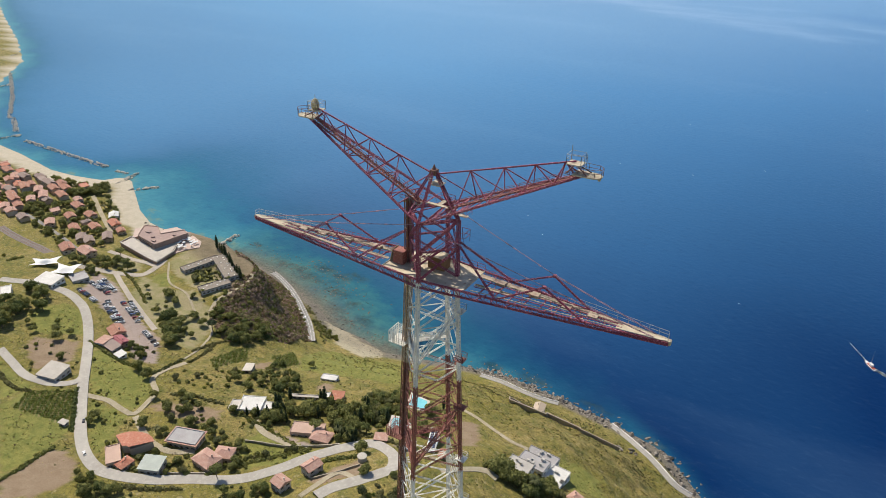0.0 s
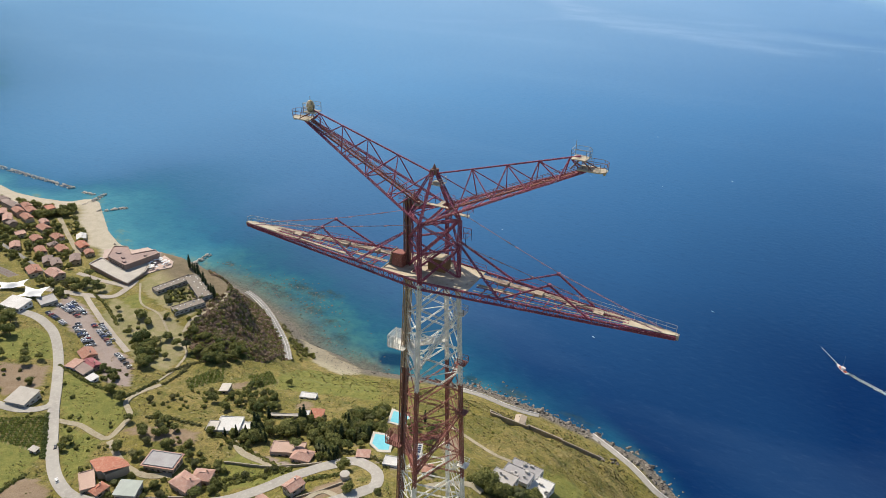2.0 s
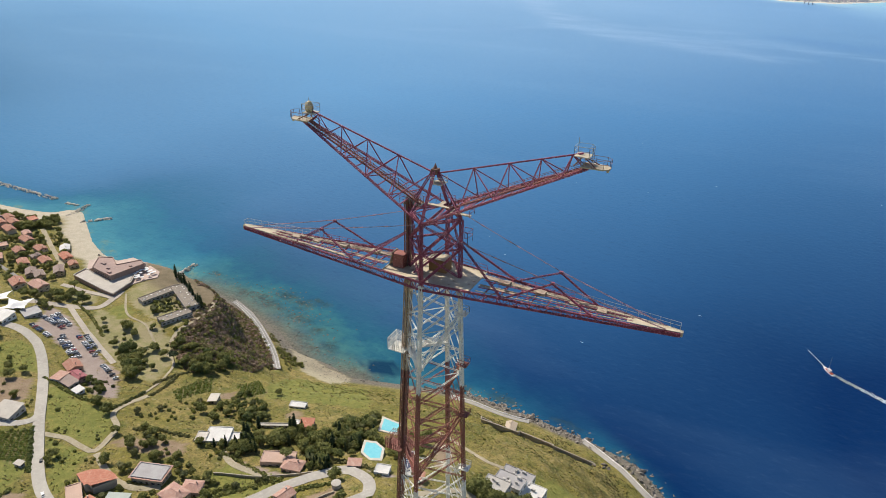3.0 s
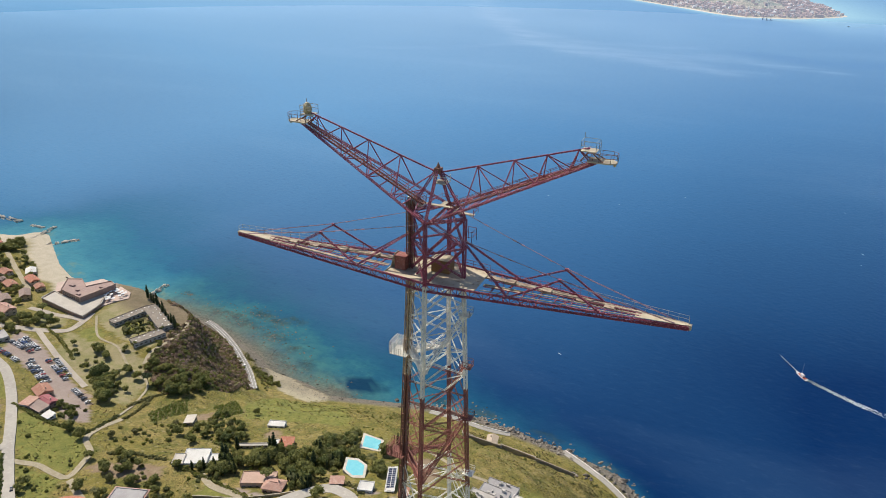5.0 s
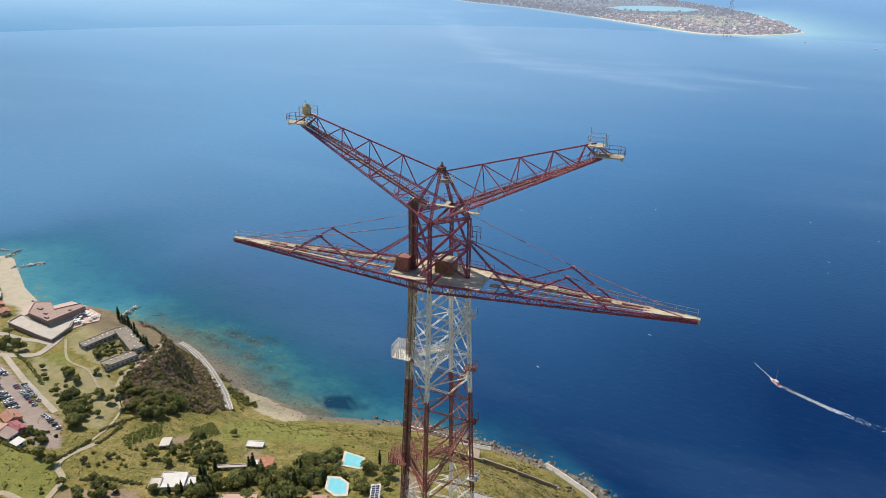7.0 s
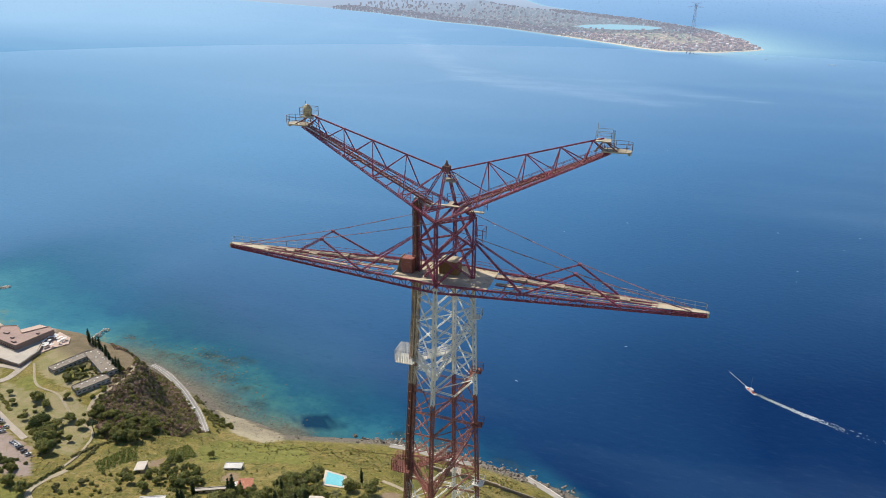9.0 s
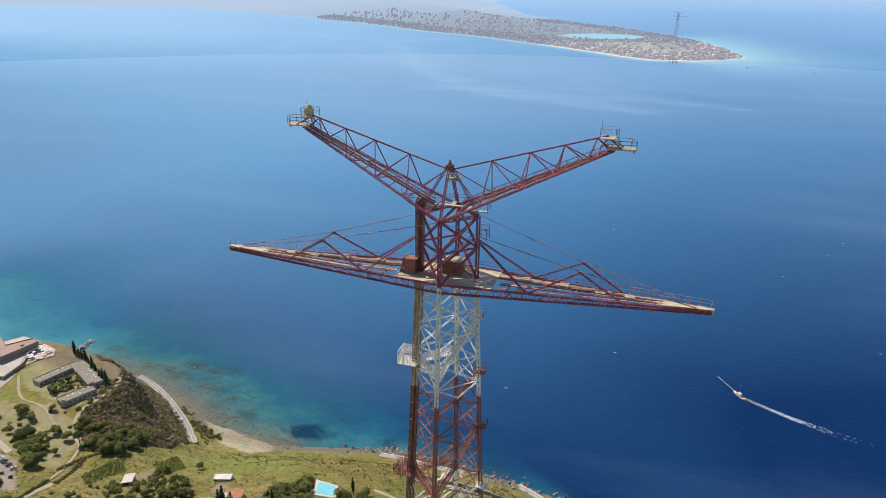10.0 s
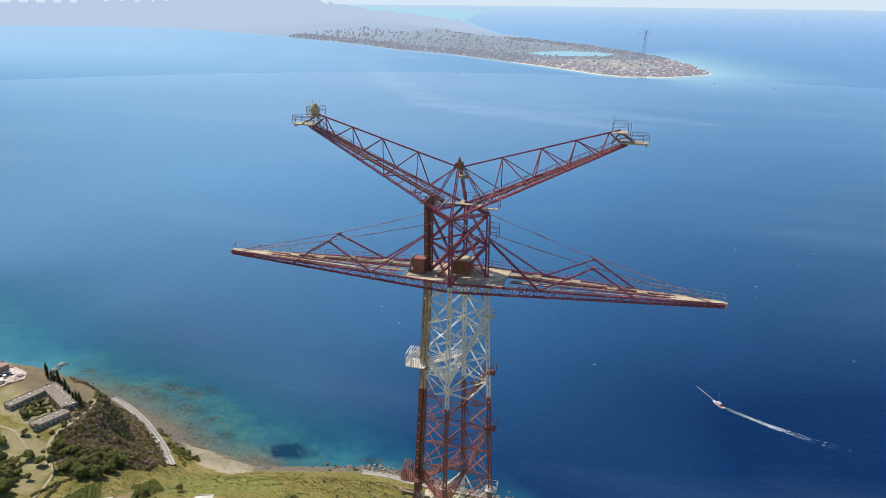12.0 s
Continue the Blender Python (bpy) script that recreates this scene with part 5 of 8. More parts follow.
        for s in range(storeys):
            for k in range(n):
                u = (k + 0.5) / n * ln - ln / 2
                at_door = s == 0 and k == n // 2 and side == 0
                m = Matrix.Rotation(ang, 4, "Z") @ Matrix.Translation((u, -off - 0.02, s * 3.0 + (0.05 if at_door else 0.95)))
                q = part("door" if at_door else "window", DOOR if at_door else WINDOW, None, e)
                q.matrix_local = m
    if solar:
        for i in range(int((w - 2) / 1.8)):
            for j in (-1, 1):
                q = part("solar_panel", SOLAR, None, rf)
                q.matrix_local = Matrix.Translation((-w / 2 + 1.8 + i * 1.8, j * d * 0.24, h + 0.34 + d * (0.05 + 0.1 * j * 0.24))) @ Matrix.Rotation(math.atan(0.1), 4, "X")
    return e


WINGROOF = plain("brown_grey_roofing", (0.215, 0.175, 0.135), (0.17, 0.14, 0.11), (0.30, 0.26, 0.21), s1=0.2, s2=0.9)


def hotel_wing(x0, y0, x1, y1, d, h):
    ln = math.hypot(x1 - x0, y1 - y0)
    cx, cy = (x0 + x1) / 2, (y0 + y1) / 2
    e = house(cx, cy, ln, d, h, math.atan2(y1 - y0, x1 - x0), "flat", PALE, WINGROOF, "long low hotel wing with a flat brown-grey roof", "hotel wings")
    e.name = "hotel_wing"
    for k in range(int(ln / 4)):
        part("roof_light", ROOFLIGHT, None, e).matrix_local = Matrix.Translation((-ln / 2 + 3 + k * 4, (0.2 if k % 3 else -0.12) * d, h + 0.2))


ROOFLIGHT = mesh_of("roof_light", lambda b: (b.box(-0.7, -0.5, 0, 0.7, 0.5, 0.35), b.box(-0.6, -0.4, 0.35, 0.6, 0.4, 0.42)), mats=(WHITEROOF,))

# roads and houses
road_strip("road", [(-514.9, 171.2), (-490.3, 184.0), (-464.8, 191.2), (-439.9, 188.5), (-421.1, 181.0), (-395.1, 164.6), (-362.1, 139.6), (-339.1, 121.1), (-307.6, 97.6), (-283.4, 81.8), (-263.6, 74.5), (-248.1, 75.5), (-230.3, 83.2), (-210.6, 96.8), (-190.2, 110.2), (-178.6, 124.4), (-165.6, 147.9), (-152.9, 163.3), (-142.6, 171.6), (-129.7, 169.1), (-121.7, 163.2), (-118.3, 152.6), (-126.7, 139.3), (-136.1, 126.8), (-139.8, 117.4)], 6.8, ROADMAT, "pale worn asphalt road winding along the hill")
road_strip("road", [(-417.6, 113.5), (-398.2, 109.5), (-373.0, 105.4), (-351.5, 110.9), (-344.3, 119.9), (-348.3, 128.6)], 5.5, ROADMAT, "narrow pale side road")
road_strip("road", [(-326.8, 114.4), (-311.1, 118.4), (-293.7, 117.4), (-286.4, 119.0), (-290.6, 132.3), (-296.2, 143.0), (-309.8, 151.4), (-314.1, 164.0), (-311.9, 181.4)], 3.6, TRACK, "pale dirt track between fields")
road_strip("road", [(-283.2, 117.4), (-265.8, 109.6), (-254.1, 106.2), (-240.3, 106.6), (-228.5, 114.7)], 4, TRACK, "lane to the houses")
road_strip("road", [(-447.4, 408.8), (-430.8, 402.9), (-403.1, 387.6), (-361.6, 357.2), (-334.0, 335.3), (-304.6, 304.6)], 5.8, ASPHALT, "grey two-lane coast road with white edge lines", lines=True)
road_strip("road", [(-168.2, 362.0), (-143.7, 361.1), (-123.0, 358.5), (-108.2, 359.6), (-96.6, 363.2)], 3.8, SHOREROAD, "pale shore road behind the rocks")
road_strip("road", [(-52.7, 365.0), (-35.1, 353.6), (-23.0, 344.6), (-7.1, 333.7), (8.2, 322.8), (21.0, 321.0)], 4.2, SHOREROAD, "pale shore road behind the rocks")
road_strip("path", [(-125.2, 250.9), (-110.0, 246.6), (-84.6, 236.5), (-70.9, 236.8)], 2.2, TRACK, "dirt footpath across the slope")
road_strip("road", [(-782.4, 433.8), (-723.8, 402.7), (-670.7, 376.1)], 5.5, TRACK, "village street to the beach")
road_strip("road", [(-795.4, 349.5), (-746.2, 342.7), (-703.2, 335.3), (-665.1, 326.5)], 4, ASPHALT, "village back street")
road_strip("path", [(-499.6, 226.0), (-481.9, 234.3), (-467.6, 241.6), (-450.2, 254.5), (-450.8, 272.6), (-455, 284)], 6.0, DRIVE, "pale paved park drive up to the fort")
road_strip("path", [(-512, 268), (-485.6, 270.1), (-464.3, 272.1), (-450.7, 271.7)], 4.5, DRIVE, "pale paved drive in front of the fort")
road_strip("path", [(-467.6, 241.6), (-446, 231.5), (-425.4, 222.4), (-397.3, 211.4), (-366.7, 199.6)], 4.2, DRIVE, "park drive beside the car park")
road_strip("path", [(-447.9, 282.5), (-419.8, 258.8), (-392.7, 253.1), (-360.5, 235.4), (-335.6, 226.7), (-323.5, 204.4), (-316.9, 180.7)], 1.8, TRACK, "garden path in the park")
road_strip("path", [(-358.9, 246.6), (-364.5, 260.3), (-362, 276.8), (-363.6, 294.1), (-370, 308.0)], 3.4, TRACK, "dirt path on the headland")
road_strip("railway", [(-781.0, 309.3), (-741.3, 305.1), (-702, 304), (-668, 302), (-636, 301)], 9, BALLAST, "railway track bed on grey ballast", rails=True)
road_strip("path", [(-125.3, 137.4), (-142.2, 139.3), (-146.3, 125.1), (-148.4, 113.9)], 3, TRACK, "track below the bend")
road_strip("path", [(-174.5, 150.8), (-198.2, 150.1), (-210.3, 150.9), (-222.2, 156.9)], 4, TRACK, "gravel drive to a villa")
road_strip("path", [(-95.2, 169.4), (-81.0, 190.1), (-70.4, 190.9)], 4, TRACK, "drive to the villa")



def fan_house():
    """A villa whose tiled roof opens like a fan over a curved front."""
    hub, reach, z = (-256.0, 89.5), 16.5, ground_z(-262, 97) - 0.3
    FOOTPRINTS.append((-262, 97, 9.5))
    e = thing("house", "rounded cream house with a fan-shaped terracotta roof", "house", (*hub, z))
    turns = [math.radians(62 + 96 * k / 12) for k in range(13)]

    def sector(r0, r1):
        return [(r0 * math.cos(a), r0 * math.sin(a)) for a in turns[::-1]], [(r1 * math.cos(a), r1 * math.sin(a)) for a in turns]
    inner, outer = sector(3.2, reach - 0.9)
    part("wall", mesh_of("wall", lambda b: b.prism(outer + inner, -5, 5.2), mats=(CREAM,)), None, e)
    inner, outer = sector(2.4, reach)
    for k in range(12):
        def slope(b):
            q = [outer[k], outer[k + 1], inner[11 - k], inner[12 - k]]
            h = [5.2, 5.2, 7.4, 7.4]
            b.add([(x, y, g) for (x, y), g in zip(q, h)] + [(x, y, g + 0.22) for (x, y), g in zip(q, h)], [(3, 2, 1, 0), (4, 5, 6, 7), (0, 1, 5, 4), (1, 2, 6, 5), (2, 3, 7, 6), (3, 0, 4, 7)])
        part("roof", mesh_of("roof", slope, mats=(TERRACOTTA,)), None, e)
    part("wall_gable", mesh_of("wall_gable", lambda b: b.prism(sector(2.6, 3.3)[1] + sector(2.6, 3.3)[0], 5.2, 7.3), mats=(CREAM,)), None, e)
    for k in (1, 3, 5, 7, 9, 11):
        a = turns[k]
        part("window", TALL_WINDOW, None, e).matrix_local = Matrix.Translation(((reach - 0.88) * math.cos(a), (reach - 0.88) * math.sin(a), 1.6)) @ Matrix.Rotation(a + math.pi / 2, 4, "Z")


fan_house()
house(-259.5, 84.8, 14.5, 7.8, 3.5, -0.62, "flat", CREAM, TERRACE, "low house wing with a terracotta-paved roof terrace")
house(-249.2, 84.1, 7.9, 6.1, 3.0, 1.52, "hip", CREAM, TERRACOTTA, "small outbuilding with a bright terracotta hip roof")
house(-235.3, 91.4, 11.7, 9.7, 4.0, 0.40, "shed", PALE, GREENROOF, "long shed with a pale green-grey sheet roof")
grey_house = house(-239.2, 118.3, 18.2, 11.0, 5.0, 0.31, "flat", CREAM, GREYROOF, "cream house with a flat grey roof and pink eaves")
for x0, y0, x1, y1 in ((-10.3, -6.7, 10.3, -5.7), (-10.3, 5.7, 10.3, 6.7), (-10.3, -5.7, -9.3, 5.7), (9.3, -5.7, 10.3, 5.7)):
    part("eaves", mesh_of("eaves", lambda b: b.box(x0, y0, 4.7, x1, y1, 5.05), mats=(PINKTILE,)), None, grey_house, "pink tiled eaves")
house(-213.7, 110.9, 13.5, 10.5, 5.0, -0.10, "hip", PINKWALL, PINKTILE, "pink villa block with a tiled hip roof")
house(-210.7, 120.8, 10.4, 8.5, 4.2, 0.37, "hip", PINKWALL, PINKTILE, "pink villa wing with a tiled hip roof")
house(-157.4, 134.7, 9.2, 7.5, 6.0, 1.33, "gable", PALE, PINKTILE, "two-storey plastered house with a pinkish tiled roof")
house(-162.7, 115.5, 7.5, 7.3, 6.0, -0.16, "gable", PALE, PINKTILE, "small two-storey grey house with a pink tiled roof")
house(-235.4, 167.5, 15.1, 13.5, 4.0, 0.44, "flat", WHITEWALL, WHITEROOF, "white plastered villa with flat roof")
house(-187.1, 165.9, 20.0, 9.6, 4.0, 0.42, "flat", PINKWALL, TERRACE, "long pink villa with a flat paved roof")
house(-174.5, 163.5, 11.8, 8.5, 3.6, 0.21, "hip", PINKWALL, PINKTILE, "pink villa wing with a low tiled roof")
house(-222.9, 230.3, 11.5, 5.9, 2.6, 0.32, "flat", WHITEWALL, WHITEROOF, "small white flat-roofed building by the field")
house(-198.8, 208.9, 8.2, 7.8, 3.0, 0.41, "shed", PINKWALL, TERRACOTTA, "small house with a red tiled roof")
house(-204.8, 204.8, 6.0, 4.1, 2.6, -1.21, "flat", WHITEWALL, WHITEROOF, "small white flat-roofed garden house")
# stands for a garden wall with a hedge, built with the house parts
house(-215.6, 197.1, 19.9, 2.6, 2.2, 0.46, "flat", PALE, CONCRETE, "long low garden shed with a concrete roof")
house(-272.1, 201.8, 7.9, 5.8, 2.8, -1.15, "shed", CREAM, STONEROOF, "small pale field hut")
house(-62.5, 225.5, 18, 10.5, 4.2, -0.08, "flat", WHITEWALL, GREYROOF, "modern white villa with a grey flat roof")
house(-67, 213, 15, 12, 3.2, -0.08, "flat", WHITEWALL, PALE, "white terrace block of a modern villa")
house(-61.5, 236.5, 20, 9.5, 3.4, -0.08, "flat", WHITEWALL, GREYROOF, "grey-roofed block of a modern villa")
house(-47.5, 225, 11.5, 17, 3.6, -0.08, "flat", WHITEWALL, WHITEROOF, "white terrace wing of a modern villa")
for x, y, z0, n in ((-62.5, 225.5, 4.4, 5), (-61.5, 236.5, 3.6, 5), (-47.5, 225, 3.8, 4), (-67, 213, 3.4, 3)):
    gear = random.Random(int(x * 10))
    for k in range(n):
        gx, gy, gw, gd = x + gear.uniform(-5, 5), y + gear.uniform(-3, 3), gear.uniform(0.8, 2.6), gear.uniform(0.7, 1.6)
        base = ground_z(x, y) * 0.65 + 0.35 * (ground_z(x, y) - 2.2) + z0 - 0.4
        unit = thing("roof_unit", "pale metal roof unit on a modern villa", "roof unit", (gx, gy, base), -0.08, "villa roof units")
        part("housing", mesh_of("housing", lambda b: b.box(-gw / 2, -gd / 2, 0, gw / 2, gd / 2, 1.5), mats=(GALV if k % 2 else WHITEROOF,)), None, unit)
        part("cap", mesh_of("cap", lambda b: b.box(-gw / 2 - 0.06, -gd / 2 - 0.06, 1.5, gw / 2 + 0.06, gd / 2 + 0.06, 1.58), mats=(PALE,)), None, unit)
house(-32.3, 217.7, 7.1, 6.4, 3.0, 1.19, "hip", PINKWALL, PINKTILE, "small house with a pink tiled roof among trees")
house(-113.0, 190.8, 19.3, 4.7, 4.5, -1.20, "shed", WHITEWALL, WHITEROOF, "white house roofed with solar panels", solar=True)
house(-122.4, 178.2, 8.2, 7.1, 3.2, 0.27, "flat", WHITEWALL, WHITEROOF, "white flat-roofed pool house")
house(-101.0, 182.7, 5.6, 5.1, 3.0, -1.27, "shed", PINKWALL, REDTILE, "small house with a red roof")
house(-141.4, 178.3, 7.5, 5.3, 2.6, 0.42, "shed", PINKWALL, PINKTILE, "low beige garden building with tiles")
house(-381.0, 177.8, 12.3, 10.0, 3.6, -0.37, "gable", PINKWALL, REDTILE, "house by the car park with a red roof")
house(-365.6, 168.9, 12.0, 8.8, 3.4, -0.17, "gable", PINKWALL, MAGENTA, "house by the car park with a magenta-red roof")
house(-374.5, 162.6, 9.4, 8.3, 3.0, -1.45, "shed", WHITEWALL, PINKTILE, "low pale house by the car park")
house(-364.1, 161.5, 12.4, 7.2, 3.0, -0.12, "shed", PALE, BROWNROOF, "shed with a brown sheet roof")
house(-349.7, 157.5, 6.5, 5.5, 2.4, -0.12, "shed", WHITEWALL, WHITEROOF, "small white hut with sheet roof")
house(-362.4, 116.7, 15.0, 13.6, 4.0, 0.21, "shed", PALE, CONCRETE, "concrete barn with a pale sheet roof")
house(-309.4, 88.0, 4.7, 3.0, 2.2, 0.11, "shed", PALE, CONCRETE, "small grey shed in a field")
house(-487.7, 160.5, 15.1, 7.4, 3.5, -0.59, "flat", WHITEWALL, WHITEROOF, "low white flat-roofed building")
house(-473.6, 212.5, 14.1, 12.8, 3.5, -0.37, "flat", PALE, GREYROOF, "low pavilion with a grey roof")
house(-484.1, 193.4, 19.6, 13.3, 3.5, 0.16, "shed", WHITEWALL, WHITEROOF, "white restaurant pavilion with sloping roof")
house(-740.2, 372.3, 15.0, 10.5, 5.5, -0.27, "gable", CREAM, REDTILE, "village house with a tiled roof", "village houses")
house(-742.5, 347.3, 16.5, 10.5, 5.5, -0.59, "gable", CREAM, PINKTILE, "village house with a tiled roof", "village houses")
house(-706.5, 354.0, 18.0, 10.5, 5.5, -0.41, "gable", CREAM, REDTILE, "village house with a tiled roof", "village houses")
house(-725.0, 389.1, 15.0, 10.5, 5.5, -0.19, "gable", CREAM, REDTILE, "village house with a tiled roof", "village houses")
house(-693.1, 371.2, 16.5, 10.5, 5.0, -0.29, "gable", CREAM, REDTILE, "village house with a tiled roof", "village houses")
house(-657.9, 362.0, 18.0, 10.5, 5.0, -0.65, "gable", CREAM, BROWNROOF, "village house with a tiled roof", "village houses")
house(-532.6, 242.0, 15.0, 10.5, 6.5, -0.38, "gable", CREAM, REDTILE, "village house with a tiled roof", "village houses")
house(-516.1, 249.9, 16.5, 10.5, 5.0, -0.15, "gable", CREAM, PINKTILE, "village house with a tiled roof", "village houses")
house(-681.9, 389.8, 18.0, 10.5, 5.5, -0.32, "gable", CREAM, TERRACOTTA, "village house with a tiled roof", "village houses")
house(-705.0, 406.3, 15.0, 10.5, 4.0, -0.67, "gable", CREAM, WHITEROOF, "village house with a tiled roof", "village houses")
house(-666.1, 343.8, 16.5, 10.5, 5.0, -0.43, "gable", CREAM, BROWNROOF, "village house with a tiled roof", "village houses")
house(-762.0, 397.7, 18.0, 10.5, 5.0, -0.18, "gable", CREAM, REDTILE, "village house with a tiled roof", "village houses")
house(-780.9, 337.7, 15.0, 10.5, 5.0, -0.21, "gable", CREAM, BROWNROOF, "village house with a tiled roof", "village houses")
house(-679.6, 343.5, 16.5, 10.5, 4.5, -0.62, "gable", CREAM, BROWNROOF, "village house with a tiled roof", "village houses")
house(-851.5, 367.8, 21.0, 10.0, 8.0, -0.36, "gable", PALE, REDTILE, "town house with a tiled roof", "town houses")
house(-889.2, 430.8, 15.0, 10.0, 7.0, -0.15, "gable", CREAM, BROWNROOF, "town house with a tiled roof", "town houses")
house(-832.3, 412.5, 18.0, 10.0, 8.0, -0.26, "gable", PINKWALL, REDTILE, "town house with a tiled roof", "town houses")
house(-915.4, 411.1, 21.0, 10.0, 7.0, -0.57, "gable", PALE, PINKTILE, "town house with a tiled roof", "town houses")
house(-868.5, 404.5, 15.0, 10.0, 8.0, -0.39, "gable", CREAM, REDTILE, "town house with a tiled roof", "town houses")
house(-808.6, 385.4, 18.0, 10.0, 6.0, -0.14, "gable", PINKWALL, BROWNROOF, "town house with a tiled roof", "town houses")
house(-825.7, 424.3, 21.0, 10.0, 7.0, -0.27, "gable", PALE, REDTILE, "town house with a tiled roof", "town houses")
house(-825.4, 343.0, 15.0, 10.0, 6.0, -0.54, "gable", CREAM, PINKTILE, "town house with a tiled roof", "town houses")
house(-818.0, 354.9, 18.0, 10.0, 6.0, -0.36, "gable", PINKWALL, REDTILE, "town house with a tiled roof", "town houses")
house(-854.7, 421.1, 21.0, 10.0, 9.0, -0.16, "gable", PALE, BROWNROOF, "town house with a tiled roof", "town houses")
house(-840.5, 429.2, 15.0, 10.0, 8.0, -0.27, "gable", CREAM, REDTILE, "town house with a tiled roof", "town houses")
house(-840.2, 397.0, 18.0, 10.0, 9.0, -0.59, "gable", PINKWALL, PINKTILE, "town house with a tiled roof", "town houses")
house(-865.9, 393.9, 21.0, 10.0, 9.0, -0.38, "gable", PALE, REDTILE, "town house with a tiled roof", "town houses")
house(-870.0, 377.5, 15.0, 10.0, 9.0, -0.11, "gable", CREAM, BROWNROOF, "town house with a tiled roof", "town houses")
house(-835.2, 360.9, 18.0, 10.0, 9.0, -0.21, "gable", PINKWALL, REDTILE, "town house with a tiled roof", "town houses")
house(-819.2, 389.9, 21.0, 10.0, 8.0, -0.59, "gable", PALE, PINKTILE, "town house with a tiled roof", "town houses")
house(-908.0, 398.3, 15.0, 10.0, 8.0, -0.36, "gable", CREAM, REDTILE, "town house with a tiled roof", "town houses")
house(-905.0, 418.1, 18.0, 10.0, 8.0, -0.13, "gable", PINKWALL, BROWNROOF, "town house with a tiled roof", "town houses")
house(-948.6, 421.2, 21.0, 10.0, 7.0, -0.22, "gable", PALE, REDTILE, "town house with a tiled roof", "town houses")
house(-818.0, 372.4, 15.0, 10.0, 8.0, -0.58, "gable", CREAM, PINKTILE, "town house with a tiled roof", "town houses")
town_rng = random.Random(61)
added = 0
while added < 44:
    x, y = (town_rng.uniform(-985, -800), town_rng.uniform(338, 450)) if added < 34 else (town_rng.uniform(-780, -650), town_rng.uniform(335, 420))
    room = 11 if added < 34 else 15
    if float(signed_distance(np.array([x]), np.array([y]), COAST, INLAND)[0]) < 40 or any((x - a) ** 2 + (y - c) ** 2 < (q + room - 5) ** 2 for a, c, q in FOOTPRINTS) or any(np.min(np.hypot(line[:, 0] - x, line[:, 1] - y)) < 9 for line, w in ROADLINES):
        added += 0.02
        continue
    w = town_rng.choice((13, 16, 20, 24)) if added < 34 else town_rng.choice((9, 11, 13))
    house(x, y, w, town_rng.uniform(9, 12), town_rng.choice((4, 6, 6, 8)) if added < 34 else 4.5, -0.35 + town_rng.uniform(-0.25, 0.2), town_rng.choice(("gable", "gable", "hip", "flat")), town_rng.choice((CREAM, PALE, PINKWALL)), town_rng.choice((REDTILE, PINKTILE, BROWNROOF, TERRACOTTA)), "town house with a pinkish roof by the beach" if added < 34 else "small garden house in the village", "town houses" if added < 34 else "village houses")
    added = int(added) + 1
CASTLE_ROOF = [(-501.9, 294.4), (-514.2, 311.7), (-501.9, 317.2), (-486.4, 308.0), (-474.5, 325.5), (-466.5, 321.5), (-473.4, 289.7)]
CASTLE_YARD = [(-502, 317.6), (-493, 332), (-475, 330), (-475, 326), (-486.6, 308.6)]
CASTLE_BASE = [(-513, 282), (-514, 296), (-502, 293.5), (-474, 288.5), (-467, 312), (-456.5, 296), (-453.2, 273.8), (-468.2, 275.1)]
hotel_wing(-423.1, 276.2, -413.4, 309.4, 9, 3.2)
hotel_wing(-415.0, 311.0, -375.8, 289.4, 12.5, 3.6)
hotel_wing(-383.8, 259.8, -374.0, 283.6, 10, 3.4)

house(-226.5, 171.0, 8.0, 8.0, 3.2, 0.44, "flat", WHITEWALL, WHITEROOF, "white wing of a plastered villa")
house(-243.0, 161.0, 6.5, 9.0, 3.0, 0.44, "flat", WHITEWALL, STONEROOF, "low white terrace wing of a villa")

def ccw(ring):
    a = sum(p[0] * q[1] - q[0] * p[1] for p, q in zip(ring, ring[1:] + ring[:1]))
    return ring if a > 0 else ring[::-1]


def shrink(ring, k):
    cx, cy = sum(p[0] for p in ring) / len(ring), sum(p[1] for p in ring) / len(ring)
    return [(cx + (x - cx) * k, cy + (y - cy) * k) for x, y in ring]


# the old fort turned hotel on the headland
CASTLE_WALL = paint("brown_stone_wall", (0.31, 0.205, 0.16), (0.25, 0.17, 0.135), (0.38, 0.27, 0.21), 0.12, 0.7)
CASTLE_TOP = paint("brown_roof_paving", (0.33, 0.215, 0.18), (0.27, 0.18, 0.155), (0.39, 0.27, 0.225), 0.12, 0.5)
PINKPAVE = paint("pink_paving", (0.52, 0.39, 0.33), (0.46, 0.34, 0.28), (0.58, 0.46, 0.4), 0.15, 0.6)
castle = thing("fort", "brown stone coastal fort with flat roofs and a pink courtyard", "fort", (-485, 300, 0))


def castle_part(name, fn, mat, parent=castle, label=""):
    b = Builder()
    fn(b)
    b.v = [(x + 485, y - 300, z) for x, y, z in b.v]
    return part(name, b.mesh(name, (mat,)), None, parent, label)


roof_ring, yard_ring, base_ring = ccw(CASTLE_ROOF), ccw(CASTLE_YARD), ccw(CASTLE_BASE)
castle_part("wall", lambda b: b.prism(roof_ring, 58, 79.4), CASTLE_WALL)
croof = castle_part("roof", lambda b: b.prism(shrink(roof_ring, 1.012), 79.4, 79.9), CASTLE_TOP)
for p, q in zip(roof_ring, roof_ring[1:] + roof_ring[:1]):
    castle_part("parapet", lambda b: b.beam((*p, 80.2), (*q, 80.2), 0.6, 0.7), CASTLE_WALL)
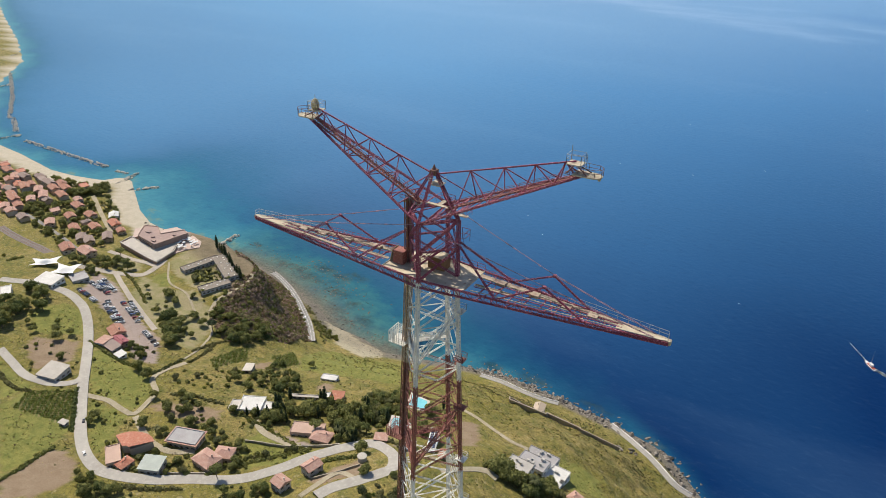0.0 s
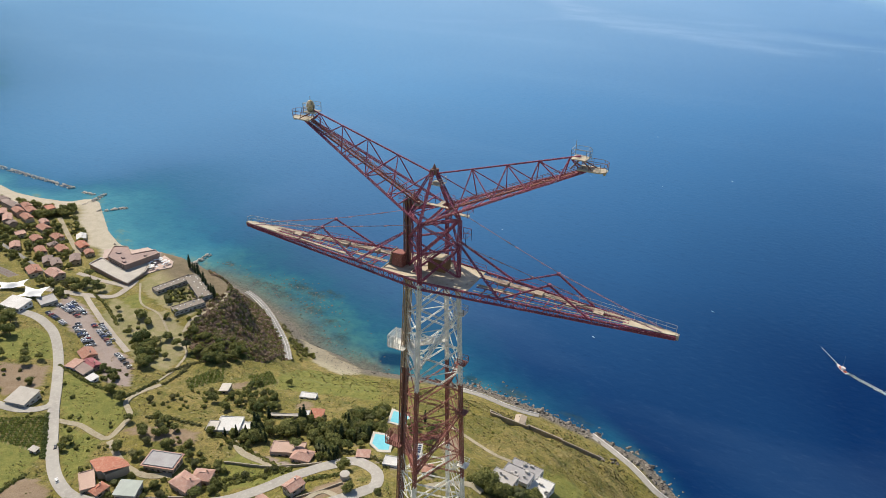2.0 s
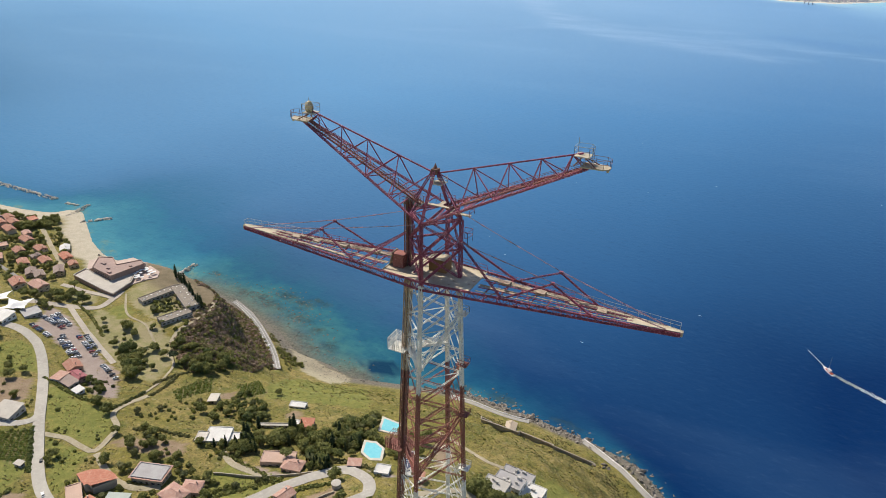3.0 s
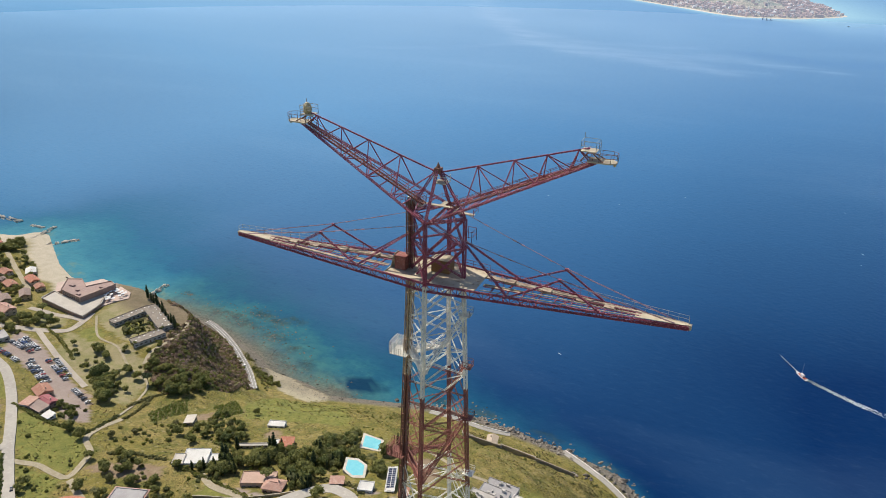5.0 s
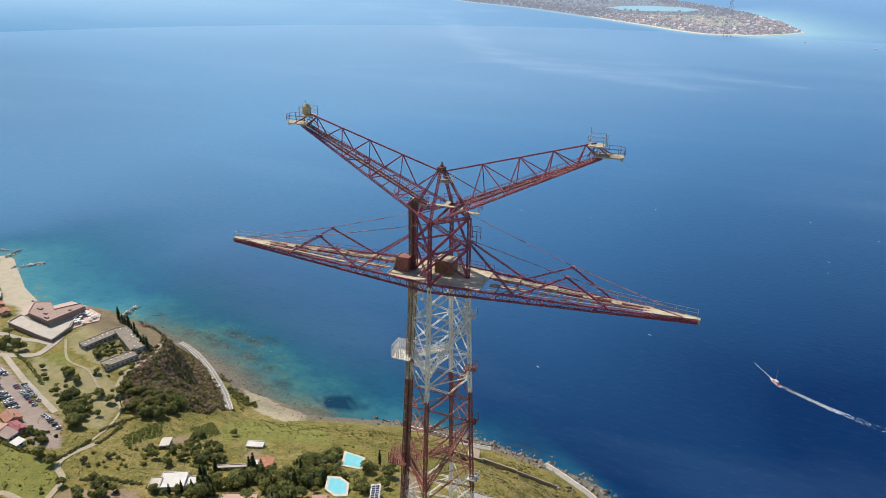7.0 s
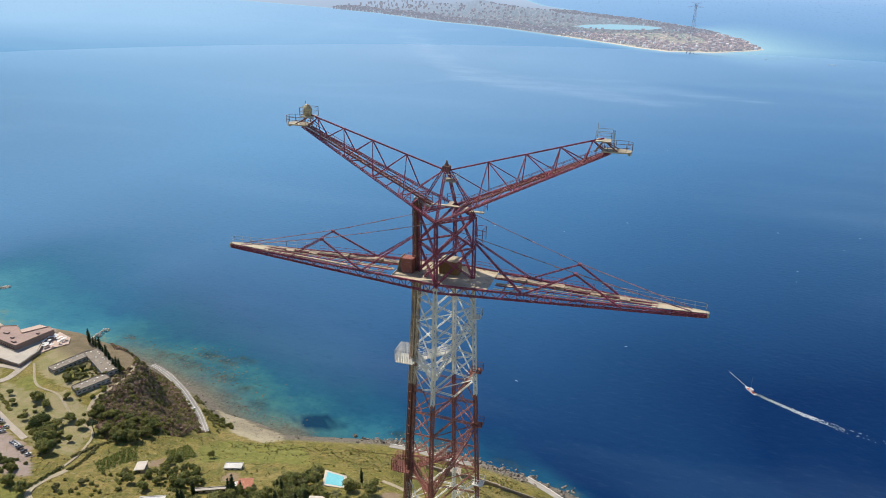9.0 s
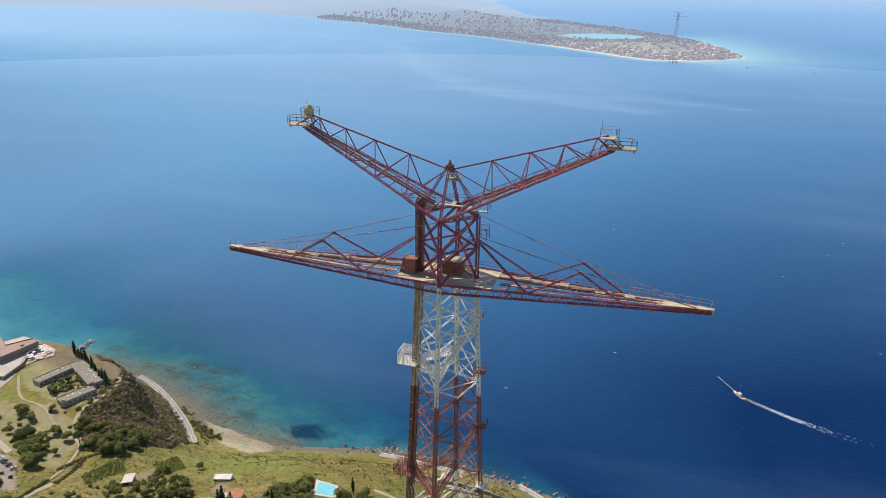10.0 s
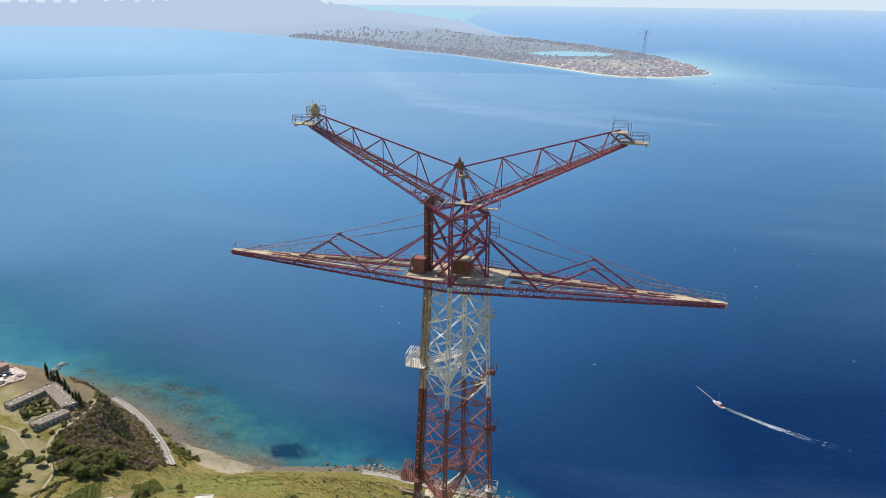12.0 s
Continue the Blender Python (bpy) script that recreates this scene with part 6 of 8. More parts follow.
castle_part("courtyard", lambda b: b.prism(yard_ring, 58, 75.5), PINKPAVE, label="pink paved courtyard terrace")
base = castle_part("bastion", lambda b: b.prism(base_ring, 58, 74.6), CASTLE_WALL, label="lower bastion of brown stone")
castle_part("bastion_terrace", lambda b: b.prism(shrink(base_ring, 0.94), 74.6, 74.9), CONCRETE, label="pale terrace of the bastion")
for p, q in zip(base_ring, base_ring[1:] + base_ring[:1]):
    castle_part("bastion_parapet", lambda b: b.beam((*p, 75.1), (*q, 75.1), 0.7, 0.9), CONCRETE)
for (x, y, w, d) in ((-487, 299, 3, 2), (-499, 304, 5, 2.5), (-473, 312, 2, 2), (-480, 294, 4, 2)):
    castle_part("roof_hatch", lambda b: b.box(x - w / 2, y - d / 2, 79.9, x + w / 2, y + d / 2, 81.0), CASTLE_TOP)
for k in range(9):
    f = (k + 0.5) / 9
    p = Vector((-500.0, 294.0, 0)).lerp(Vector((-475.5, 290.0, 0)), f)
    castle_part("window", lambda b: b.box(p.x - 0.5, p.y - 0.12, 76.6, p.x + 0.5, p.y + 0.05, 78.0), GLASS)
castle_part("terrace", lambda b: b.prism(ccw([(-456.9, 293.9), (-452.0, 308.0), (-446.0, 317.0), (-453.0, 326.0), (-470.3, 331.0), (-466.4, 316.1), (-463.8, 304.2)]), 66, 72.9), PINKPAVE, label="pink paved terrace beside the fort")
castle_part("side_terrace", lambda b: b.prism(ccw([(-516, 298), (-530, 312), (-520, 326), (-504, 319)]), 60, 72.5), PINKPAVE, label="pink paved terrace over the beach")
CLOTH = paint("white_canvas", (0.82, 0.81, 0.78), (0.75, 0.74, 0.71), (0.62, 0.6, 0.57), 0.3, 1.0, (0.6, 0.75), 0.8)


def parasol(b):
    n = 8
    ring = [(1.6 * math.cos(6.2832 * k / n), 1.6 * math.sin(6.2832 * k / n)) for k in range(n)]
    b.add([(0, 0, 2.9)] + [(x, y, 2.3) for x, y in ring] + [(0, 0, 2.8)] + [(x, y, 2.18) for x, y in ring], [(0, 1 + k, 1 + (k + 1) % n) for k in range(n)] + [(n + 1, n + 2 + (k + 1) % n, n + 2 + k) for k in range(n)] + [(1 + k, n + 2 + k, n + 2 + (k + 1) % n, 1 + (k + 1) % n) for k in range(n)])


PARASOL = mesh_of("canopy", parasol, mats=(CLOTH,))
POLE = mesh_of("pole", lambda b: (b.tube([(0, 0, -0.3), (0, 0, 2.85)], 0.05), b.box(-0.3, -0.3, -0.3, 0.3, 0.3, 0.08)), mats=(GALV,))
rng = random.Random(5)
for k in range(20):
    x, y = -461 + rng.uniform(-6, 8), 313 + rng.uniform(-9, 10)
    e = thing("parasol", "white canvas parasol on the hotel terrace", "parasol", (x, y, 73.15), rng.uniform(0, 3), "terrace parasols")
    part("canopy", PARASOL, None, e)
    part("pole", POLE, None, e)

# tensile roofs of the pavilion
def tent(x, y, z, w, d, rz):
    e = thing("tent_pavilion", "white tensile canvas pavilion roof on steel masts", "pavilion", (x, y, z), rz)
    b = Builder()
    n = 12
    idx = {}
    for i in range(n + 1):
        for j in range(n + 1):
            u, v = i / n * 2 - 1, j / n * 2 - 1
            pinch = 1 - 0.28 * (1 - u * u) * v * v if abs(v) >= abs(u) else 1 - 0.28 * (1 - v * v) * u * u
            hgt = 3.0 + 1.8 * abs(u * v) + 3.2 * math.exp(-3.5 * (u * u + v * v))
            idx[i, j] = len(b.v)
            b.v.append((u * w / 2 * pinch, v * d / 2 * pinch, hgt))
    for i in range(n):
        for j in range(n):
            b.f.append((idx[i, j], idx[i + 1, j], idx[i + 1, j + 1], idx[i, j + 1]))
            b.m.append(0)
    k = len(b.v)
    b.v += [(q[0], q[1], q[2] - 0.06) for q in b.v[:k]]
    b.f += [tuple(q + k for q in f[::-1]) for f in b.f[:n * n]]
    b.m += [0] * (n * n)
    part("canopy", b.mesh("canopy", (CLOTH,), True), None, e)
    for sx, sy in ((-1, -1), (1, -1), (1, 1), (-1, 1)):
        part("mast", mesh_of("mast", lambda q: q.tube([(sx * w / 2, sy * d / 2, -2), (sx * w / 2, sy * d / 2, 4.9)], 0.12), mats=(GALV,)), None, e)
    part("mast", mesh_of("mast", lambda q: q.tube([(0, 0, -2), (0, 0, 6.3)], 0.15), mats=(GALV,)), None, e)


tent(-491, 213, ground_z(-491, 213), 21, 17, 0.5)
tent(-517, 212, ground_z(-517, 212) - 0.5, 24, 13, 0.75)

# pools
TILE_BLUE = paint("pool_tiles", (0.24, 0.62, 0.68), (0.18, 0.56, 0.64), (0.34, 0.70, 0.73), 0.3, 1.5, rough=0.1, bumpy=0)
STONE = paint("pale_pool_paving", (0.62, 0.56, 0.47), (0.55, 0.49, 0.41), (0.45, 0.4, 0.33), 0.4, 1.5)


def pool(ring, label):
    ring = ccw(ring)
    cx, cy = sum(p[0] for p in ring) / len(ring), sum(p[1] for p in ring) / len(ring)
    z = max(ground_z(*p) for p in ring) + 0.25
    FOOTPRINTS.append((cx, cy, 9.5))
    e = thing("swimming_pool", label, "pool", (cx, cy, z))
    loc = [(x - cx, y - cy) for x, y in ring]
    part("surround", mesh_of("surround", lambda b: b.prism(shrink(loc, 1.14), -4, 0), mats=(STONE,)), None, e, "pale stone pool surround")
    part("pool_water", mesh_of("pool_water", lambda b: b.prism(shrink(loc, 0.88), -0.2, 0.03), mats=(TILE_BLUE,)), None, e, "bright turquoise pool water")


pool([(-158.0, 238.0), (-144.4, 237.3), (-140.6, 227.6), (-153.8, 226.0)], "rectangular turquoise swimming pool with pale edge")
pool([(-145.2, 192.0), (-148.7, 201.1), (-142, 203), (-135.4, 200.5), (-131.9, 191.7), (-138, 189)], "rounded turquoise swimming pool with pale edge")

# old walls on the slope above the shore
OLDSTONE = paint("old_stone_wall", (0.40, 0.34, 0.26), (0.33, 0.28, 0.21), (0.46, 0.40, 0.32), 0.3, 1.4)


HUTROOF = paint("pale_stone_slab_roof", (0.50, 0.40, 0.30), (0.44, 0.35, 0.26), (0.56, 0.47, 0.38), 0.3, 1.4)


def field_wall(name, pts, h, t, label, piece=6.0):
    e = thing(name, label, "wall", (*pts[0], ground_z(*pts[0])))
    for p, q in zip(pts[:-1], pts[1:]):
        n = max(1, round(math.hypot(q[0] - p[0], q[1] - p[1]) / piece))
        for k in range(n):
            a = [p[i] + (q[i] - p[i]) * k / n for i in (0, 1)]
            c = [p[i] + (q[i] - p[i]) * (k + 1) / n for i in (0, 1)]
            za, zc = ground_z(*a), ground_z(*c)
            b = Builder()
            for dz, hh, tt in ((0, h + 1.5, t), (h / 2 + 0.75, 0.16, t + 0.14)):
                b.beam((a[0] - pts[0][0], a[1] - pts[0][1], za - e.location.z + h / 2 - 0.75 + dz), (c[0] - pts[0][0], c[1] - pts[0][1], zc - e.location.z + h / 2 - 0.75 + dz), tt, hh)
            part("wall_panel", b.mesh("wall_panel", (OLDSTONE,)), None, e)


field_wall("stone_wall", [(-115, 305), (-88, 311), (-88, 314.5), (-63, 318), (-62, 314.5), (-35, 326)], 3.0, 0.8, "long old stone wall across the grassy slope", 60.0)
field_wall("stone_wall", [(-115, 305), (-121, 319), (-114, 322), (-109, 308)], 3.0, 0.6, "roofless stone enclosure on the slope")
house(-101, 331, 11.0, 8.0, 4.0, 1.75, "gable", OLDSTONE, HUTROOF, "small stone hut on the slope by the shore")
field_wall("garden_wall", [(-160, 163), (-185, 148), (-212, 138)], 1.6, 0.4, "plastered garden wall along the villa drive")
field_wall("garden_wall", [(-243, 87), (-226, 92), (-214, 100), (-205, 106)], 1.5, 0.35, "low plastered wall along the road")
field_wall("garden_wall", [(-153, 129), (-142, 141), (-136, 150)], 1.2, 0.3, "low wall beside the road bend")

tank = thing("water_tank", "round concrete water tank in the road bend", "tank", (-137.9, 154.8, ground_z(-137.9, 154.8)))
part("tank_wall", mesh_of("tank_wall", lambda b: b.tube([(0, 0, -3), (0, 0, 3.2)], 2.6, 18), mats=(CONCRETE,)), None, tank)
part("tank_lid", mesh_of("tank_lid", lambda b: b.tube([(0, 0, 3.2), (0, 0, 3.4), (0, 0, 3.55)], [2.8, 2.8, 0.6], 18), mats=(CONCRETE,)), None, tank)

# cars
def car_body(b):
    prof = [(-2.1, 0.35), (2.1, 0.35), (2.12, 0.7), (1.95, 0.86), (0.95, 0.98), (-1.75, 1.0), (-2.05, 0.9)]
    for y0, y1 in ((-0.85, 0.85),):
        n = len(prof)
        b.add([(x, y0, z) for x, z in prof] + [(x, y1, z) for x, z in prof], [tuple(range(n)), tuple(range(2 * n - 1, n - 1, -1))] + [(k, n + k, n + (k + 1) % n, (k + 1) % n) for k in range(n)])
    roof = [(0.95, 0.97, 0.8), (0.3, 1.43, 0.66), (-1.3, 1.45, 0.66), (-1.85, 0.99, 0.8)]
    b.add([(0.25, -0.6, 1.44), (-1.25, -0.6, 1.46), (-1.25, 0.6, 1.46), (0.25, 0.6, 1.44), (0.28, -0.64, 1.38), (-1.3, -0.64, 1.38), (-1.3, 0.64, 1.38), (0.28, 0.64, 1.38)], [(3, 2, 1, 0), (4, 5, 6, 7), (0, 1, 5, 4), (1, 2, 6, 5), (2, 3, 7, 6), (3, 0, 4, 7)])


def car_glass(b):
    b.add([(0.98, -0.78, 0.97), (-1.82, -0.78, 0.99), (-1.82, 0.78, 0.99), (0.98, 0.78, 0.97), (0.3, -0.64, 1.4), (-1.3, -0.64, 1.41), (-1.3, 0.64, 1.41), (0.3, 0.64, 1.4)],
          [(3, 2, 1, 0), (4, 5, 6, 7), (0, 1, 5, 4), (1, 2, 6, 5), (2, 3, 7, 6), (3, 0, 4, 7)])


RUBBER, _n, _l, _b = make_mat("tyre_rubber", 0.9)
_b.inputs["Base Color"].default_value = (0.02, 0.02, 0.02, 1)
CARGLASS = mesh_of("cabin_glass", car_glass, mats=(GLASS,))
WHEEL = mesh_of("wheel", lambda b: (b.tube([(0, -0.1, 0), (0, 0.1, 0)], 0.32, 12), b.tube([(0, -0.12, 0), (0, 0.12, 0)], 0.17, 8, 1)), mats=(RUBBER, GALV))
CAR_COLOURS = {"white": (0.75, 0.75, 0.74), "silver": (0.42, 0.43, 0.44), "dark_grey": (0.05, 0.052, 0.056), "black": (0.015, 0.015, 0.017), "red": (0.32, 0.03, 0.025), "blue": (0.04, 0.08, 0.2)}
car_kinds = {}
for cname, col in CAR_COLOURS.items():
    m, N, L, b = make_mat("car_paint_" + cname, 0.25)
    b.inputs["Base Color"].default_value = (*col, 1)
    b.inputs["Coat Weight"].default_value = 0.6
    car_kinds[cname] = mesh_of("body", car_body, mats=(m,))


def car(x, y, rz, colour, group="parked cars", label=""):
    e = thing("car", label or colour.replace("_", " ") + " hatchback parked in the car park", "car", (x, y, max(ground_z(x + a, y + c) for a in (-1.5, 1.5) for c in (-1.5, 1.5)) + 0.12), rz, group)
    part("body", car_kinds[colour], None, e)
    part("cabin_glass", CARGLASS, None, e)
    for wx, wy in ((1.3, 0.8), (1.3, -0.8), (-1.3, 0.8), (-1.3, -0.8)):
        part("wheel", WHEEL, None, e).matrix_local = Matrix.Translation((wx, wy, 0.32))


rng = random.Random(11)
for x0, y0, x1, y1 in ((-458, 201, -431, 197), (-464, 215, -436, 212), (-462, 226, -436, 218), (-427, 204, -388, 189), (-419, 211.5, -382, 198), (-370, 192.5, -346, 184.5), (-461, 221, -440, 215.5), (-424, 199.5, -392, 186.5), (-416, 216, -388, 204.5)):
    ln = math.hypot(x1 - x0, y1 - y0)
    a = math.atan2(y1 - y0, x1 - x0)
    for k in range(int(ln / 2.7)):
        if rng.random() < 0.74:
            f = (k + 0.5) / int(ln / 2.7)
            car(x0 + (x1 - x0) * f, y0 + (y1 - y0) * f, a + math.pi / 2 + rng.uniform(-0.06, 0.06), rng.choice(["white", "white", "white", "silver", "silver", "silver", "dark_grey", "dark_grey", "black", "black", "red", "blue"]))
car(-302.4, 96.2, 2.4, "black", "cars on the road", "black hatchback on the pale hill road")
car(-275.4, 77.7, 2.7, "white", "cars on the road", "white hatchback on the pale hill road")
car(-76.3, 195.4, 0.6, "dark_grey", "cars on the road", "dark grey car parked by a villa drive")
car(-348, 346, 2.35, "white", "cars on the road", "white car on the coast road")

# breakwaters, groynes and boulders
# the darkest noise spots put crevice shade into the rock colour
ROCK = paint("shore_rock", (0.36, 0.315, 0.26), (0.22, 0.19, 0.155), (0.08, 0.068, 0.055), 0.35, 0.9, (0.46, 0.58), 0.95, 0, 0.12, vary=0.25)
PALEROCK = paint("breakwater_rock", (0.62, 0.56, 0.47), (0.54, 0.48, 0.40), (0.38, 0.34, 0.28), 0.3, 1.0, (0.55, 0.7), 0.95, 0, 0.1)


def boulder_data(seed, fine=2):
    bm = bmesh.new()
    bmesh.ops.create_icosphere(bm, subdivisions=fine, radius=1.0)
    r = random.Random(seed)
    off = Vector((r.uniform(0, 50), r.uniform(0, 50), r.uniform(0, 50)))
    planes = [(Vector((r.uniform(-1, 1), r.uniform(-1, 1), r.uniform(-0.4, 1))).normalized(), r.uniform(0.3, 0.62)) for _ in range(14)]
    for v in bm.verts:
        n = v.co.normalized()
        v.co = n * (1 + 0.5 * noise.noise(n * 2.1 + off))
        for q, d in planes:
            over = v.co.dot(q) - d
            if over > 0:
                v.co -= q * over * 0.97
    vs, fs = [v.co.copy() for v in bm.verts], [[v.index for v in f.verts] for f in bm.faces]
    bm.free()
    return vs, fs


SHAPES = [boulder_data(40 + k) for k in range(7)]
STONES = [boulder_data(40 + k, 1) for k in range(7)]


def boulder_mesh(k, mat):
    me = bpy.data.meshes.new("boulder")
    me.from_pydata([tuple(v) for v in SHAPES[k][0]], [], SHAPES[k][1])
    me.materials.append(mat)
    return me


def add_boulder(b, x, y, z, s, r):
    k = r.randrange(7)
    m = Matrix.Translation((x, y, z)) @ Euler((r.uniform(-0.5, 0.5), r.uniform(-0.5, 0.5), r.uniform(0, 6.28))).to_matrix().to_4x4() @ Matrix.Diagonal((s * r.uniform(0.7, 1.3), s * r.uniform(0.7, 1.2), s * r.uniform(0.5, 0.9), 1))
    q = SHAPES[k] if s > 1.6 else STONES[k]
    b.add([m @ v for v in q[0]], q[1])


MOLES = [(-1065, 519, -863, 515, 9, 2.2), (-796, 478, -805, 521, 8, 2.2), (-840, 512, -817, 514, 5, 1.5), (-765, 475, -740, 504, 6, 1.8), (-542, 426, -545, 455, 7, 2.5), (-1315, 652, -1196, 573, 9, 2), (-1485, 752, -1315, 652, 8, 2), (-1190, 577, -1119, 537, 9, 2), (-1109, 500, -1097, 531, 7, 2), (-1402, 676, -1398, 703, 6, 2), (-1625, 840, -1632, 860, 6, 2)]
for x0, y0, x1, y1, w, h in MOLES:
    r = random.Random(int(x0))
    b = Builder()
    ln = math.hypot(x1 - x0, y1 - y0)
    for k in range(int(ln * w / 9) + 20):
        f, o = r.random(), r.uniform(-1, 1)
        nx, ny = -(y1 - y0) / ln, (x1 - x0) / ln
        add_boulder(b, x0 + (x1 - x0) * f + nx * o * w / 2, y0 + (y1 - y0) * f + ny * o * w / 2, h * 1.3 * (1 - o * o) - 0.7, r.uniform(1.5, 2.7), r)
    tagged(new("breakwater", b.mesh("breakwater", (PALEROCK,))), "breakwater of pale heaped boulders in the sea", "breakwater", kind="stuff")

BOULDERS = [boulder_mesh(k, ROCK) for k in range(7)]
rng = random.Random(3)
shore = smooth_line([c for c in COAST if -700 < c[0] < 130], 1.0)
shore = shore[(shore[:, 0] < 60)]


def boulder(x, y, z, s, label="weathered grey boulder on the shore", group="shore boulders"):
    ob = new("boulder", BOULDERS[rng.randrange(7)])
    ob.matrix_world = Matrix.Translation((x, y, z)) @ Euler((rng.uniform(-0.4, 0.4), rng.uniform(-0.4, 0.4), rng.uniform(0, 6.28))).to_matrix().to_4x4() @ Matrix.Diagonal((s * rng.uniform(0.8, 1.3), s * rng.uniform(0.7, 1.2), s * rng.uniform(0.55, 0.95), 1))
    tagged(ob, label, "boulder", group)


done = 0
while done < 230:
    px, py = shore[rng.randrange(len(shore))]
    if px < -200 and rng.random() < 0.75 or (px > -200 and float(ripple(px, py, 55, 1.1)) < 0 and rng.random() < 0.7) or -305 < px < -262:
        continue
    x, y = px + rng.gauss(-1.5, 4), py + rng.triangular(-13, 4, -3)
    s = 0.9 + 2.0 * rng.random() ** 3 + (0.9 if px > -120 and rng.random() < 0.3 else 0)
    boulder(x, y, max(ground_z(x, y), -0.6) + 0.1 * s, s)
    done += 1
for x, y, s in ((-100, 374, 3.4), (-97, 371, 2.6), (-28, 337, 2.9), (-24, 334, 2.5), (-27, 333, 2.2), (-205, 372, 2.8), (-45, 362, 2.6), (-41, 364, 2.2), (-33, 356, 2.7), (-12, 347, 2.8), (-8, 344, 2.3), (-130, 377, 2.6), (8, 335, 2.6), (-60, 368, 2.4), (-98, 372, 4.2), (-34, 330, 4.0), (-37, 333, 3.2), (-22, 352, 3.6), (-26, 355, 2.8), (-1, 340, 3.6), (3, 337, 2.9), (-35, 362, 2.6), (-132, 373, 3.0), (-120, 372, 2.8), (-145, 376, 3.0), (12, 330, 3.2), (18, 326, 2.8), (-16, 349, 2.6)):
    boulder(x, y, max(ground_z(x, y), 0) + 0.3 * s, s, "large weathered crag above the shore", "shore crags")
WETROCK = paint("wet_reef_rock", (0.10, 0.095, 0.075), (0.07, 0.068, 0.055), (0.16, 0.14, 0.11), 0.3, 1.0, (0.5, 0.66), 0.6, 0, 0.1)
b = Builder()
r = random.Random(14)
for k in range(5200):
    px, py = shore[r.randrange(len(shore))]
    if px < -185 or (float(ripple(px, py, 55, 1.1)) < 0.0 and r.random() < 0.6):
        continue
    x, y = px + r.gauss(-1.5, 4.0), py + r.triangular(-13, 11, -1)
    add_boulder(b, x, y, max(ground_z(x, y), -0.5), (0.6 + 3.6 * r.random() ** 4) * (0.6 if y > py + 5 else 1), r)
tagged(new("shore_rocks", b.mesh("shore_rocks", (ROCK,))), "band of jagged grey rocks along the waterline", "rocks", kind="stuff")
b = Builder()
r = random.Random(9)
for k in range(900):
    px, py = shore[r.randrange(len(shore))]
    x, y = px + r.gauss(0, 4.5), py + r.gauss(0, 4.5)
    add_boulder(b, x, y, max(ground_z(x, y), -0.35), r.uniform(0.3, 0.8), r)
for k in range(420):
    x, y = r.gauss(-284, 20), r.gauss(347, 7)
    if ground_z(x, y) > -0.5:
        add_boulder(b, x, y, max(ground_z(x, y), -0.35), 0.25 + 0.9 * r.random() ** 3, r)
tagged(new("shore_stones", b.mesh("shore_stones", (ROCK,))), "loose stones along the waterline", "stones", kind="stuff")
b = Builder()
for k in range(2200):
    cx, cy, sx, sy = r.choice(((-455, 448, 24, 8), (-400, 448, 22, 9), (-351, 424, 20, 9), (-388, 418, 26, 9), (-424, 436, 24, 8), (-252, 358, 14, 4), (-150, 386, 24, 5), (-340, 392, 26, 9), (-420, 423, 30, 6), (-290, 368, 18, 6), (-395, 405, 36, 5), (-404, 446, 9, 5), (-379, 438, 8, 5), (-368, 413, 12, 5), (-318, 373, 12, 5), (-505, 449, 7, 3), (-450, 424, 22, 6), (-345, 375, 20, 5)))
    add_boulder(b, r.gauss(cx, sx), r.gauss(cy, sy), -0.25, 0.4 + 1.9 * r.random() ** 3, r)
tagged(new("reef_rocks", b.mesh("reef_rocks", (WETROCK,))), "dark wet reef rocks awash in the shallows", "rocks", kind="stuff")

# boats
HULL = paint("white_hull_paint", (0.78, 0.77, 0.75), (0.7, 0.69, 0.67), (0.5, 0.45, 0.4), 0.5, 2.0, (0.62, 0.75), 0.4)
ORANGE = paint("red_orange_deck_paint", (0.48, 0.10, 0.05), (0.4, 0.08, 0.05), (0.3, 0.12, 0.09), 0.5, 2.0)
FOAM = paint("sea_foam", (0.70, 0.77, 0.80), (0.50, 0.62, 0.70), (0.8, 0.84, 0.86), 0.3, 0.8, (0.5, 0.6), 0.9)


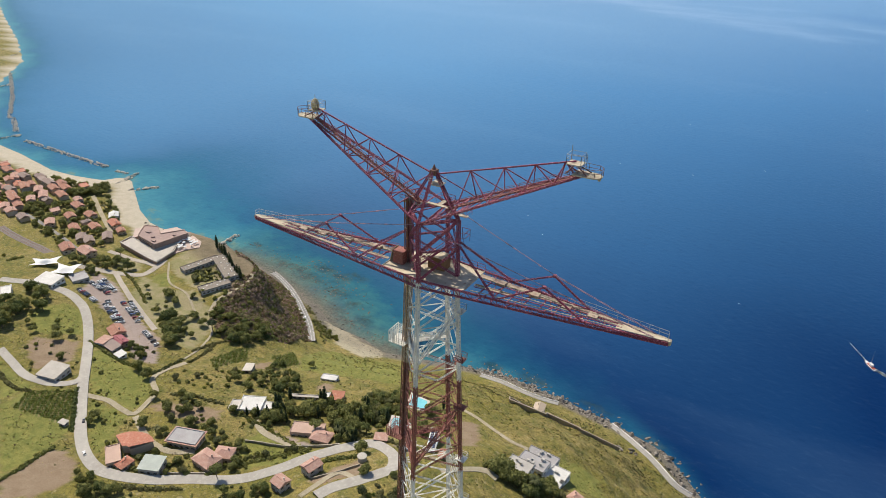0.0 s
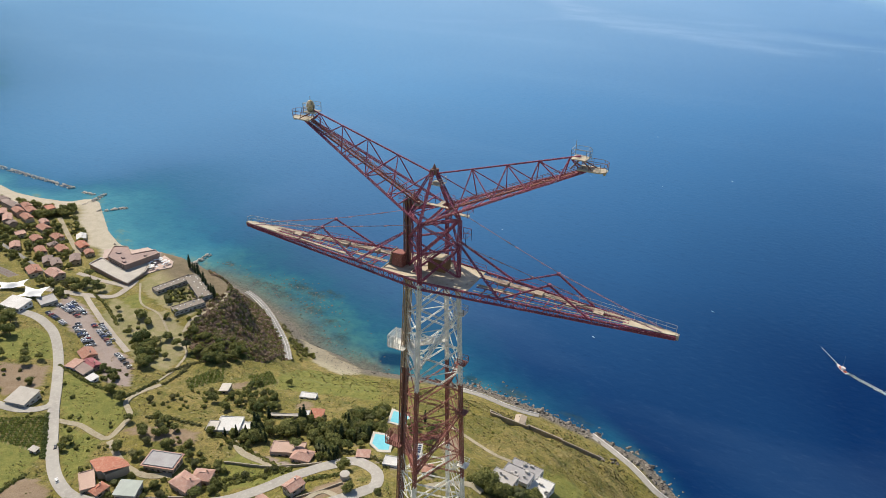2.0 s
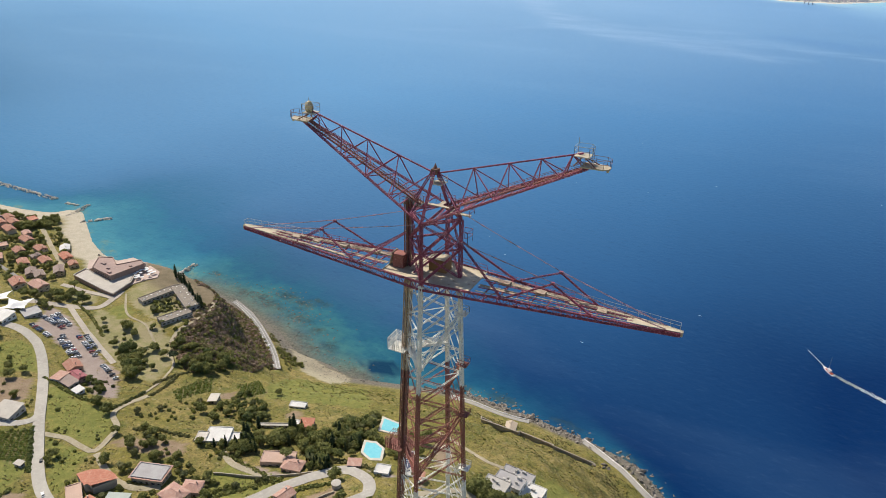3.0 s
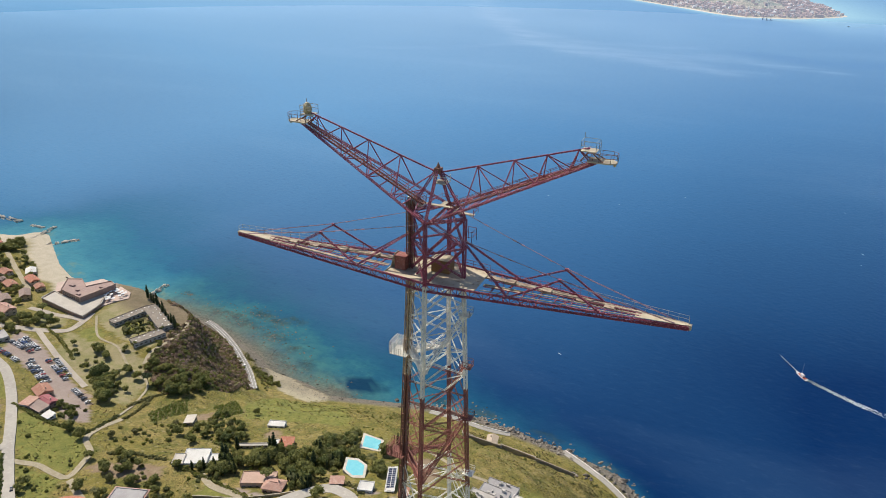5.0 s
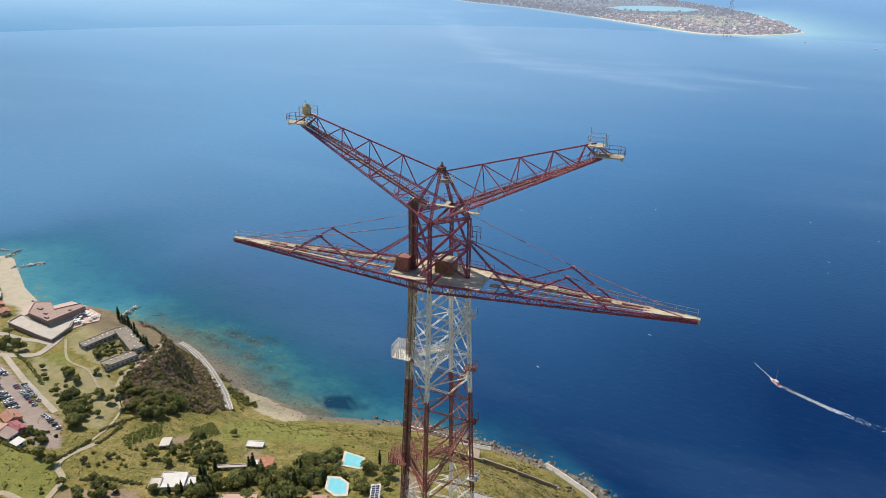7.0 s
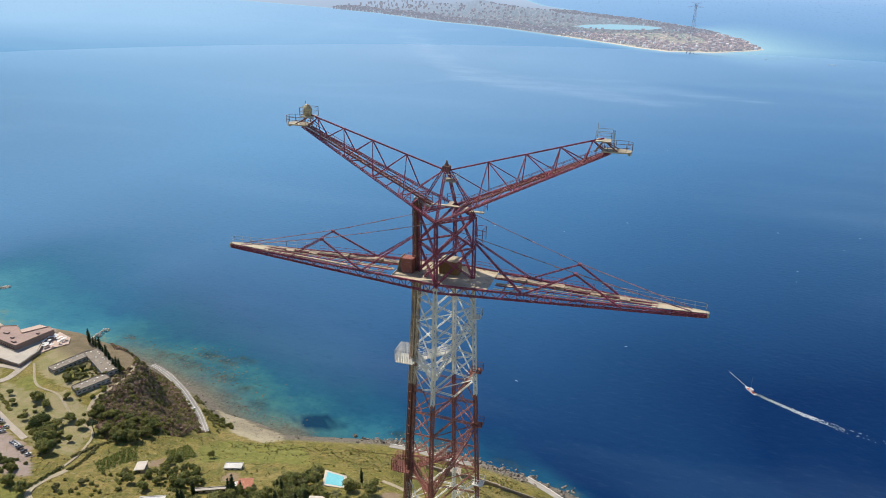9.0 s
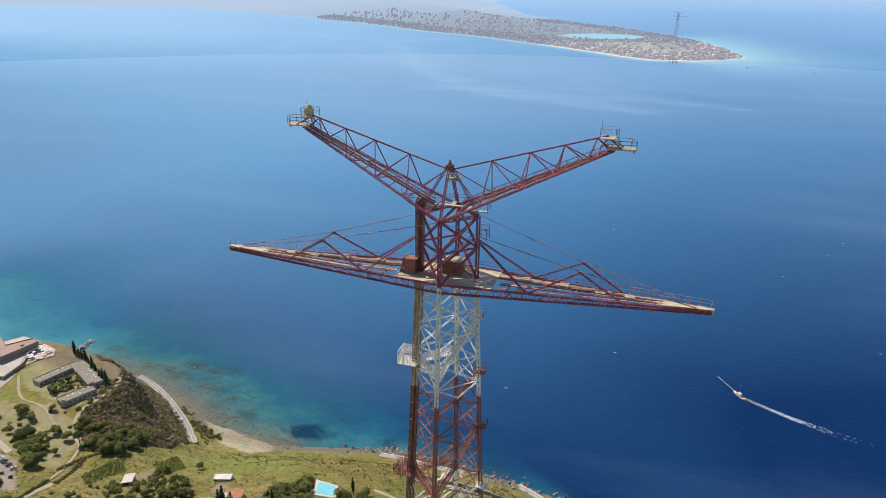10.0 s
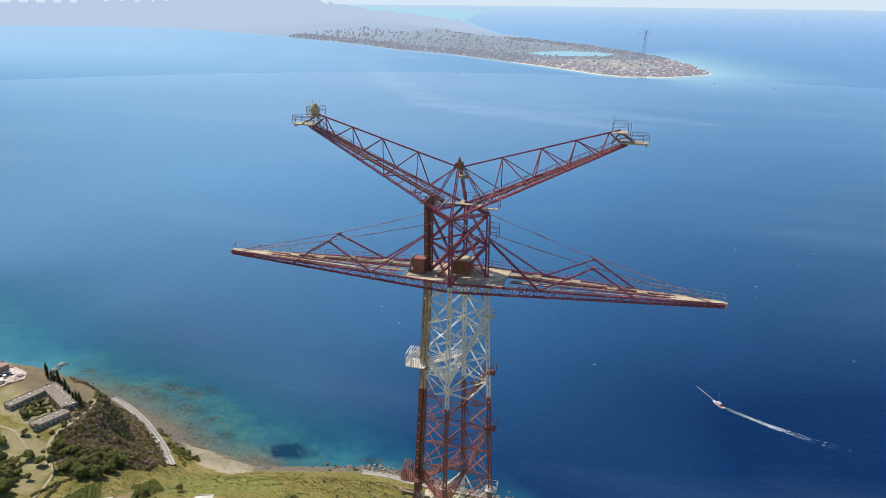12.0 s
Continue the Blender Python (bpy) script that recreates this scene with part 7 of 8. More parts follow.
def boat(x, y, rz, ln, long_bow, label, deck=None, trail=None):
    e = thing("fishing_boat", label, "boat", (x, y, 0), rz)

    def hull(b):
        sec = [(-ln / 2, 0.36, 1.1), (-ln / 4, 0.42, 1.2), (ln * 0.1, 0.42, 1.35), (ln * 0.32, 0.28, 1.7), (ln / 2, 0.02, 2.1)]
        rows = [[(sx, -w * ln * 0.3, h), (sx, -w * ln * 0.22, -0.3), (sx, w * ln * 0.22, -0.3), (sx, w * ln * 0.3, h)] for sx, w, h in sec]
        k = len(rows)
        b.add([p for row in rows for p in row], [(4 * i + j, 4 * i + j + 1, 4 * i + j + 5, 4 * i + j + 4) for i in range(k - 1) for j in range(3)] + [(4 * i + 3, 4 * i, 4 * i + 4, 4 * i + 7) for i in range(k - 1)] + [(3, 2, 1, 0)])
    part("hull", mesh_of("hull", hull, mats=(HULL,)), None, e)
    part("deck", mesh_of("deck", lambda b: b.box(-ln * 0.4, -ln * 0.09, 1.1, ln * 0.25, ln * 0.09, 1.55), mats=(deck or ORANGE,)), None, e)
    part("wheelhouse", mesh_of("wheelhouse", lambda b: (b.box(-ln * 0.2, -ln * 0.065, 1.5, ln * 0.05, ln * 0.065, 3.6), b.box(-ln * 0.22, -ln * 0.075, 3.6, ln * 0.07, ln * 0.075, 3.75)), mats=(HULL,)), None, e)
    if long_bow:
        part("mast", mesh_of("mast", lambda b: b.tube([(0, 0, 1.5), (0, 0, 16)], [0.14, 0.07], 6), mats=(GALV,)), None, e)
        part("bow_gangway", mesh_of("bow_gangway", lambda b: b.laced((ln * 0.4, 0, 1.9), (ln / 2 + 24, 0, 3.4), 0.30, 0.8, 0.07), mats=(HULL,)), None, e, "long lattice bow gangway")
    trail = rz if trail is None else trail
    b = Builder()
    r = random.Random(int(x))
    n = 150 if long_bow else 60
    for k in range(n):
        f = k / n
        t = ln * 0.4 + f * (112 if long_bow else 100)
        for side in (-1, 1, 0):
            for q in range(3 if f < 0.5 else 2):
                if r.random() < min(0.96, f * 1.1) + (0.2 if side == 0 else 0):
                    continue
                bend = trail + 0.16 * f
                c, s = math.cos(bend), math.sin(bend)
                o = side * (0.7 + 2.0 * f) + r.gauss(0, 0.45 + 0.7 * f)
                w, h = r.uniform(0.7, 1.9) * (1 - f * 0.6), r.uniform(0.22, 0.55) * (1 - f * 0.6)
                px, py = x - c * (t + r.random()) - s * o, y - s * (t + r.random()) + c * o
                ring = [(px + c * w * math.cos(a) * r.uniform(0.6, 1.1) - s * h * math.sin(a), py + s * w * math.cos(a) + c * h * math.sin(a) * r.uniform(0.6, 1.2)) for a in np.arange(0, 6.2, 0.9)]
                b.prism(ring, 0.02, 0.14)
    tagged(new("wake", b.mesh("wake", (FOAM,))), "white foam wake trailing behind a boat", "wake", kind="stuff")


boat(122, 565, 2.2, 15, True, "small white and red swordfish boat with tall mast", ORANGE, 2.56)
boat(586, 3441, 2.9, 30, False, "white motor boat out in the strait", HULL)
boat(330, 3560, 3.3, 14, False, "small white motor boat near the spit", HULL)

# flecks of foam on wave crests
b = Builder()
r = random.Random(44)
for k in range(36):
    x, y, a = r.uniform(-300, 620), r.uniform(480, 2300), 2.6 + r.uniform(-0.3, 0.3)
    w, h = r.uniform(1.0, 2.6), r.uniform(0.25, 0.5)
    b.prism([(x + w * math.cos(q) * math.cos(a) - h * math.sin(q) * math.sin(a), y + w * math.cos(q) * math.sin(a) + h * math.sin(q) * math.cos(a)) for q in np.arange(0, 6.2, 1.05)], 0.02, 0.15)
tagged(new("foam_flecks", b.mesh("foam_flecks", (FOAM,))), "small white foam flecks on wave crests", "foam", kind="stuff")


# ---- trees, hedges and scrub ----
def leaf_mat(name, lo, hi):
    m, N, L, b = make_mat(name, 0.75)
    g = N.new("ShaderNodeNewGeometry")
    o = N.new("ShaderNodeObjectInfo")
    c = mix(N, L, g.outputs["Random Per Island"], lo, hi)
    h = N.new("ShaderNodeHueSaturation")
    v = N.new("ShaderNodeMapRange")
    v.inputs["To Min"].default_value, v.inputs["To Max"].default_value = 0.75, 1.3
    L.new(o.outputs["Random"], v.inputs["Value"])
    L.new(v.outputs["Result"], h.inputs["Value"])
    hue = N.new("ShaderNodeMapRange")
    hue.inputs["To Min"].default_value, hue.inputs["To Max"].default_value = 0.525, 0.472
    L.new(o.outputs["Random"], hue.inputs["Value"])
    L.new(hue.outputs["Result"], h.inputs["Hue"])
    L.new(c, h.inputs["Color"])
    L.new(h.outputs["Color"], b.inputs["Base Color"])
    thin = N.new("ShaderNodeBsdfTranslucent")
    L.new(h.outputs["Color"], thin.inputs["Color"])
    both = N.new("ShaderNodeMixShader")
    both.inputs[0].default_value = 0.48
    L.new(b.outputs[0], both.inputs[1])
    L.new(thin.outputs[0], both.inputs[2])
    L.new(both.outputs[0], N["Material Output"].inputs["Surface"])
    return m


LEAF = leaf_mat("green_leaves", (0.105, 0.130, 0.032), (0.270, 0.280, 0.085))
OLIVE = leaf_mat("olive_leaves", (0.120, 0.130, 0.045), (0.235, 0.230, 0.088))
DARKLEAF = leaf_mat("cypress_leaves", (0.032, 0.055, 0.022), (0.085, 0.110, 0.042))
DRYLEAF = leaf_mat("dry_scrub_leaves", (0.11, 0.085, 0.04), (0.21, 0.16, 0.08))
SCRUBLEAF = leaf_mat("brown_scrub_leaves", (0.23, 0.175, 0.120), (0.37, 0.285, 0.20))
SCRUBGREEN = leaf_mat("olive_scrub_leaves", (0.150, 0.150, 0.060), (0.270, 0.245, 0.11))
STRAW = leaf_mat("straw_grass", (0.30, 0.25, 0.06), (0.50, 0.41, 0.16))
LIMEBUSH = leaf_mat("light_green_leaves", (0.115, 0.150, 0.026), (0.22, 0.245, 0.058))
BARK = paint("bark", (0.14, 0.10, 0.07), (0.10, 0.075, 0.05), (0.2, 0.15, 0.11), 1.0, 4.0)


def leaves(b, r, lobes, n, size):
    """Leaf clumps on the shells of some lobes, with a dark core in each."""
    tot = sum(q[3] ** 2 for q in lobes)
    for cx, cy, cz, rad, sq in [(*q[:4], q[4] if len(q) > 4 else 0.85) for q in lobes]:
        ring = [(0, 0, 0.8)] + [(0.7 * math.cos(a), 0.7 * math.sin(a), 0.28) for a in np.arange(0, 6.2, 1.05)] + [(0.6 * math.cos(a + 0.5), 0.6 * math.sin(a + 0.5), -0.4) for a in np.arange(0, 6.2, 1.05)] + [(0, 0, -0.7)]
        f = [(0, 1 + k, 1 + (k + 1) % 6) for k in range(6)] + [(1 + k, 7 + k, 1 + (k + 1) % 6) for k in range(6)] + [(1 + (k + 1) % 6, 7 + k, 7 + (k + 1) % 6) for k in range(6)] + [(13, 7 + (k + 1) % 6, 7 + k) for k in range(6)]
        b.add([(cx + x * rad, cy + y * rad, cz + z * rad * sq) for x, y, z in ring], f)
        for _ in range(int(n * rad ** 2 / tot)):
            d = Vector((r.gauss(0, 1), r.gauss(0, 1), r.gauss(0.15, 1))).normalized()
            p = Vector((cx, cy, cz)) + Vector((d.x, d.y, d.z * sq)) * rad * r.uniform(0.72, 1.12)
            t = Vector((r.gauss(0, 1), r.gauss(0, 1), r.gauss(0, 1)))
            u = (d + 0.7 * t.normalized()).cross(Vector((r.gauss(0, 1), r.gauss(0, 1), r.gauss(0, 1)))).normalized()
            w = u.cross(d + 0.3 * t).normalized()
            s = size * r.uniform(0.6, 1.3)
            b.add([p - u * s - w * s * 0.3, p - w * s * 0.8, p + u * s, p + w * s * 0.75], [(0, 1, 2, 3)])


def tree_kind(name, label, category, crown, trunk, mat):
    return dict(name=name, label=label, category=category, crown=mesh_of("crown", crown, mats=(mat,)), trunk=mesh_of("trunk", trunk, mats=(BARK,)))


def trunk_of(h, r0, seed, limbs=4, reach=1.6):
    r = random.Random(seed)

    def fn(b):
        b.tube([(0, 0, -1.2), (0.1, 0, h * 0.4), (r.uniform(-0.3, 0.3), r.uniform(-0.3, 0.3), h)], [r0 * 1.25, r0, r0 * 0.6], 7)
        for k in range(limbs):
            a = 6.28 * k / max(limbs, 1) + r.uniform(-0.4, 0.4)
            b.tube([(0.1, 0, h * 0.6), (math.cos(a) * reach * 0.5, math.sin(a) * reach * 0.5, h * 0.95), (math.cos(a) * reach, math.sin(a) * reach, h * 1.35)], [r0 * 0.5, r0 * 0.35, r0 * 0.12], 5)
    return fn


def broad(seed, rad, h):
    r = random.Random(seed)
    lobes = [(0, 0, h, rad * 0.75)] + [(math.cos(a) * rad * 0.55, math.sin(a) * rad * 0.55, h + r.uniform(-0.35, 0.3) * rad, rad * r.uniform(0.42, 0.6)) for a in [6.28 * k / 6 + r.uniform(-0.4, 0.4) for k in range(6)]]
    return lambda b: leaves(b, r, lobes, 620, 0.42)


def cypress(seed, h, rad):
    r = random.Random(seed)
    lobes = [(r.uniform(-0.1, 0.1), r.uniform(-0.1, 0.1), h * f, rad * w, 1.5) for f, w in ((0.12, 0.85), (0.26, 1.0), (0.42, 1.0), (0.58, 0.85), (0.74, 0.62), (0.88, 0.36))]
    return lambda b: leaves(b, r, lobes, 480, 0.3)


def pine(seed, h, rad):
    r = random.Random(seed)
    lobes = [(0, 0, h, rad * 0.7, 0.4)] + [(math.cos(a) * rad * 0.6, math.sin(a) * rad * 0.6, h + r.uniform(-0.5, 0.3), rad * r.uniform(0.35, 0.5), 0.5) for a in [6.28 * k / 7 + r.uniform(-0.3, 0.3) for k in range(7)]]
    return lambda b: leaves(b, r, lobes, 600, 0.38)


def palm(seed):
    r = random.Random(seed)

    def fn(b):
        for k in range(26):
            a, up = 6.28 * k / 26 + r.uniform(-0.1, 0.1), r.uniform(0.0, 1.4)
            pts = []
            for s in range(6):
                f = s / 5
                rr = 2.9 * f * math.cos(up * (1 - f * 0.8)) + 0.1
                pts.append(Vector((math.cos(a) * rr, math.sin(a) * rr, 5.2 + 2.4 * f * math.sin(up) - 1.9 * f * f)))
            side = Vector((-math.sin(a), math.cos(a), 0))
            for s in range(5):
                w0, w1 = 0.42 * math.sin(0.3 + 2.6 * s / 5), 0.42 * math.sin(0.3 + 2.6 * (s + 1) / 5)
                for q in (-1, 1):
                    dn = Vector((0, 0, -0.22))
                    b.add([pts[s], pts[s] + side * q * w0 + dn, pts[s + 1] + side * q * w1 + dn, pts[s + 1]], [(0, 1, 2, 3)])
    return fn


KINDS = {
    "broad": [tree_kind("tree", "broad green garden tree with a rounded uneven crown", "tree", broad(60 + k, rad, h), trunk_of(h * 0.85, 0.22, k), LEAF) for k, (rad, h) in enumerate(((3.2, 4.2), (2.6, 3.6), (4.0, 5.0), (2.9, 4.6)))],
    "olive": [tree_kind("tree", "grey-green olive tree with a loose crown", "tree", broad(80 + k, rad, h), trunk_of(h * 0.8, 0.2, k + 9), OLIVE) for k, (rad, h) in enumerate(((2.4, 3.0), (2.0, 2.6), (2.8, 3.3)))],
    "bush": [tree_kind("bush", "rounded green bush on the hillside", "bush", broad(90 + k, rad, h), trunk_of(h * 0.6, 0.1, k + 19, 3, 0.6), m) for k, (rad, h, m) in enumerate(((1.5, 1.0, LEAF), (1.2, 0.8, OLIVE), (1.9, 1.2, LEAF), (1.4, 0.9, LIMEBUSH)))],
    "cypress": [tree_kind("cypress", "tall dark slender cypress tree", "tree", cypress(70 + k, h, rad), trunk_of(h * 0.3, 0.2, k + 29, 0), DARKLEAF) for k, (h, rad) in enumerate(((10, 1.1), (8, 0.95), (12, 1.5)))],
    "pine": [tree_kind("pine", "umbrella pine with a flat dark crown", "tree", pine(75 + k, h, rad), trunk_of(h * 0.92, 0.26, k + 39, 5, 2.2), m) for k, (h, rad, m) in enumerate(((8.5, 4.2, LEAF), (7.5, 3.6, DARKLEAF)))],
    "palm": [tree_kind("palm", "date palm with an arching crown of fronds", "tree", palm(77), trunk_of(5.2, 0.24, 49, 0), OLIVE)],
}
rng = random.Random(17)


planted = {"broad": 0, "olive": 0, "bush": 0, "cypress": 0, "pine": 0, "palm": 0}
WOODS = {LEAF.name: [LEAF, Builder()], OLIVE.name: [OLIVE, Builder()], LIMEBUSH.name: [LIMEBUSH, Builder()], DARKLEAF.name: [DARKLEAF, Builder()]}


def plant(kind, x, y, scale=1.0, group=""):
    k = rng.choice(KINDS[kind])
    planted[kind] += 1
    if (x < -560 and kind != "palm") or (kind == "bush" and planted[kind] > 230) or (kind == "broad" and planted[kind] > 235):
        turn = Matrix.Translation((x, y, ground_z(x, y) - 0.1)) @ Matrix.Rotation(rng.uniform(0, 6.28), 4, "Z") @ Matrix.Diagonal((scale, scale, scale, 1))
        me = k["crown"]
        WOODS[me.materials[0].name][1].add([turn @ v.co for v in me.vertices], [tuple(f.vertices) for f in me.polygons])
        return
    e = new(k["name"])
    e.matrix_world = Matrix.Translation((x, y, ground_z(x, y) - 0.1)) @ Matrix.Rotation(rng.uniform(0, 6.28), 4, "Z") @ Matrix.Diagonal((scale, scale, scale * rng.uniform(0.9, 1.15), 1))
    tagged(e, k["label"], k["category"], group or {"broad": "garden trees", "olive": "olive trees", "bush": "bushes", "cypress": "cypresses", "pine": "pines", "palm": "palms"}[kind])
    part("trunk", k["trunk"], None, e)
    part("crown", k["crown"], None, e)


def blocked(x, y, gap):
    if any((x - a) ** 2 + (y - c) ** 2 < (q + gap) ** 2 for a, c, q in FOOTPRINTS):
        return True
    return any(np.min(np.hypot(line[:, 0] - x, line[:, 1] - y)) < w / 2 + gap for line, w in ROADLINES)


ZONES = {
    "grove": ([(-476, 149), (-485, 167), (-476, 185), (-446, 165), (-446, 147), (-442, 129)], {"broad": 26, "olive": 6}, 1.15),
    "garden": ([(-237, 186), (-210, 201), (-183, 205), (-160, 221), (-134, 182), (-148, 168), (-160, 162), (-183, 185), (-213, 161)], {"broad": 34, "cypress": 8, "olive": 8, "bush": 14, "palm": 3}, 1.0),
    "front": ([(-218, 160), (-205, 166), (-212, 178), (-228, 180)], {"cypress": 16, "broad": 6}, 1.0),
    "hedge": ([(-172, 172), (-150, 164), (-146, 168), (-164, 178)], {"cypress": 20, "broad": 8}, 0.75),
    "headwood": ([(-358, 236), (-358, 254), (-336, 254), (-316, 223), (-304, 227), (-296, 262), (-304, 251), (-322, 252)], {"broad": 22, "olive": 8, "bush": 30}, 0.9),
    "park": ([(-378, 215), (-371, 223), (-337, 198), (-338, 184)], {"broad": 22, "olive": 6}, 1.05),
    "hedgerow": ([(-368, 163), (-345, 182), (-329, 169), (-337, 160)], {"bush": 22, "broad": 4}, 0.9),
    "villaside": ([(-190, 223), (-173, 240), (-150, 209), (-165, 197)], {"broad": 18, "palm": 6, "olive": 4, "bush": 8}, 0.9),
    "south": ([(-65, 198), (-46, 215), (-30, 226), (-30, 220), (-55, 189)], {"broad": 14, "olive": 4, "bush": 6}, 1.05),
    "roadside": ([(-267, 68), (-245, 69), (-225, 72), (-221, 68), (-250, 51)], {"broad": 9, "bush": 12}, 0.9),
    "below": ([(-189, 105), (-168, 113), (-156, 110), (-187, 92)], {"broad": 6, "bush": 12}, 0.9),
    "bend": ([(-124, 133), (-113, 152), (-95, 137), (-112, 120)], {"olive": 10, "bush": 16}, 0.8),
    "shrubs": ([(-273, 225), (-256, 230), (-223, 207), (-225, 195), (-254, 183), (-260, 210)], {"broad": 16, "bush": 24, "olive": 6}, 0.75),
    "village": ([(-812, 356), (-788, 386), (-772, 422), (-772, 447), (-706, 417), (-650, 363), (-640, 310), (-756, 335)], {"broad": 95, "bush": 130, "palm": 6}, 1.0),
    "avenue": ([(-852, 351), (-846, 393), (-824, 434), (-783, 464), (-772, 447), (-797, 415), (-806, 360), (-824, 335)], {"broad": 60}, 1.15),
    "railside": ([(-740, 268), (-690, 272), (-640, 262), (-560, 220), (-540, 190), (-640, 190)], {"broad": 40, "bush": 50}, 1.1),
    "houses": ([(-289, 143), (-277, 152), (-221, 140), (-209, 128), (-246, 130), (-264, 127)], {"broad": 12, "olive": 8, "bush": 16}, 0.85),
    "pinkgarden": ([(-243, 158), (-225, 168), (-210, 158), (-224, 149)], {"broad": 6, "bush": 10, "cypress": 3}, 0.8),
    "lane": ([(-212, 118), (-200, 112), (-190, 132), (-169, 152), (-176, 154)], {"bush": 30, "olive": 4}, 0.7),
    "fortside": ([(-520, 242), (-467, 264), (-450, 252), (-477, 220), (-500, 222)], {"broad": 14, "olive": 4, "bush": 10}, 1.1),
    "courtyard": ([(-417, 279), (-405, 300), (-390, 290), (-399, 268)], {"palm": 7, "bush": 26, "olive": 4}, 0.85),
    "field": ([(-312, 167), (-260, 210), (-242, 192), (-292, 150)], {"bush": 26, "olive": 3}, 0.75),
    "villafront": ([(-84, 198), (-64, 204), (-52, 212), (-44, 214), (-48, 204), (-62, 194), (-78, 188)], {"broad": 16, "olive": 4, "bush": 10, "palm": 2}, 1.25),
    "poolgarden": ([(-186, 204), (-164, 246), (-126, 242), (-112, 202), (-150, 186)], {"broad": 26, "bush": 16, "palm": 3, "cypress": 3}, 1.0),
    "shoreroad": ([(-345, 352), (-328, 352), (-304, 342), (-311, 330)], {"bush": 40}, 0.9),
    "lawnpark": ([(-430, 240), (-380, 262), (-350, 240), (-345, 205), (-420, 215)], {"broad": 9, "bush": 14, "palm": 3}, 0.85),
    "meadows": ([(-440, 160), (-400, 170), (-330, 130), (-330, 100), (-430, 110)], {"bush": 24, "broad": 4}, 0.85),
    "slope": ([(-180, 250), (-60, 260), (10, 300), (-10, 330), (-120, 290), (-250, 320), (-300, 300)], {"bush": 26}, 0.6),
    "villagardens": ([(-278, 92), (-262, 112), (-246, 128), (-205, 134), (-190, 116), (-206, 100), (-240, 82)], {"bush": 46, "broad": 10, "palm": 3, "olive": 5}, 0.8),
    "upperterraces": ([(-292, 188), (-262, 218), (-232, 214), (-232, 196), (-262, 184)], {"bush": 30, "broad": 8}, 0.75),
    "darkgarden": ([(-226, 160), (-214, 176), (-200, 196), (-172, 200), (-160, 186), (-172, 176), (-200, 176)], {"broad": 18, "cypress": 8, "bush": 12}, 1.15),
    "headfoot": ([(-350, 228), (-344, 252), (-322, 262), (-300, 254), (-300, 232), (-318, 222)], {"broad": 14, "bush": 26}, 0.95),
    "parktrees": ([(-380, 212), (-366, 226), (-342, 206), (-340, 190)], {"broad": 14, "bush": 14}, 1.0),
    "towngreen": ([(-960, 352), (-930, 440), (-800, 455), (-790, 350)], {"broad": 70, "bush": 60}, 0.9),
    "fieldedge": ([(-330, 125), (-290, 135), (-272, 110), (-300, 95)], {"bush": 18, "broad": 2}, 0.7),
}
for ring, mixd, sc in ZONES.values():
    xs_, ys_ = [p[0] for p in ring], [p[1] for p in ring]
    for kind, n in mixd.items():
        done = tries = 0
        while done < n and tries < n * 12:
            tries += 1
            x, y = rng.uniform(min(xs_), max(xs_)), rng.uniform(min(ys_), max(ys_))
            if not bool(inside(np.array([x]), np.array([y]), ring)[0]) or blocked(x, y, 0.6 if kind in ("bush", "cypress") else 1.8):
                continue
            plant(kind, x, y, sc * rng.uniform(0.7, 1.25))
            done += 1
for x, y in ((-431, 325), (-425, 323), (-419, 320), (-410, 315), (-404, 312), (-397, 308), (-390, 304), (-382, 299), (-377, 297), (-372, 295), (-223, 190), (-166, 190)):
    plant("cypress", x, y, rng.uniform(1.0, 1.4))
for k in range(44):
    u, v = rng.uniform(0.08, 0.92), rng.uniform(0.1, 0.9)
    ax, ay = -420 + u * 36, 283 - u * 14
    plant("palm" if k % 6 == 0 else "olive" if k % 9 == 4 else "bush", ax + v * 18 - 2, ay + v * 20 - 4 * u, rng.uniform(0.5, 0.95), "hotel garden plants")
for k in range(30):
    u, v = rng.random(), rng.random()
    plant("bush", -385 + u * 78 + v * 6, 262 + v * 90 - u * 8 * (1 + v * 5), rng.uniform(0.7, 1.3))
for x, y in ((-200, 105), (-335, 227), (-490, 265), (-183, 168), (-468, 254)):
    plant("pine", x, y, rng.uniform(0.9, 1.1))
for x, y in ((-340, 211), (-360, 233), (-381, 260), (-391, 240), (-403, 242), (-426, 241), (-483, 230), (-436, 145), (-401, 155), (-291, 138), (-272, 114), (-327, 154), (-314, 151), (-254, 183), (-267, 186), (-240, 156), (-144, 162), (-128, 144), (-248, 240)):
    plant("broad", x, y, rng.uniform(0.8, 1.1))

for m, b in WOODS.values():
    if b.v:
        tagged(new("woods", b.mesh("woods", (m,))), "clumps of green trees and bushes among fields and houses", "woods", kind="stuff")

# scrub on the headland and tufts over the hillside
def tuft(b, r, x, y, z, s, n):
    for _ in range(n):
        d = Vector((r.gauss(0, 1), r.gauss(0, 1), abs(r.gauss(0, 0.8)))).normalized()
        p = Vector((x, y, z)) + Vector((d.x * s, d.y * s, d.z * s * 0.8)) * r.uniform(0.4, 1.0)
        u = d.cross(Vector((r.gauss(0, 1), r.gauss(0, 1), r.gauss(0, 1)))).normalized() * s * r.uniform(0.35, 0.6)
        w = u.cross(d + Vector((r.gauss(0, 0.4), r.gauss(0, 0.4), 0))) * r.uniform(0.8, 1.2)
        b.add([p - u, p - w, p + u, p + w], [(0, 1, 2, 3)])


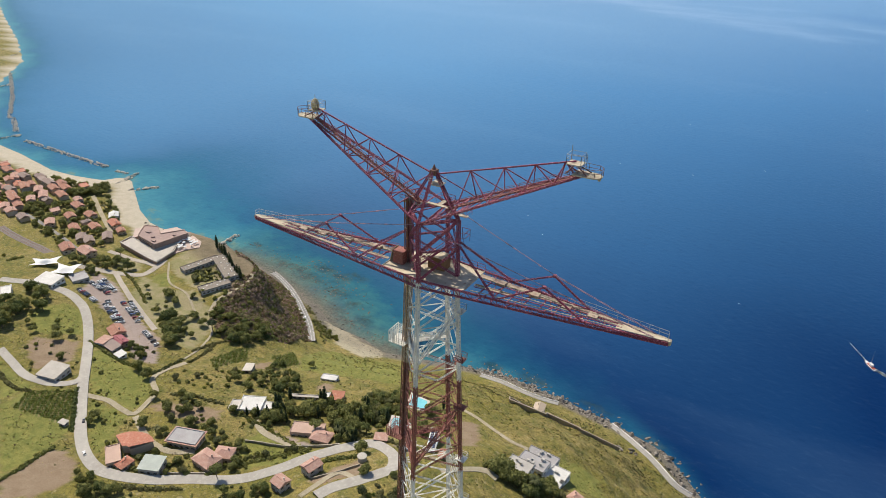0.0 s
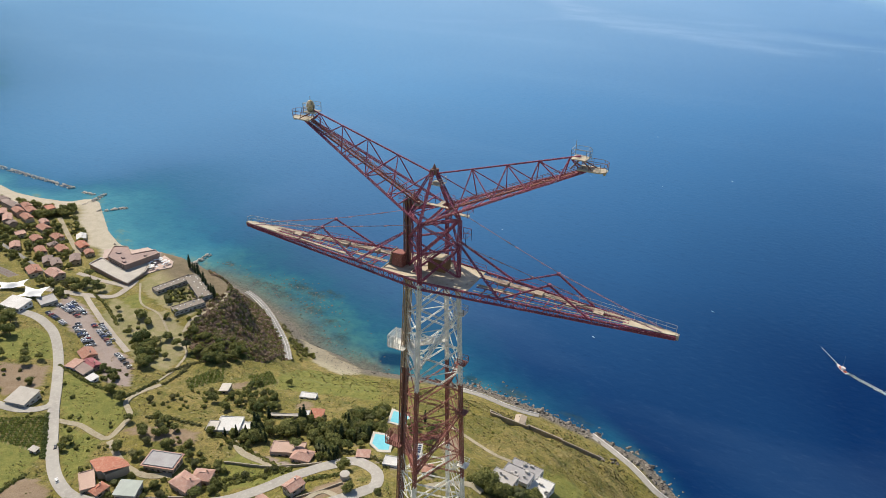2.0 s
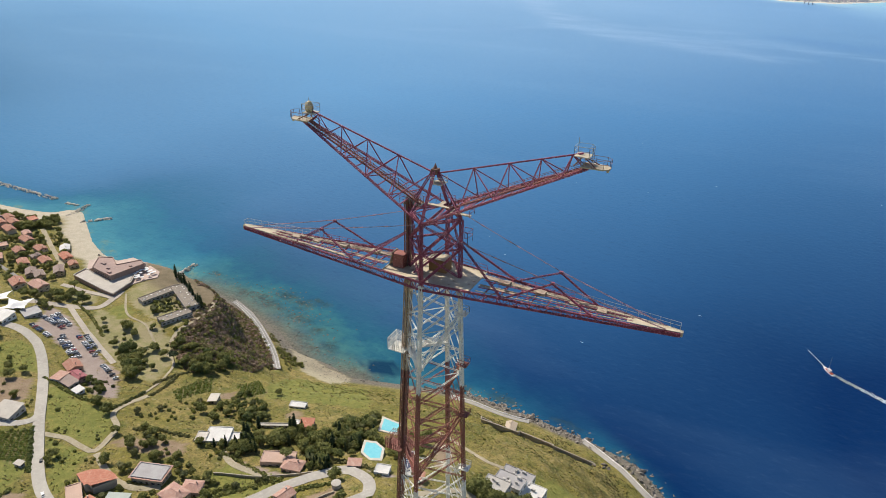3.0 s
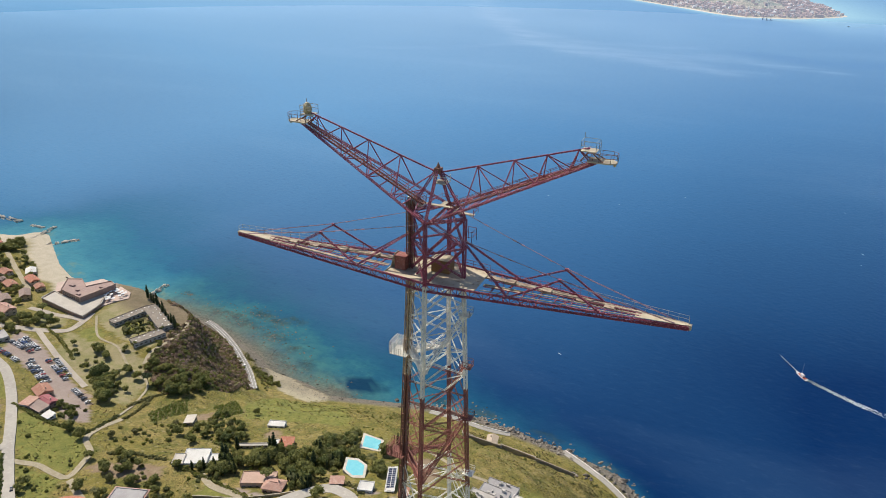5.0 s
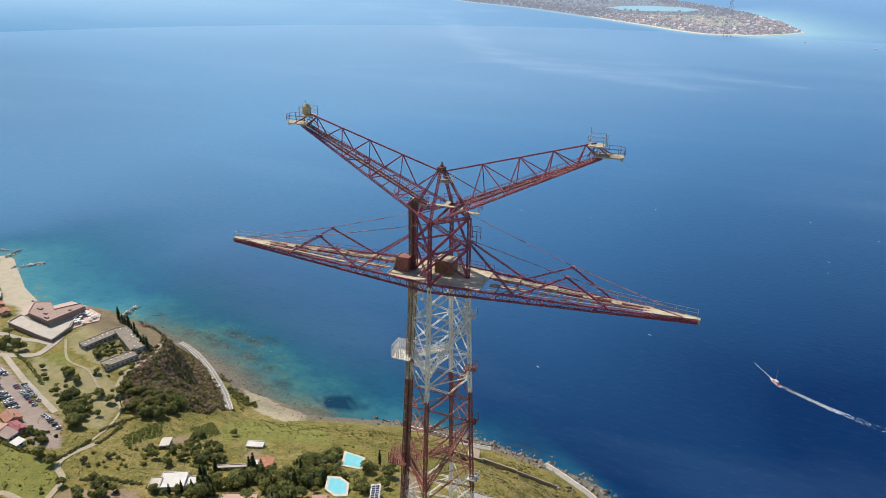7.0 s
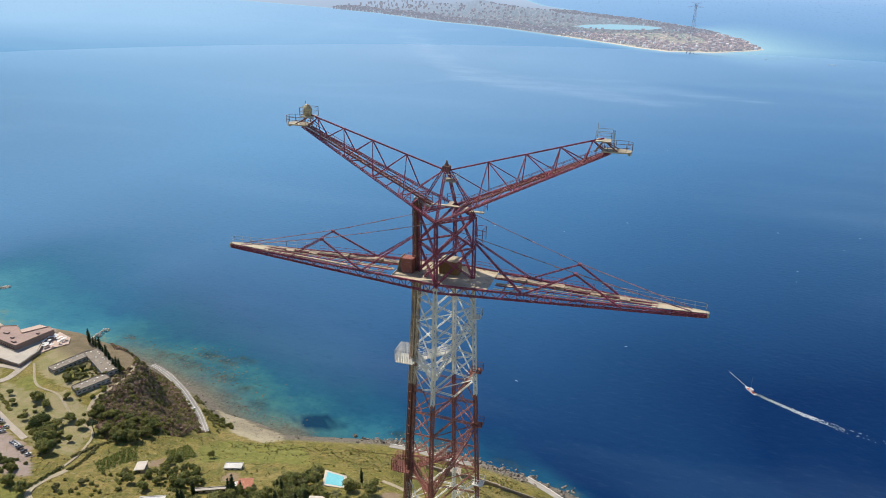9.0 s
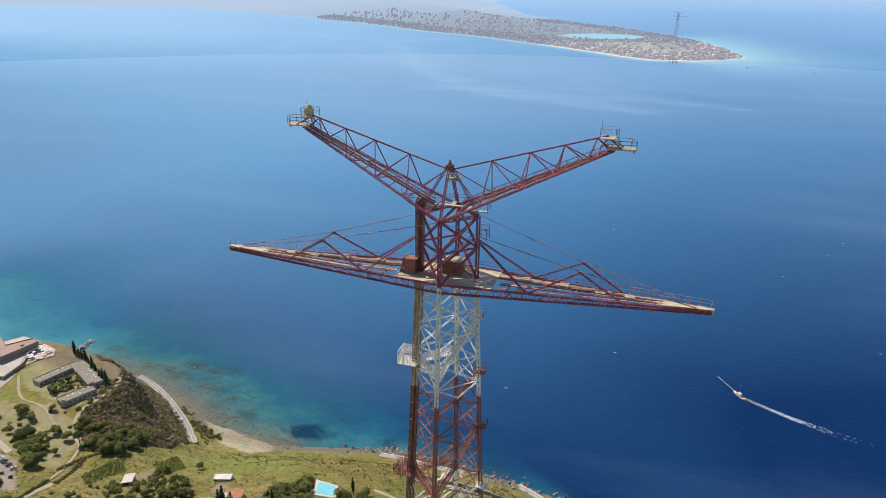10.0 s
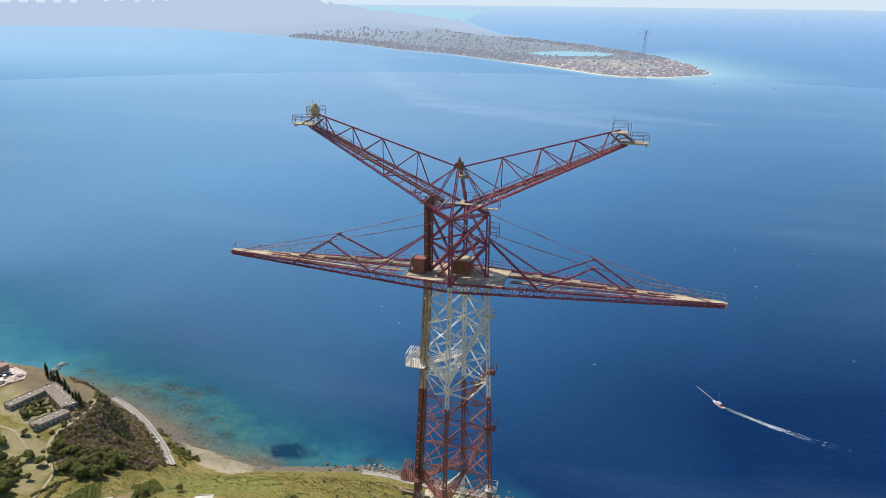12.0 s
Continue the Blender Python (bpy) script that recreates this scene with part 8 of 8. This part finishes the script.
def spread_tufts(name, label, ring, n, size, per, mats, seed, avoid=0.8, bare=-0.5):
    r = random.Random(seed)
    b = Builder()
    pts = np.array([(r.uniform(min(p[0] for p in ring), max(p[0] for p in ring)), r.uniform(min(p[1] for p in ring), max(p[1] for p in ring))) for _ in range(n * 3)])
    ok = inside(pts[:, 0], pts[:, 1], ring)
    ok &= signed_distance(pts[:, 0], pts[:, 1], COAST, INLAND) > 9
    for line, w in ROADLINES:
        ok &= np.min(np.hypot(pts[:, None, 0] - line[None, ::2, 0], pts[:, None, 1] - line[None, ::2, 1]), axis=1) > w / 2 + avoid
    for a, c, q in FOOTPRINTS:
        ok &= np.hypot(pts[:, 0] - a, pts[:, 1] - c) > q
    for plots in (SOIL, PAVED, LAWN):
        ok &= (in_plots(plots, pts[:, 0], pts[:, 1]) < 0.5) | (np.arange(len(pts)) % 9 == 0)
    clump = ripple(pts[:, 0], pts[:, 1], 38, seed) + 0.6 * ripple(pts[:, 0], pts[:, 1], 14, seed + 2)
    ok &= clump > bare + 0.5 * np.array([r.random() for _ in range(len(pts))])
    pts = pts[ok][:n]
    zz = height(pts[:, 0], pts[:, 1])
    for (x, y), z in zip(pts, zz):
        s = size * r.uniform(0.5, 1.3)
        k = len(b.f)
        tuft(b, r, x, y, z - 0.05, s, per)
        m = r.randrange(len(mats))
        b.m[k:] = [m] * (len(b.f) - k)
    tagged(new(name, b.mesh(name, mats)), label, "scrub", kind="stuff")


spread_tufts("scrub", "dense brown and olive scrub on the steep headland", [(-398, 318), (-440, 352), (-490, 420), (-440, 398), (-390, 378), (-340, 338), (-306, 304), (-294, 262), (-316, 223), (-357, 242), (-372, 285)], 4200, 1.9, 26, (SCRUBLEAF, SCRUBGREEN, SCRUBLEAF, SCRUBLEAF, SCRUBGREEN, DRYLEAF, LEAF), 4, bare=-1.6)
spread_tufts("scrub", "low bushes and rough grass over the hillside", [(-470, 100), (-480, 180), (-330, 240), (-260, 340), (-60, 365), (40, 310), (60, 200), (-60, 120), (-180, 60), (-330, 50)], 9000, 0.6, 7, (OLIVE, DRYLEAF, LIMEBUSH, STRAW), 6)
spread_tufts("grass", "coarse dry and green grass over the hillside", [(-470, 100), (-480, 180), (-330, 240), (-260, 340), (-60, 365), (40, 310), (60, 200), (-60, 120), (-180, 60), (-330, 50)], 20000, 0.34, 4, (STRAW, LIMEBUSH, STRAW, OLIVE), 12)
spread_tufts("grass", "tussocks of straw grass on the slope above the shore", [(-290, 318), (-180, 345), (-60, 352), (10, 320), (40, 300), (20, 240), (-60, 240), (-180, 270)], 12000, 0.4, 4, (STRAW, STRAW, DRYLEAF, LIMEBUSH), 15)
spread_tufts("scrub", "green scrub between the coast road and the beach", [(-412, 397), (-398, 402), (-336, 358), (-314, 337), (-306, 322), (-330, 338), (-365, 366)], 900, 1.2, 11, (OLIVE, LEAF, OLIVE, DRYLEAF), 18)
spread_tufts("scrub", "coarse shrubs along the shore slope", [(-290, 318), (-180, 345), (-60, 352), (10, 320), (30, 300), (-60, 300), (-180, 318)], 1300, 0.7, 8, (OLIVE, DRYLEAF), 8)

b = Builder()
r = random.Random(33)
for ring in VINES:
    x0, x1, y0, y1 = min(p[0] for p in ring), max(p[0] for p in ring), min(p[1] for p in ring), max(p[1] for p in ring)
    for i in range(-60, 60):
        for j in range(-60, 60):
            u, v = i * 1.2 + r.uniform(-0.3, 0.3), j * 2.0 + r.uniform(-0.3, 0.3)
            x, y = (x0 + x1) / 2 + u * 0.8 - v * 0.6, (y0 + y1) / 2 + u * 0.6 + v * 0.8
            if x0 < x < x1 and y0 < y < y1 and bool(inside(np.array([x]), np.array([y]), ring)[0]):
                tuft(b, r, x, y, ground_z(x, y) + 0.2, r.uniform(0.6, 1.1), 8)
tagged(new("vines", b.mesh("vines", (LIMEBUSH,))), "rows of leafy vines on small terraces", "vineyard", kind="stuff")

# hedges and overgrown field edges
HEDGES = [
    [(-289, 39), (-292, 56), (-295, 72)], [(-337, 115), (-316, 99), (-300, 87)], [(-246, 158), (-233, 157), (-212, 155), (-193, 152), (-173, 149)],
    [(-240, 71), (-227, 77), (-210, 88)], [(-199, 118), (-191, 132), (-174, 153)], [(-220, 151), (-224, 162), (-230, 178)], [(-318, 183), (-316, 167), (-316, 153)],
    [(-312, 183), (-314, 198), (-319, 214)], [(-164, 166), (-153, 178), (-133, 179), (-122, 173)], [(-240, 189), (-231, 191), (-222, 187)],
    [(-384, 158), (-354, 154), (-325, 155)], [(-164, 134), (-158, 145), (-143, 156)], [(-286, 147), (-273, 154), (-252, 159)],
    [(-314, 231), (-321, 210), (-323, 196)], [(-473, 249), (-445, 242), (-407, 224)], [(-397, 98), (-370, 93), (-356, 96)],
]
for line in HEDGES:
    b = Builder()
    r = random.Random(int(line[0][0]))
    for x, y in smooth_line(line, 1.1):
        for _ in range(2):
            px, py = x + r.gauss(0, 0.5), y + r.gauss(0, 0.5)
            tuft(b, r, px, py, ground_z(px, py) + 0.3, r.uniform(0.8, 1.5), 16)
    tagged(new("hedge", b.mesh("hedge", (LEAF if r.random() < 0.6 else OLIVE,))), "overgrown green hedge along a field edge", "hedge", "hedges")
